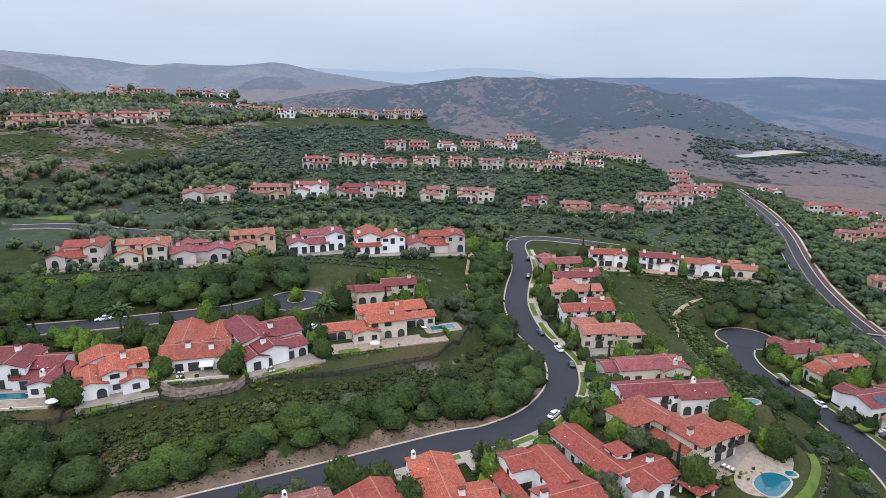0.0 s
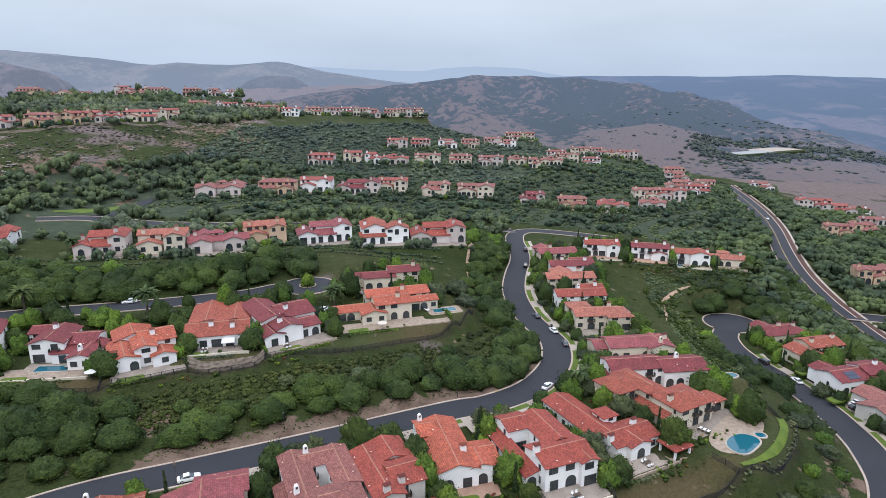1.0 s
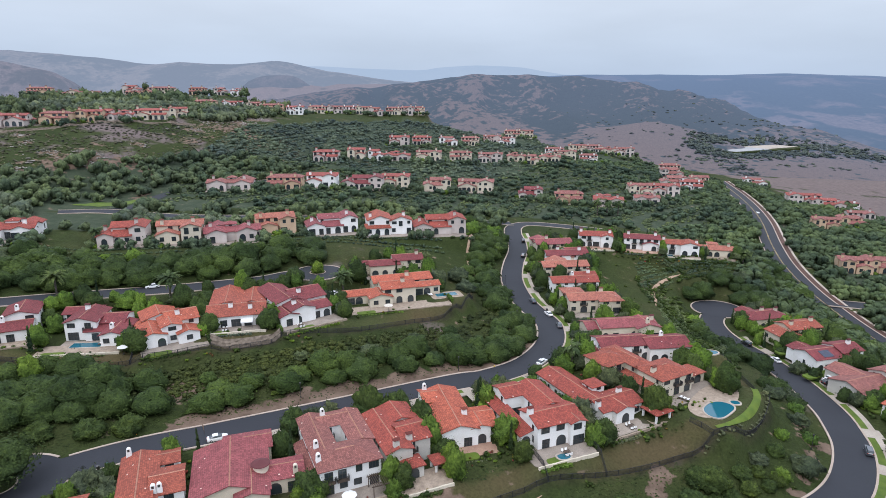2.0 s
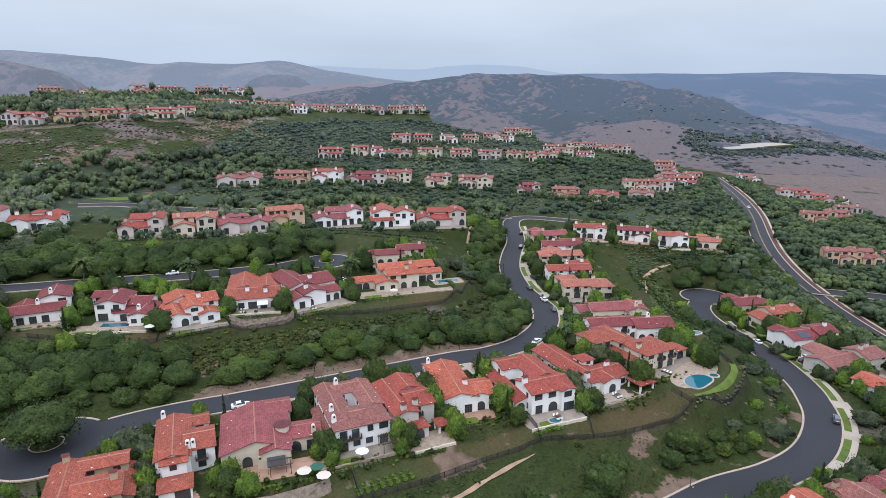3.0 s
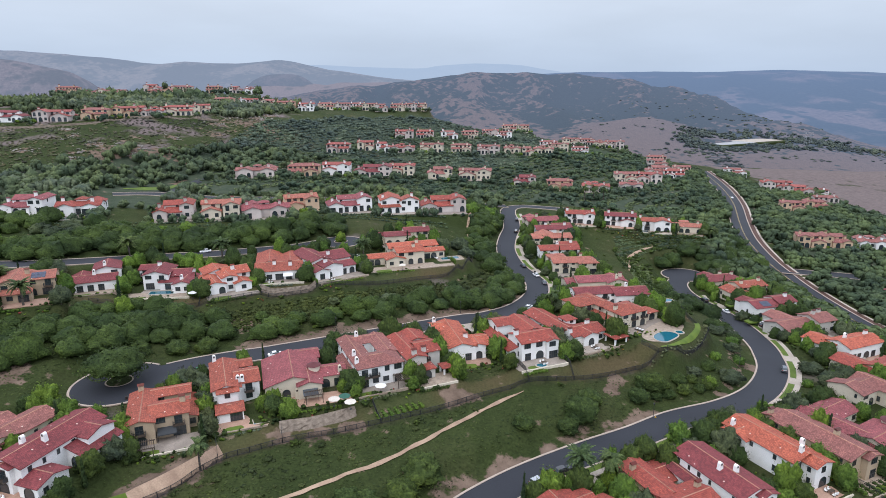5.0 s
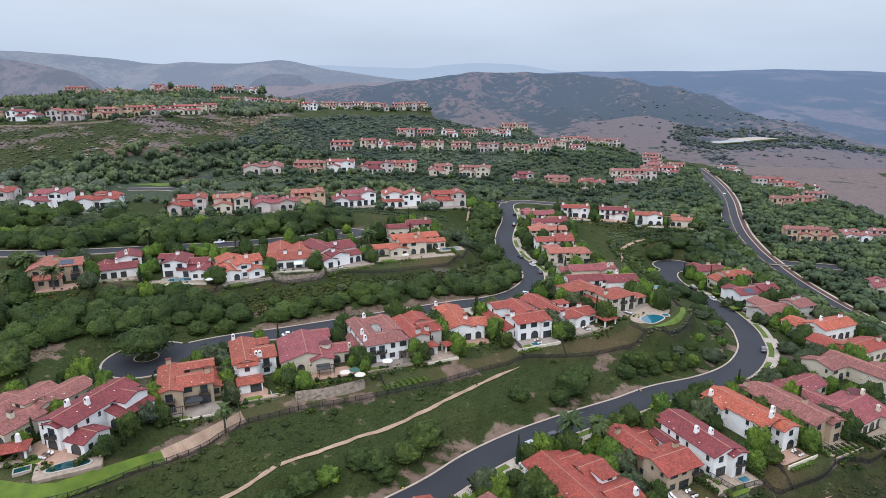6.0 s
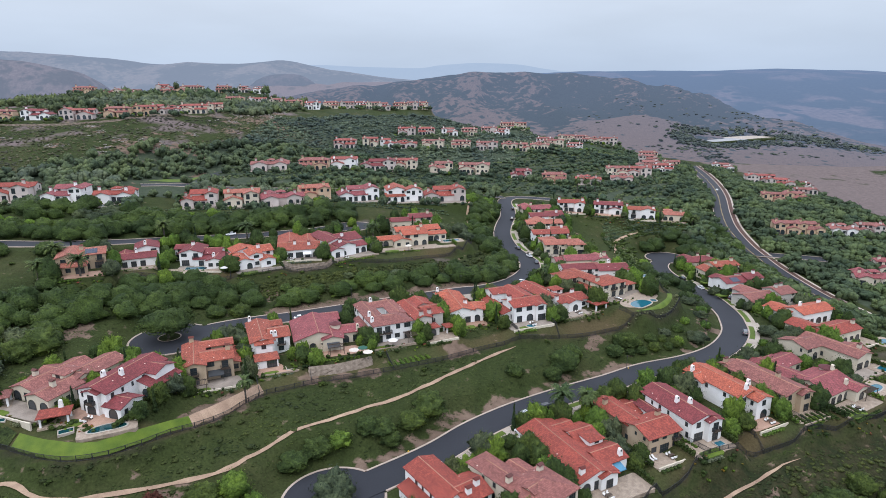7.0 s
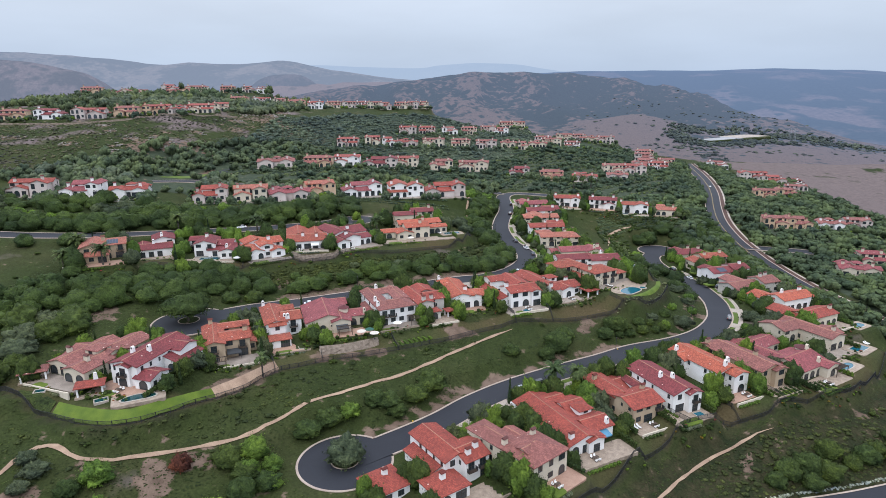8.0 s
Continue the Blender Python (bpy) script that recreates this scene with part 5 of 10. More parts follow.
GROUND, n, l, bsdf = node_mat("hillside")
big, mid, fine = noise_node(n, l, 0.03, 4.0), noise_node(n, l, 0.25, 5.0), noise_node(n, l, 1.6, 6.0)
cover = ramp_node(n, l, big.outputs["Fac"], ((0.3, (0.027, 0.038, 0.012)), (0.5, (0.035, 0.046, 0.015)), (0.7, (0.048, 0.051, 0.021)))).outputs[0]
cover = mix_node(n, l, 1.0, cover, ramp_node(n, l, mid.outputs["Fac"], ((0.3, (0.84, 0.86, 0.84)), (0.7, (1.15, 1.14, 1.10)))).outputs[0], "MULTIPLY")
cover = mix_node(n, l, 1.0, cover, ramp_node(n, l, fine.outputs["Fac"], ((0.3, (0.76, 0.76, 0.76)), (0.7, (1.24, 1.24, 1.2)))).outputs[0], "MULTIPLY")
soil = ramp_node(n, l, mid.outputs["Fac"], ((0.3, (0.085, 0.058, 0.042)), (0.7, (0.19, 0.135, 0.10)))).outputs[0]
# dry grass, its colour lifted and greyed to match the valley's painted haze
straw = ramp_node(n, l, mid.outputs["Fac"], ((0.3, (0.118, 0.092, 0.086)), (0.7, (0.165, 0.130, 0.122)))).outputs[0]
ad, ay = n.new("ShaderNodeAttribute"), n.new("ShaderNodeAttribute")
ad.attribute_name, ay.attribute_name = "dirt", "dry"


def ragged(att, source):
    add = n.new("ShaderNodeMath")
    add.operation = "ADD"
    l.new(att.outputs["Fac"], add.inputs[0])
    sub = n.new("ShaderNodeMath")
    sub.operation = "MULTIPLY_ADD"
    sub.inputs[1].default_value, sub.inputs[2].default_value = 2.6, -1.3
    l.new(source, sub.inputs[0])
    l.new(sub.outputs[0], add.inputs[1])
    return ramp_node(n, l, add.outputs[0], ((0.40, (0, 0, 0)), (0.62, (1, 1, 1)))).outputs[0]


col = mix_node(n, l, ragged(ay, big.outputs["Fac"]), cover, straw)
al = n.new("ShaderNodeAttribute")
al.attribute_name = "wood_shade"
# painted tone for the shaded ground between the crowns
leafy = ramp_node(n, l, mid.outputs["Fac"], ((0.3, (0.038, 0.052, 0.032)), (0.7, (0.060, 0.074, 0.046)))).outputs[0]
col = mix_node(n, l, al.outputs["Fac"], col, leafy)
ah = n.new("ShaderNodeAttribute")
ah.attribute_name = "heath"
brush = ramp_node(n, l, mid.outputs["Fac"], ((0.32, (0.018, 0.024, 0.010)), (0.5, (0.030, 0.031, 0.014)), (0.68, (0.046, 0.040, 0.021)))).outputs[0]
brush = mix_node(n, l, 1.0, brush, ramp_node(n, l, fine.outputs["Fac"], ((0.3, (0.7, 0.7, 0.7)), (0.7, (1.3, 1.3, 1.3)))).outputs[0], "MULTIPLY")
col = mix_node(n, l, ah.outputs["Fac"], col, brush)
ab, ae = n.new("ShaderNodeAttribute"), n.new("ShaderNodeAttribute")
ab.attribute_name, ae.attribute_name = "bank", "edge"
clipped = ramp_node(n, l, big.outputs["Fac"], ((0.35, (0.050, 0.060, 0.022)), (0.5, (0.066, 0.062, 0.026)), (0.65, (0.082, 0.064, 0.032)))).outputs[0]
clipped = mix_node(n, l, 1.0, clipped, ramp_node(n, l, fine.outputs["Fac"], ((0.3, (0.8, 0.8, 0.8)), (0.7, (1.15, 1.15, 1.15)))).outputs[0], "MULTIPLY")
col = mix_node(n, l, ab.outputs["Fac"], col, clipped)
col = mix_node(n, l, ragged(ad, mid.outputs["Fac"]), col, soil)
mulch = ramp_node(n, l, mid.outputs["Fac"], ((0.3, (0.022, 0.018, 0.014)), (0.7, (0.045, 0.036, 0.028)))).outputs[0]
col = mix_node(n, l, ae.outputs["Fac"], col, mulch)
l.new(col, bsdf.inputs["Base Color"])
bsdf.inputs["Roughness"].default_value = 0.95
bsdf.inputs["Specular IOR Level"].default_value = 0.1
lie = n.new("ShaderNodeMath")
lie.operation = "MULTIPLY_ADD"
lie.inputs[1].default_value = 2.2
l.new(mid.outputs["Fac"], lie.inputs[0])
l.new(fine.outputs["Fac"], lie.inputs[2])
bump_node(n, l, lie.outputs[0], 1.0, 0.35, bsdf)
land.materials.append(GROUND)
tagged(new("ground", land), "green hillside with planted slopes, bare soil patches and dry grass", "ground", kind="structure")


# ---------------------------------------------------------------- far hills
def hill(name, material, ridge, width_near, width_far, label, rough=0.12, seed=1, foot=-30, step=26, m=22):
    """A long hill: ridge points (x, y, z), with gullied flanks that fall away before and behind."""
    line = smooth_line(ridge, step)
    verts, faces = [], []
    for i, (x, y, z) in enumerate(line):
        for j in range(m + 1):
            u = -1 + 2 * j / m
            off = u * (width_near if u < 0 else width_far)
            fall = math.exp(-(u * 1.75) ** 2)
            px, py = x + off * 0.15, y + off
            h = foot + (z - foot) * fall
            g = noise.fractal(Vector((px / 210 + seed * 7, py / 330, seed)), 1.0, 2.0, 6)
            g2 = noise.ridged_multi_fractal(Vector((px / 330 + seed * 3, py / 700, seed)), 1.0, 2.0, 4, 1.0, 2.0) - 1.0
            h += (z - foot) * rough * (g + 0.8 * g2) * (0.25 + 0.75 * min(1, abs(u) * 3)) * min(1, fall * 4 + 0.2)
            verts.append((px, py, h))
    n1 = m + 1
    for i in range(len(line) - 1):
        for j in range(m):
            a = i * n1 + j
            faces.append((a, a + n1, a + n1 + 1, a + 1))
    me = mesh_of(name, verts, faces, material, None, True)
    return tagged(new(name, me), label, "hill", kind="structure")


# the valley and the hill behind it: spot heights (x, y, z)
VALLEY = [(-295, 1398, 75), (-188, 1368, 89), (-109, 1338, 98), (-35, 1318, 103), (13, 1298, 114), (73, 1298, 117), (132, 1298, 116), (192, 1298, 115), (274, 1298, 113), (344, 1288, 104), (392, 1278, 97), (441, 1268, 85), (486, 1248, 75), (523, 1218, 73), (555, 1178, 57), (580, 1128, 41), (596, 1068, 30), (612, 1018, 21), (620, 988, 14), (640, 958, 5), (661, 928, -4), (679, 908, -7), (731, 878, -25)]
VALLEY += [(-94, 1128, 57), (-9, 1098, 52), (67, 1178, 71), (158, 1208, 76), (142, 1068, 38), (199, 1178, 60), (187, 1008, 21), (266, 1188, 65), (236, 1038, 30), (301, 1108, 46), (359, 1128, 56), (392, 1068, 48), (467, 1078, 42), (501, 1038, 29), (536, 1008, 19)]
VALLEY += [(214, 908, 16), (256, 928, 29), (296, 938, 37), (330, 948, 39), (374, 958, 28), (248, 828, 5), (290, 808, -1), (342, 808, -1), (295, 1003, 25), (355, 1013, 32)]
VALLEY += [(396, 856, 2), (529, 928, 2), (466, 898, 2), (494, 958, 4), (564, 968, 5), (456, 933, 2), (420, 872, 2), (452, 843, -1), (417, 828, -3), (361, 828, 0), (349, 778, -8), (380, 763, -10), (408, 753, -9)]
VALLEY += [(455, 737, -12), (521, 748, -16), (565, 748, -20), (566, 848, -6), (633, 848, -14), (413, 648, -22), (459, 648, -25), (504, 648, -32), (391, 708, -17), (709, 798, -23), (590, 648, -35), (330, 690, -14), (900, 800, -45), (900, 650, -55), (860, 1000, -30)]
VALLEY += [(0, 800, 0), (-200, 900, 20), (-500, 1000, 30), (120, 780, -8), (150, 900, 2), (-400, 1480, 50), (-600, 1400, 40), (-100, 1560, 20), (150, 1560, 10), (400, 1540, 0), (650, 1400, -30), (750, 1150, -45), (1100, 1200, -60), (-450, 1150, 40)]
VP = np.array(VALLEY, float)


def fit_valley():
    n = len(VP)
    d = np.hypot(VP[:, None, 0] - VP[None, :, 0], VP[:, None, 1] - VP[None, :, 1])
    a = np.zeros((n + 1, n + 1))
    a[:n, :n] = d - np.eye(n) * 2.0
    a[:n, n] = a[n, :n] = 1
    return np.linalg.solve(a, np.r_[VP[:, 2], 0])


VALLEY_FIT = fit_valley()


def gullies(x, y):
    """Spurs (plus) and gullies (minus) running down the hill."""
    return np.array([noise.ridged_multi_fractal(Vector((a / 95 + 0.4 * noise.noise(Vector((a / 60, b / 80, 0))), b / 260, 1.7)), 1.0, 2.0, 5, 1.0, 2.0) - 1.1 for a, b in zip(x, y)])


def valley(x, y):
    """Height of the valley floor and of the hill across it, with gullies down the slopes."""
    x, y = np.atleast_1d(np.asarray(x, float)), np.atleast_1d(np.asarray(y, float))
    d = np.hypot(x[:, None] - VP[:, 0], y[:, None] - VP[:, 1])
    z = d @ VALLEY_FIT[:-1] + VALLEY_FIT[-1]
    wild = smooth(960, 1060, y) * (1 - 0.75 * smooth(1220, 1300, y))
    rough = gullies(x, y)
    soft = np.array([noise.fractal(Vector((a / 60, b / 60, 4.4)), 1.0, 2.0, 4) for a, b in zip(x, y)])
    return z + wild * (15.0 * rough + 4.0 * soft) + (1 - wild) * 0.5 * soft - 14 * (1 - smooth(640, 690, y))


def air_mat(name, dry, scrub, haze, scale, bush):
    """Distant slopes behind air: dry grass and scrub by the shares that the mesh carries, with haze painted in as glow
    by the air share.
    """
    m, n, l, bsdf = node_mat(name)
    at_scrub, at_air = n.new("ShaderNodeAttribute"), n.new("ShaderNodeAttribute")
    at_scrub.attribute_name, at_air.attribute_name = "scrub", "air"
    ragged_by, fine = noise_node(n, l, scale, 7.0), noise_node(n, l, scale * 14, 5.0)
    swing, share = n.new("ShaderNodeMath"), n.new("ShaderNodeMath")
    swing.operation, share.operation = "MULTIPLY_ADD", "ADD"
    swing.inputs[1].default_value, swing.inputs[2].default_value = 2.4, -1.2
    l.new(ragged_by.outputs["Fac"], swing.inputs[0])
    l.new(swing.outputs[0], share.inputs[0])
    l.new(at_scrub.outputs["Fac"], share.inputs[1])
    col = ramp_node(n, l, share.outputs[0], ((0.40, dry), (0.52, tuple(0.5 * (p + q) for p, q in zip(dry, scrub))), (0.66, scrub))).outputs[0]
    dots, coord, which, some, on = n.new("ShaderNodeTexVoronoi"), n.new("ShaderNodeTexCoord"), n.new("ShaderNodeSeparateColor"), n.new("ShaderNodeMath"), n.new("ShaderNodeMath")
    dots.inputs["Scale"].default_value = bush
    l.new(coord.outputs["Object"], dots.inputs["Vector"])
    l.new(dots.outputs["Color"], which.inputs[0])
    some.operation, on.operation = "LESS_THAN", "MULTIPLY"
    l.new(which.outputs[0], some.inputs[0])
    l.new(at_scrub.outputs["Fac"], some.inputs[1])
    spot = ramp_node(n, l, dots.outputs["Distance"], ((0.24, (1, 1, 1)), (0.40, (0, 0, 0)))).outputs[0]
    l.new(spot, on.inputs[0])
    l.new(some.outputs[0], on.inputs[1])
    col = mix_node(n, l, on.outputs[0], col, scrub)
    bump_node(n, l, ragged_by.outputs["Fac"], 1.0, 9.0, bsdf)
    grain = ramp_node(n, l, fine.outputs["Fac"], ((0.28, (0.62, 0.64, 0.66)), (0.72, (1.32, 1.30, 1.28)))).outputs[0]
    col = mix_node(n, l, 1.0, col, grain, "MULTIPLY")
    l.new(col, bsdf.inputs["Base Color"])
    bsdf.inputs["Roughness"].default_value, bsdf.inputs["Specular IOR Level"].default_value = 1.0, 0.0
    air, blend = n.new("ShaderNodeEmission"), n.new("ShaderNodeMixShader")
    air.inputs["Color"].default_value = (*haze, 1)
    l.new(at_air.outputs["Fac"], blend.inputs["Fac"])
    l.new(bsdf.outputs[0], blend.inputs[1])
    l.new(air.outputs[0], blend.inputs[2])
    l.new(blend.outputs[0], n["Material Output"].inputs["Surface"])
    return m


vx, vy = np.arange(-760, 1180, 11.0), np.arange(640, 1600, 9.0)
VX, VY = [q.ravel() for q in np.meshgrid(vx, vy)]
VZ = valley(VX, VY)
vi = np.arange(len(VX)).reshape(len(vy), len(vx))
valley_mesh = mesh_of("backdrop_valley", np.stack([VX, VY, VZ], -1), np.stack([vi[:-1, :-1], vi[:-1, 1:], vi[1:, 1:], vi[1:, :-1]], -1).reshape(-1, 4).tolist(), air_mat("valley_grass_scrub_haze", (0.150, 0.108, 0.088), (0.030, 0.040, 0.032), (0.208, 0.262, 0.384), 0.075, 0.075), None, True)
scrub_share = 0.26 + (0.24 + 0.14 * smooth(120, 220, VX)) * smooth(960, 1040, VY)
# how thickly scrub grows: (x, y, reach across, reach along, share)
for bx, by, rx, ry, share in ((190, 1010, 36, 90, 0.9), (205, 1130, 30, 90, 0.8), (230, 1250, 60, 60, 0.7), (330, 1230, 110, 70, 0.75), (470, 1200, 80, 60, 0.7), (400, 1110, 110, 60, 0.8), (570, 1090, 50, 60, 0.75), (630, 980, 40, 40, 0.6), (-110, 1190, 100, 50, 0.85), (-20, 1120, 70, 40, 0.8), (90, 1280, 60, 40, 0.5), (-280, 1340, 60, 60, 0.7), (300, 1045, 130, 40, 1.0), (440, 1000, 80, 40, 0.85), (540, 1010, 60, 50, 0.6), (460, 960, 60, 26, 0.8), (380, 880, 36, 24, 0.8), (450, 850, 60, 18, 0.8), (580, 900, 60, 28, 0.85), (660, 860, 60, 22, 0.7), (372, 742, 14, 40, 0.8)):
    w = np.exp(-((VX - bx) / rx) ** 2 - ((VY - by) / ry) ** 2)
    scrub_share = scrub_share * (1 - w) + share * w
scrub_share += smooth(960, 1040, VY) * (-0.42 * gullies(VX, VY)).clip(-0.3, 0.45)
for bx, by, rx, ry in ((310, 930, 95, 75), (300, 850, 90, 60), (480, 760, 120, 40), (620, 760, 110, 50)):
    w = np.exp(-(((VX - bx) / rx) ** 2 + ((VY - by) / ry) ** 2) ** 2)
    scrub_share *= 1 - 0.85 * w
valley_mesh.attributes.new("scrub", "FLOAT", "POINT").data.foreach_set("value", scrub_share.astype(np.float32))
# air: share of painted haze glow, rising with distance
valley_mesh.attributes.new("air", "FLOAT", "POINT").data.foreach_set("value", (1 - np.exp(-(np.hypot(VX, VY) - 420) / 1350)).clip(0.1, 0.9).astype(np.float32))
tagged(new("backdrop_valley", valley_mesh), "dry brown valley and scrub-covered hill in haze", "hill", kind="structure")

# each hill carries its own fixed amount of painted haze glow
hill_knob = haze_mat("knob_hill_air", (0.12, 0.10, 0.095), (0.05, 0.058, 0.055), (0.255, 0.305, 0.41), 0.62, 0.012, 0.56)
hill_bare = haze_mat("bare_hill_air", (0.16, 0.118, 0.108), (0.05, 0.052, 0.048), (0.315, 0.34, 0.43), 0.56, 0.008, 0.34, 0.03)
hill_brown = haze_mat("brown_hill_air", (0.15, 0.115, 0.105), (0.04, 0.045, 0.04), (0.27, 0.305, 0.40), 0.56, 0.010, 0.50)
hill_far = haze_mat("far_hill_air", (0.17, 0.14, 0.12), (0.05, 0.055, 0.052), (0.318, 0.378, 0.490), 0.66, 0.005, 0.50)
hill_mesa = air_mat("mesa_slopes_haze", (0.17, 0.125, 0.115), (0.034, 0.046, 0.046), (0.196, 0.270, 0.412), 0.006, 0.02)
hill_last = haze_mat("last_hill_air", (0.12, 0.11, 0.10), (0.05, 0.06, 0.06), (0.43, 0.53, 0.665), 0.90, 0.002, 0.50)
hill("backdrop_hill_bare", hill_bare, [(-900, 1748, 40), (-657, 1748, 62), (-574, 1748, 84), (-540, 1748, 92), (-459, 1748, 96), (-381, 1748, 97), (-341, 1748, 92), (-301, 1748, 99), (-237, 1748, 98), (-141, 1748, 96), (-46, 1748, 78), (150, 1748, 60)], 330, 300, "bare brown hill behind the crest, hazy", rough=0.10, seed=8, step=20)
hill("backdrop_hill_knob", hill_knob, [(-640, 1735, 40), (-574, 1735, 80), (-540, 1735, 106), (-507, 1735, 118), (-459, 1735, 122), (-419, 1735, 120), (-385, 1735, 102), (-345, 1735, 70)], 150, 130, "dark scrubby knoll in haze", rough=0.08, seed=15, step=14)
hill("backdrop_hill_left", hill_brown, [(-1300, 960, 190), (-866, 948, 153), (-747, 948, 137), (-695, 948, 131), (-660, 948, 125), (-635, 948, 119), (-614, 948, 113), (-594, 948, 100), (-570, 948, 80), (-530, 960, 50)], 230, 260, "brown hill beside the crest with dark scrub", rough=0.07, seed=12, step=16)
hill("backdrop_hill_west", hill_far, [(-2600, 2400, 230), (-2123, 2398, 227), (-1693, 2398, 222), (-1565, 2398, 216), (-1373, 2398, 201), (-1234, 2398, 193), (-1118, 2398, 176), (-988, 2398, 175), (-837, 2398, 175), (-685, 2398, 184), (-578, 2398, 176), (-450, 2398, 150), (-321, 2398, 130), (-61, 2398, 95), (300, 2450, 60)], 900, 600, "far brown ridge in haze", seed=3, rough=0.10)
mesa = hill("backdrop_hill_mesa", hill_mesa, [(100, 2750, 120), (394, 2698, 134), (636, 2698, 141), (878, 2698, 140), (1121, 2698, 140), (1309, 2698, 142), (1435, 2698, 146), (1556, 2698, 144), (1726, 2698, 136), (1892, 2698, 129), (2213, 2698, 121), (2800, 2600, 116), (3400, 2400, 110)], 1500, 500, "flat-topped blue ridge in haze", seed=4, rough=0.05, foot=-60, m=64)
mesa_at = np.array([v.co[:] for v in mesa.data.vertices])
mesa_share = np.full(len(mesa_at), 0.66)
for bx, by, rx, ry in ((930, 1690, 55, 110), (1110, 1690, 75, 150), (1180, 1600, 60, 80), (1309, 2560, 9, 50), (1296, 2480, 9, 40)):
    mesa_share -= 0.5 * np.exp(-(((mesa_at[:, 0] - bx) / rx) ** 2 + ((mesa_at[:, 1] - by) / ry) ** 2) ** 2)
mesa.data.attributes.new("scrub", "FLOAT", "POINT").data.foreach_set("value", mesa_share.astype(np.float32))
# painted haze thickens towards the mesa's ridge
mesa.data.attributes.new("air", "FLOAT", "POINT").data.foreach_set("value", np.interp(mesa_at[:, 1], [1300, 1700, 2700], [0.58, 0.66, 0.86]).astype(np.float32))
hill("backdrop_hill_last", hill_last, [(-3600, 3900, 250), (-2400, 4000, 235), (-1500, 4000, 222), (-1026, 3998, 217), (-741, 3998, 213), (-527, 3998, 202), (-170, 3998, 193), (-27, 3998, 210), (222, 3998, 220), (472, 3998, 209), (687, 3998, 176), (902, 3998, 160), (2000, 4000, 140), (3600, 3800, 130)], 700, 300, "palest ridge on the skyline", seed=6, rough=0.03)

# ---------------------------------------------------------------- roads
def ribbon(line, lo, hi, lift, name, material, label, category, kind="structure", thick=0.0, clip=None):
    """A strip along a line from lo to hi metres to its left, lift above it."""
    p = np.asarray(line)
    t = np.gradient(p[:, :2], axis=0)
    t /= np.linalg.norm(t, axis=1)[:, None]
    nrm = np.c_[-t[:, 1], t[:, 0]]
    s = Shape()
    m = len(p)
    rows = []
    for off, dz in ((lo, -thick), (lo, 0), (hi, 0), (hi, -thick)) if thick else ((lo, 0), (hi, 0)):
        rows.append(np.c_[p[:, :2] + nrm * off, p[:, 2] + lift + dz])
    k = len(rows)
    verts = np.stack(rows, 1).reshape(-1, 3)
    faces = []
    for i in range(m - 1):
        for j in range(k - 1):
            faces.append((i * k + j, i * k + j + 1, (i + 1) * k + j + 1, (i + 1) * k + j))
    me = mesh_of(name, verts, [f[::-1] for f in faces], material)
    return tagged(new(name, me), label, category, kind=kind)


def disc(x, y, z, r, name, material, label, category, hole=0.0, n=40, kind="structure"):
    s = Shape()
    ring = [(math.cos(2 * math.pi * k / n), math.sin(2 * math.pi * k / n)) for k in range(n)]
    if hole:
        s.add([(x + c * r, y + q * r, z) for c, q in ring] + [(x + c * hole, y + q * hole, z) for c, q in ring], [(k, (k + 1) % n, n + (k + 1) % n, n + k) for k in range(n)])
    else:
        s.add([(x + c * r, y + q * r, z) for c, q in ring], [tuple(range(n))])
    return tagged(new(name, s.mesh(name, material)), label, category, kind=kind)


for name, (line, hw) in ROADS.items():
    ribbon(line, -hw, hw, 0.02, "road", ASPHALT, "dark smooth asphalt street on the hillside", "road", thick=0.3)
for x, y, z, r in BULBS:
    disc(x, y, z + 0.035, r, "road", ASPHALT, "round asphalt turning end of a street", "road")
    ring = []
    for k in range(73):
        a = 2 * math.pi * k / 72
        q = (x + math.cos(a) * (r + 0.2), y + math.sin(a) * (r + 0.2), z)
        inside_road = any(np.hypot(line[:, 0] - q[0], line[:, 1] - q[1]).min() < hw for line, hw in ROADS.values())
        if not inside_road:
            ring.append(q)
        if (inside_road or k == 72) and len(ring) > 2:
            ribbon(np.array(ring), -0.3, 0.3, 0.13, "kerb", KERB, "pale concrete kerb round the turning end", "kerb", thick=0.3)
        if inside_road:
            ring = []


def trimmed(line, cuts):
    """The stretches of a line that lie outside all turning circles."""
    runs, run = [], []
    for q in line:
        if any(math.hypot(q[0] - x, q[1] - y) < r for x, y, r in cuts):
            if len(run) > 3:
                runs.append(np.array(run))
            run = []
        else:
            run.append(q)
    if len(run) > 3:
        runs.append(np.array(run))
    return runs


CUTS = [(x, y, r - 0.8) for x, y, z, r in BULBS]
for name, (line, hw) in ROADS.items():
    for run in trimmed(line, CUTS):
        for s in (-1, 1):
            a, b = sorted((s * hw, s * (hw + 0.55)))
            ribbon(run, a, b, 0.14, "kerb", KERB, "pale concrete kerb and gutter", "kerb", thick=0.35)

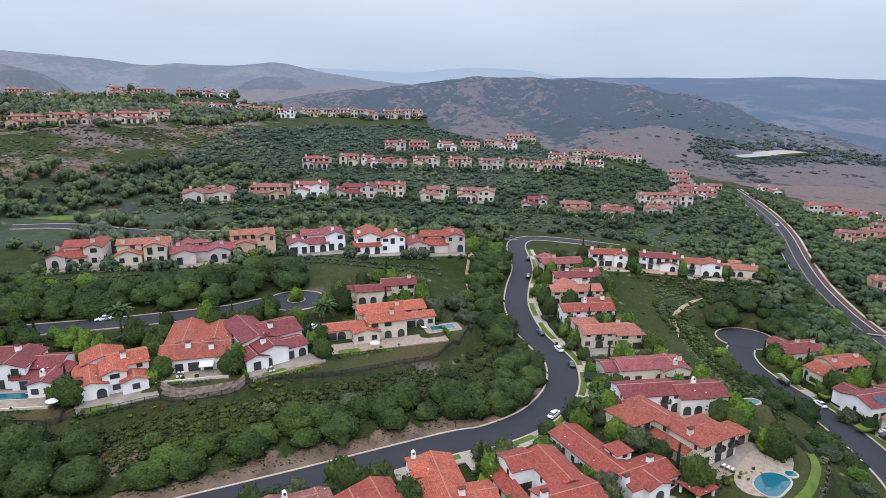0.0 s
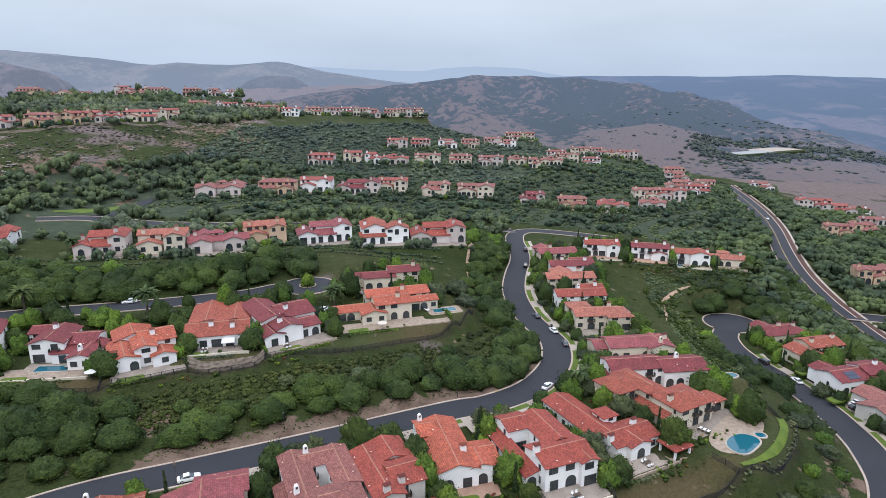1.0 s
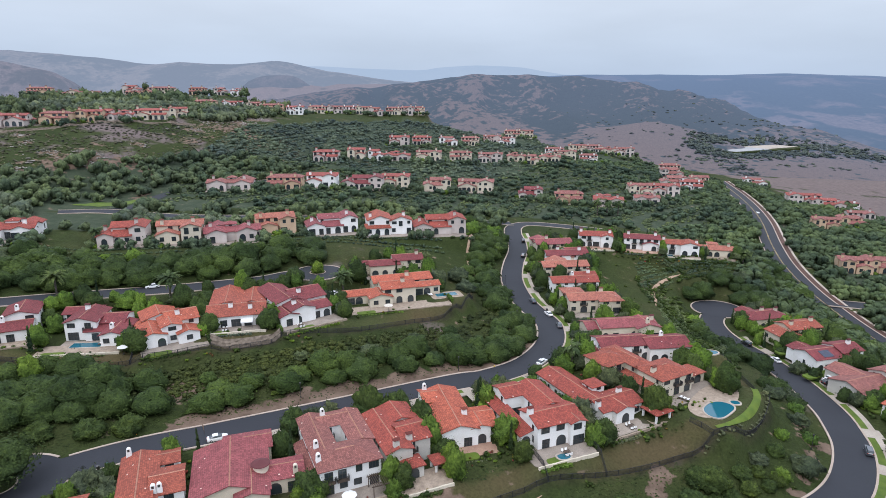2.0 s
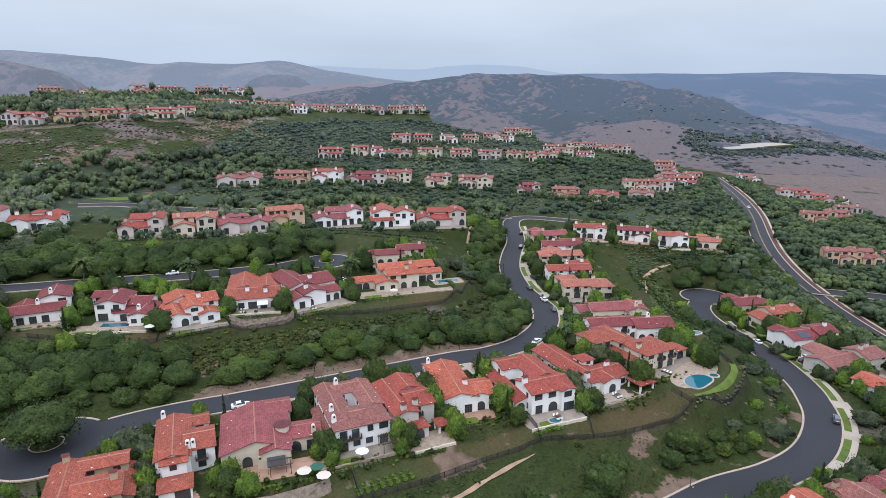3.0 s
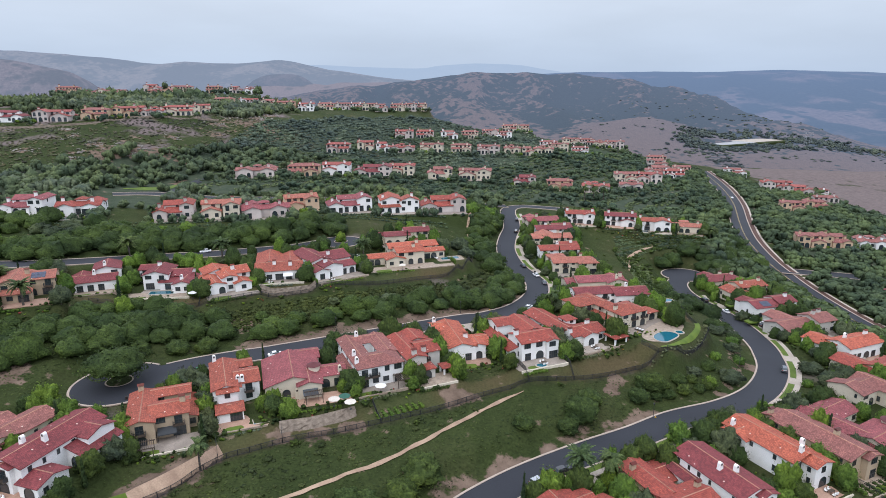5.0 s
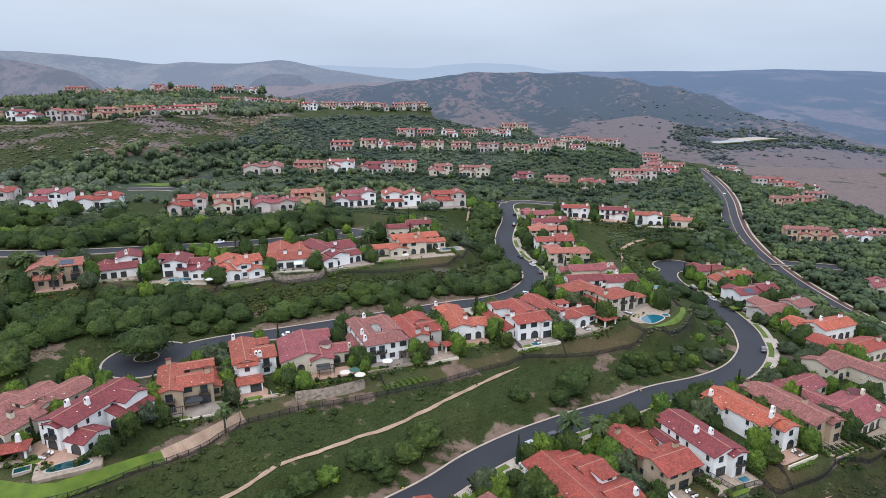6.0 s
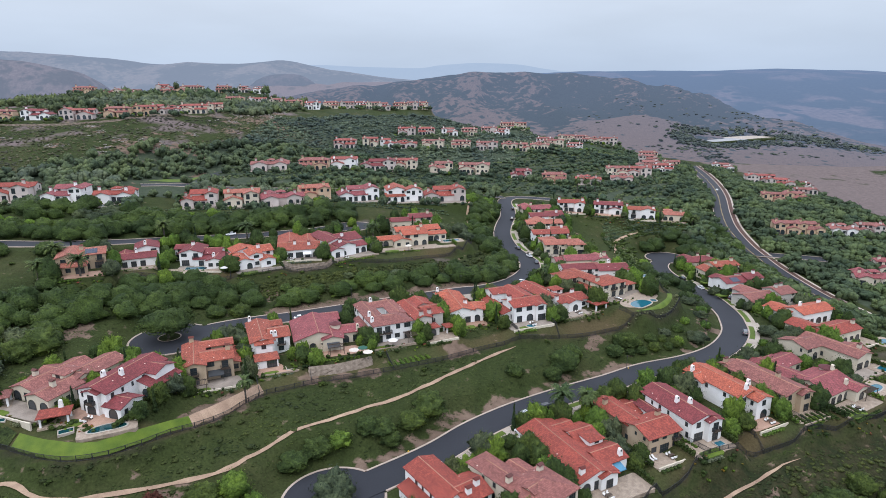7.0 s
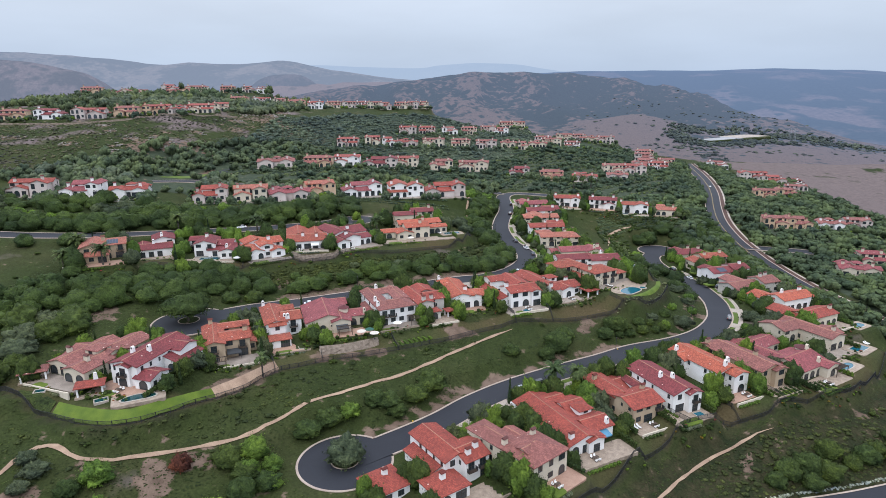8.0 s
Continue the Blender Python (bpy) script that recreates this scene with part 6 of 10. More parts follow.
# ---------------------------------------------------------------- building the houses
NEAR_ROOTS = []
for hx, hy, hz, yaw, wings, roof, wall, chim, st in NEAR:
    NEAR_ROOTS.append(house(hx, hy, hz, yaw, wings, roof, wall, chim, st, 2))
# far roofs take greyer tile colours that stand for haze
HAZED_ROOFS = {"rust": "dusty", "red": "faded", "terracotta": "dusty", "orange": "faded"}
for k, (hx, hy, hz, yaw, w, kind, roof, wall) in enumerate(ROWS_UP + ROWS_FAR):
    d, w = (19, w * 1.0) if k < len(ROWS_UP) else (16, w * 0.95)
    # many white walls here get the stucco dulled for haze and porch shade
    roof, wall = (roof, "dulled" if wall == "white" and k in (0, 3, 5, 9) else wall) if k < 10 else (HAZED_ROOFS.get(roof, roof), "dulled" if wall == "white" and k % 3 else wall)
    wings = plan(kind, w, d, flip=k % 2 == 1)
    a = math.radians(yaw)
    root = house(hx - math.cos(a) * w / 2, hy - math.sin(a) * w / 2, hz, yaw, wings, roof, wall, [(w * 0.12, d * 0.4, "plain"), (w * 0.8, d * 0.3, "plain")], 1 if kind == "low" else 2, 1, seed=k)
    root.scale.z = 1.24


def turret(root, x, y, z, r, wall, roof):
    """A low round turret under a conical tile roof."""
    tower = part("turret", Shape().tube(0, 0, -2.0, 1.3, r, r, 20).mesh("turret", WALLS[wall]), root, Matrix.Translation((x, y, z)))
    part("turret_roof", Shape().tube(0, 0, 1.25, 1.35, r * 1.25, r * 1.22, 20).tube(0, 0, 1.35, 2.1, r * 1.22, 0.15, 20).mesh("turret_roof", ROOFS[roof]), tower, Matrix.Identity(4))


turret(NEAR_ROOTS[8], 13.5, 11.0, 4.2, 1.9, "cream", "pink")
turret(NEAR_ROOTS[20], 13.6, 8.2, 4.6, 1.6, "cream", "pink")

# ---------------------------------------------------------------- trees and shrubs
def leaf_cloud(rnd, lobes, count, size, core=0.9, rings=4, segs=7):
    """Leaf sprays over a set of lobes (x, y, z, rx, rz), with a ragged inner mass. Returns verts, faces."""
    verts, faces = [], []
    vol = [r * r for *_, r, _ in lobes]
    for (x, y, z, rx, rz) in lobes:
        k = len(verts)
        for i in range(rings + 1):
            a = math.pi * i / rings
            for j in range(segs):
                b = 2 * math.pi * (j + 0.5 * (i % 2)) / segs
                q = core * rnd.uniform(0.74, 1.14)
                verts.append((x + rx * q * math.sin(a) * math.cos(b), y + rx * q * math.sin(a) * math.sin(b), z + rz * q * math.cos(a)))
        for i in range(rings):
            for j in range(segs):
                faces.append((k + i * segs + j, k + i * segs + (j + 1) % segs, k + (i + 1) * segs + (j + 1) % segs, k + (i + 1) * segs + j)[::-1])
    for _ in range(count):
        x, y, z, rx, rz = rnd.choices(lobes, vol)[0]
        n = Vector((rnd.gauss(0, 1), rnd.gauss(0, 1), rnd.gauss(0.35, 1))).normalized()
        r = rnd.uniform(0.82, 1.2)
        p = Vector((x + n.x * rx * r, y + n.y * rx * r, z + n.z * rz * r))
        face = (n + Vector((rnd.gauss(0, 0.75), rnd.gauss(0, 0.75), rnd.gauss(0.3, 0.6)))).normalized()
        u = face.orthogonal().normalized()
        u.rotate(Matrix.Rotation(rnd.uniform(0, 6.28), 3, face))
        v = face.cross(u)
        s = size * rnd.uniform(0.6, 1.3)
        k = len(verts)
        verts += [tuple(p - u * s * 0.5), tuple(p - v * s * 0.33 + face * s * 0.12), tuple(p + u * s * 0.5), tuple(p + v * s * 0.33 + face * s * 0.12)]
        faces.append((k, k + 1, k + 2, k + 3))
    return verts, faces


def dome_crown(rnd, wide, tall, low, lump, leaves, size, rings=10, segs=16, core=0.90):
    """A full rounded crown: an uneven dome, with leaf sprays all over it."""
    o = Vector((rnd.uniform(-50, 50), rnd.uniform(-50, 50), rnd.uniform(-50, 50)))

    def reach(d):
        return 1 + lump * noise.noise(o + d * 1.7) + lump * 1.1 * noise.noise(o + d * 3.6) + lump * 0.75 * noise.noise(o + d * 7.5)

    def at(d, r):
        q = reach(d) * r
        return (d.x * wide * q, d.y * wide * q, low + d.z * q * (tall if d.z > 0 else tall * 0.55))

    verts, faces = [], []
    for i in range(rings + 1):
        a = math.pi * i / rings
        for j in range(segs):
            b = 2 * math.pi * (j + 0.5 * (i % 2)) / segs
            verts.append(at(Vector((math.sin(a) * math.cos(b), math.sin(a) * math.sin(b), math.cos(a))), core))
    for i in range(rings):
        for j in range(segs):
            faces.append((i * segs + j, (i + 1) * segs + j, (i + 1) * segs + (j + 1) % segs, i * segs + (j + 1) % segs))
    for _ in range(leaves):
        d = Vector((rnd.gauss(0, 1), rnd.gauss(0, 1), rnd.gauss(0.25, 1))).normalized()
        p = Vector(at(d, rnd.uniform(0.88, 1.16)))
        face = (d + Vector((rnd.gauss(0, 0.6), rnd.gauss(0, 0.6), rnd.gauss(0.35, 0.5)))).normalized()
        u = face.orthogonal().normalized()
        u.rotate(Matrix.Rotation(rnd.uniform(0, 6.28), 3, face))
        v, s, k = face.cross(u), size * rnd.uniform(0.6, 1.3), len(verts)
        verts += [tuple(p - u * s * 0.5), tuple(p - v * s * 0.36 + face * s * 0.1), tuple(p + u * s * 0.5), tuple(p + v * s * 0.36 + face * s * 0.1)]
        faces.append((k, k + 1, k + 2, k + 3))
    return verts, faces


def limb_mesh(rnd, height, radius, spread, limbs=4):
    """A tapered trunk that parts into limbs."""
    s = Shape()

    def stick(a, b, r0, r1, n=6):
        d = (b - a).normalized()
        u = d.orthogonal().normalized()
        v = d.cross(u)
        ring = [(math.cos(2 * math.pi * k / n), math.sin(2 * math.pi * k / n)) for k in range(n)]
        s.add([tuple(a + (u * c + v * q) * r0) for c, q in ring] + [tuple(b + (u * c + v * q) * r1) for c, q in ring], [(k, (k + 1) % n, n + (k + 1) % n, n + k) for k in range(n)])

    fork = Vector((rnd.uniform(-0.1, 0.1), rnd.uniform(-0.1, 0.1), height * 0.42))
    stick(Vector((0, 0, -0.4)), fork, radius, radius * 0.75)
    for k in range(limbs):
        a = 2 * math.pi * k / limbs + rnd.uniform(-0.4, 0.4)
        stick(fork, Vector((math.cos(a) * spread, math.sin(a) * spread, height * rnd.uniform(0.65, 0.85))), radius * 0.6, radius * 0.2, 5)
    return s.mesh("trunk", BARK)


def tree_meshes(kind, seed, fine):
    """Trunk and crown of a tree some five metres wide; fine ones carry more and smaller leaves."""
    rnd = random.Random(seed)
    lobes = []
    if kind == "cypress":
        for k in range(5):
            lobes.append((rnd.uniform(-0.1, 0.1), rnd.uniform(-0.1, 0.1), 1.0 + k * 1.15, 0.75 - 0.11 * k, 0.95))
        v, f = leaf_cloud(rnd, lobes, 170, 0.30)
        trunk, leaf = limb_mesh(rnd, 2.0, 0.12, 0.1, 2), "cypress"
    elif kind == "wide":
        v, f = dome_crown(rnd, 6.0, 2.7, 4.6, 0.26, 2600, 0.42, 11, 22)
        trunk, leaf = limb_mesh(rnd, 6.0, 0.4, 2.6, 7), "oak"
    else:
        wide, tall, low, lump = {"oak": (3.1, 3.1, 1.7, 0.30), "bright": (2.5, 3.0, 1.8, 0.36), "olive": (2.8, 2.4, 2.0, 0.42), "plum": (2.6, 2.5, 1.4, 0.36)}[kind]
        wide, tall = wide * rnd.uniform(0.9, 1.12), tall * rnd.uniform(0.9, 1.15)
        if fine:
            v, f = dome_crown(rnd, wide, tall, low, lump, 760, 0.32, 14, 24, 0.95)
        else:
            v, f = dome_crown(rnd, wide, tall, low, lump, 170, 0.50, 10, 16, 0.96)
        trunk, leaf = limb_mesh(rnd, 3.4, 0.22, 1.2, 4), kind
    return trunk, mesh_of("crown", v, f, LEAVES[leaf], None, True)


PLAIN = {}


def make_tree(kind, seed):
    """One tree: a trunk that carries its crown."""
    words = {"oak": "dense dark green round-headed tree", "bright": "bright green leafy garden tree", "olive": "grey-green olive tree with a loose crown", "cypress": "slim dark green cypress", "wide": "broad umbrella-shaped shade tree", "plum": "dark red-leaved plum tree"}[kind]
    trunk, crown = tree_meshes(kind, seed, True)
    root = tagged(new("tree", trunk), words, "tree", "trees on the hillside")
    part("crown", crown, root)
    PLAIN[root] = tree_meshes(kind, seed, False)
    return root


def make_palm(seed, height, fronds, droop, name_words):
    rnd = random.Random(seed)
    s = Shape()
    for k in range(8):
        s.tube(0, 0, -0.3 + (height + 0.3) * k / 8, -0.3 + (height + 0.3) * (k + 1) / 8, 0.26 - 0.008 * k, 0.22 - 0.008 * k, 8)
    verts, faces = [], []
    for k in range(fronds):
        a, up = 2.399 * k, rnd.uniform(-0.25, 1.25)
        length, d = rnd.uniform(2.6, 3.5), Vector((math.cos(2.399 * k), math.sin(2.399 * k), 0))
        side, p, e = Vector((-d.y, d.x, 0)), Vector((0, 0, height)), up
        m = 7
        for j in range(m):
            q = p + (d * math.cos(e) + Vector((0, 0, math.sin(e)))) * (length / m)
            e -= droop / m
            w = 0.42 * math.sin(math.pi * (0.25 + 0.72 * j / m))
            w2 = 0.42 * math.sin(math.pi * (0.25 + 0.72 * (j + 1) / m))
            for sg in (-1, 1):
                i = len(verts)
                drop = Vector((0, 0, -0.25))
                verts += [tuple(p), tuple(q), tuple(q + side * sg * w2 + drop * w2), tuple(p + (q - p) * 0.35 + side * sg * w + drop * w)]
                faces.append((i, i + 1, i + 2, i + 3) if sg > 0 else (i + 3, i + 2, i + 1, i))
            p = q
    root = tagged(new("palm_tree", s.mesh("trunk", BARK, True)), name_words, "palm", "palms among the houses")
    part("crown", mesh_of("crown", verts, faces, LEAVES["palm"]), root)
    return root


TREES = {k: [make_tree(k, 11 * i + len(k)) for i in range(m)] for k, m in (("oak", 5), ("bright", 3), ("olive", 3), ("cypress", 3), ("wide", 1), ("plum", 1))}
PALMS = [make_palm(3, 4.5, 46, 1.5, "feathery date palm with a stout trunk"), make_palm(8, 6.0, 34, 2.0, "slim queen palm with drooping fronds")]
USED = set()
PLANTED = []


def plant(proto, x, y, z, turn, sx, sz):
    """Sets a tree: the first of a kind is moved there, later ones are copies."""
    m = pose(x, y, z, 0, 0, turn) @ Matrix.Diagonal((sx, sx, sz, 1))
    if proto not in USED:
        USED.add(proto)
        proto.matrix_world = m
        return proto
    ob = copy_thing(proto, m)
    ob.matrix_basis = m
    return ob


PAD_ARR = np.array(PADS)
LINES = {"trail_low": smooth_line([(-108, -8, 0), (-105.6, 2.2, 0), (-103.9, 8.5, 0), (-100.4, 11.7, 0), (-96.7, 11.0, 0), (-91.7, 9.1, 0), (-84.2, 9.9, 0), (-77.5, 12.9, 0), (-69.2, 16.3, 0), (-58.3, 21.7, 0), (-52.4, 27, 0), (-48.5, 31, 0), (-41.6, 38.8, 0), (-35, 43.5, 0), (-26, 50, 0), (-16, 56.5, 0), (-4, 67, 0), (8, 77.3, 0), (20, 86.6, 0)]),
         "trail_east": smooth_line([(40, 3, 0), (50.1, 13.4, 0), (56.5, 19.9, 0), (62.8, 24.7, 0), (69.1, 28.5, 0), (76.7, 32.4, 0), (85.3, 37.3, 0), (91, 39.5, 0)]),
         "trail_north": smooth_line([(18, 202.5, 0), (15, 211, 0), (9.8, 235, 0), (9.3, 245, 0), (12.4, 264, 0), (16.5, 289, 0)]),
         "trail_hook": smooth_line([(88, 216, 0), (90.7, 224.5, 0), (93.3, 236, 0), (103, 248, 0), (112.5, 255, 0)])}


CLEARINGS = [(-180, 240, 10), (-165, 240, 11), (-172, 228, 10), (-158, 250, 9), (-186, 252, 8), (-170, 292, 8), (-160, 300, 7), (-152, 236, 8), (-181, 265, 7), (-172, 270, 8), (-163, 280, 8), (-158, 290, 6), (-168, 258, 8)] + [(px, py, 3.6) for px, py in ((-107, 21), (-102, 19.3), (-98, 18), (-93, 18), (-88.5, 18.6), (-83.5, 21.5), (-79, 24.5), (-75, 28.5), (-71, 32))] + [(77, 113, 7), (70, 110, 7), (84, 122, 4)]


def clear(x, y, road=2.6, lot=0.5, trail=1.5):
    """True where nothing built stands."""
    x, y = np.atleast_1d(np.asarray(x, float)), np.atleast_1d(np.asarray(y, float))
    ok = np.ones(len(x), bool)
    for k in range(0, len(x), 10000):
        s = slice(k, k + 10000)
        d = np.hypot(x[s, None] - ROAD_PTS[:, 0], y[s, None] - ROAD_PTS[:, 1]) - ROAD_PTS[:, 3]
        ok[s] &= d.min(1) > road
        c, q = np.cos(PAD_ARR[:, 3]), np.sin(PAD_ARR[:, 3])
        dx, dy = x[s, None] - PAD_ARR[:, 0], y[s, None] - PAD_ARR[:, 1]
        u, v = np.abs(c * dx + q * dy) - PAD_ARR[:, 4], np.abs(-q * dx + c * dy) - PAD_ARR[:, 5]
        ok[s] &= (np.maximum(u, v) > lot).all(1)
        for line in LINES.values():
            ok[s] &= np.hypot(x[s, None] - line[:, 0], y[s, None] - line[:, 1]).min(1) > trail
    for line in BANK_LINES:
        for k in range(0, len(x), 10000):
            s = slice(k, k + 10000)
            ok[s] &= np.hypot(x[s, None] - line[:, 0], y[s, None] - line[:, 1]).min(1) > 3.4
    for cx, cy, r in CLEARINGS:
        ok &= np.hypot(x - cx, y - cy) > r
    return ok


def inside(x, y, poly):
    x, y = np.asarray(x), np.asarray(y)
    hit = np.zeros(len(x), bool)
    for (x0, y0), (x1, y1) in zip(poly, poly[1:] + poly[:1]):
        cross = (y0 > y) != (y1 > y)
        hit ^= cross & (x < (x1 - x0) * (y - y0) / (y1 - y0 + 1e-9) + x0)
    return hit


def band(line, lo, hi, first=0, last=None):
    """The area from lo to hi metres to the left of a line, as a polygon."""
    p = np.asarray(line)[first:last, :2]
    t = np.gradient(p, axis=0)
    t /= np.linalg.norm(t, axis=1)[:, None]
    nrm = np.c_[-t[:, 1], t[:, 0]]
    return [tuple(q) for q in p + nrm * lo] + [tuple(q) for q in (p + nrm * hi)[::-1]]


def darts(poly, gap, rnd, patch=0.0, road=2.6, lot=0.5):
    """Places at least gap apart inside a polygon, clear of all that is built; patch thins them in drifts."""
    px, py = np.array([q[0] for q in poly]), np.array([q[1] for q in poly])
    n = int((px.max() - px.min()) * (py.max() - py.min()) / gap ** 2 * 5) + 10
    n = min(n, 40000)
    x, y = rnd.uniform(px.min(), px.max(), n), rnd.uniform(py.min(), py.max(), n)
    keep = inside(x, y, poly)
    x, y = x[keep], y[keep]
    keep = clear(x, y, road, lot)
    x, y = x[keep], y[keep]
    cells, out = {}, []
    for a, b in zip(x, y):
        if patch and noise.noise(Vector((a / 17, b / 17, 3.3))) < patch - 0.5:
            continue
        i, j = int(a // gap), int(b // gap)
        if all(math.hypot(a - c, b - d) >= gap for u in (-1, 0, 1) for w in (-1, 0, 1) for c, d in cells.get((i + u, j + w), ())):
            cells.setdefault((i, j), []).append((a, b))
            out.append((a, b))
    return out


RNG = np.random.default_rng(4)
PYR = random.Random(21)
up_line, low_line, av_line, west_line = ROADS["upper_street"][0], ROADS["lower_street"][0], ROADS["avenue"][0], ROADS["west_lane"][0]
n_up = int(np.argmin(np.hypot(up_line[:, 0] - 34.5, up_line[:, 1] - 300)))
n_low = int(np.argmin(np.hypot(low_line[:, 0] - 70, low_line[:, 1] - 78)))
GROVES = [
    # area, gap, patchiness, kinds, size from, to
    (band(up_line, 12.5, 21, 0, n_up), 4.4, 0.0, ("oak",), 0.85, 1.15),
    (band(up_line, 23, 29, 0, n_up // 2), 9.0, 0.6, ("oak", "oak", "olive"), 0.5, 0.8),
    (band(west_line, -22, -7.0), 4.2, 0.0, ("oak",), 1.1, 1.4),
    (band(west_line, -30, -22, 3), 5.0, 0.25, ("oak", "oak", "bright"), 0.8, 1.15),
    ([(-135, 60), (-106, 92), (-84, 116), (-100, 126), (-140, 108), (-165, 80), (-150, 62)], 5.2, 0.12, ("oak", "oak", "oak", "oak"), 0.9, 1.3),
    ([(-165, 15), (-128, 28), (-122, 66), (-150, 72), (-180, 50)], 5.0, 0.08, ("oak", "oak", "oak", "olive"), 0.85, 1.25),
    (band(low_line, 8.5, 16, 4, n_low), 5.0, 0.58, ("oak",), 0.7, 1.0),
    ([(48, 84), (62, 90), (74, 95), (62, 97), (50, 92)], 4.6, 0.4, ("oak",), 0.7, 0.95),
    ([(-62, -12), (-40, 3), (-42, 20), (-55, 14), (-60, 4), (-64, -4)], 4.8, 0.08, ("oak", "oak", "bright"), 0.8, 1.1),
    ([(-86, -14), (-76, -10), (-76, 2), (-84, 5), (-92, 0), (-96, -14)], 4.8, 0.2, ("oak", "bright", "oak"), 0.7, 1.0),
    ([(-120, -12), (-100, 4), (-118, 14), (-150, 8)], 6.5, 0.4, ("oak", "olive"), 0.8, 1.2),
    ([(118, 27), (128, 27), (140, 36), (130, 40), (120, 36)], 5.4, 0.30, ("oak",), 1.0, 1.35),
    ([(112, 245), (140, 248), (172, 252), (186, 300), (172, 292), (160, 268), (126, 257)], 5.0, 0.05, ("oak", "oak", "olive"), 0.9, 1.3),
    ([(128, 238), (182, 225), (180, 262), (140, 252)], 5.2, 0.05, ("oak", "oak"), 1.0, 1.3),
    ([(97, 142), (110, 148), (113, 190), (107, 222), (98, 205), (96, 165)], 4.6, 0.12, ("oak", "oak", "bright"), 0.85, 1.15),
    ([(150, 180), (172, 180), (178, 228), (158, 232)], 5.2, 0.1, ("oak",), 0.9, 1.3),
    ([(-20, 285), (10, 268), (28, 262), (30, 300), (22, 318), (-5, 305)], 5.2, 0.1, ("oak", "bright"), 0.9, 1.2),
    ([(-250, 165), (-160, 175), (-140, 195), (-180, 196), (-250, 190)], 6.0, 0.25, ("oak", "olive", "oak"), 0.9, 1.3),
]
GROVES += [
    ([(-47, 26), (-43, 32), (-34, 38), (-25, 43), (-16, 48), (-7, 55), (-5, 52), (-14, 44), (-25, 37), (-34, 35), (-41, 26)], 4.6, 0.12, ("oak", "oak", "bright"), 0.75, 1.05),
    ([(-60, 15), (-54, 18), (-47, 22), (-42, 16), (-46, 8), (-57, 10)], 4.4, 0.05, ("oak", "oak", "bright"), 0.7, 1.0),
    ([(-108, 7), (-102, 7), (-96, 2), (-98, -2), (-102, -3)], 3.6, 0.1, ("oak", "olive", "bright"), 0.45, 0.7),
    ([(-106, 92), (-88, 97), (-72, 104), (-80, 122), (-102, 118), (-122, 108)], 5.0, 0.12, ("oak", "oak", "oak", "oak"), 0.9, 1.15),
    (band(west_line, 6.5, 12, 4), 5.6, 0.2, ("oak", "olive", "bright", "oak"), 0.75, 1.05),
    (band(up_line, -13, -8.8, 0, n_up), 6.5, 0.30, ("bright", "oak", "olive"), 0.5, 0.8),
    (band(low_line, -14, -9.8, 6, n_low + 30), 6.5, 0.30, ("bright", "oak", "olive"), 0.5, 0.8),
    (band(low_line, 7, 17, n_low + 6, n_low + 34), 4.6, 0.25, ("oak", "oak", "bright", "olive"), 0.55, 0.85),
    (band(up_line, 7.5, 11.5, n_up // 3, n_up), 4.4, 0.0, ("oak",), 0.85, 1.1),
]
GROVE = []
for poly, gap, patch, kinds, s0, s1 in GROVES:
    spots = darts(poly, gap * 1.2, RNG, patch * 0.8, 4.2, 1.5)
    zs = ground(np.array([a for a, _ in spots]), np.array([b for _, b in spots])) if spots else []
    for (a, b), z in zip(spots, zs):
        s = PYR.uniform(s0 * 0.75, s1) * 1.52
        GROVE.append((PYR.choice(TREES[PYR.choice(kinds)]), a, b, z - 0.5 * s, PYR.uniform(0, 360), s, s * PYR.uniform(0.60, 0.82)))
        PLANTED.append((a, b))

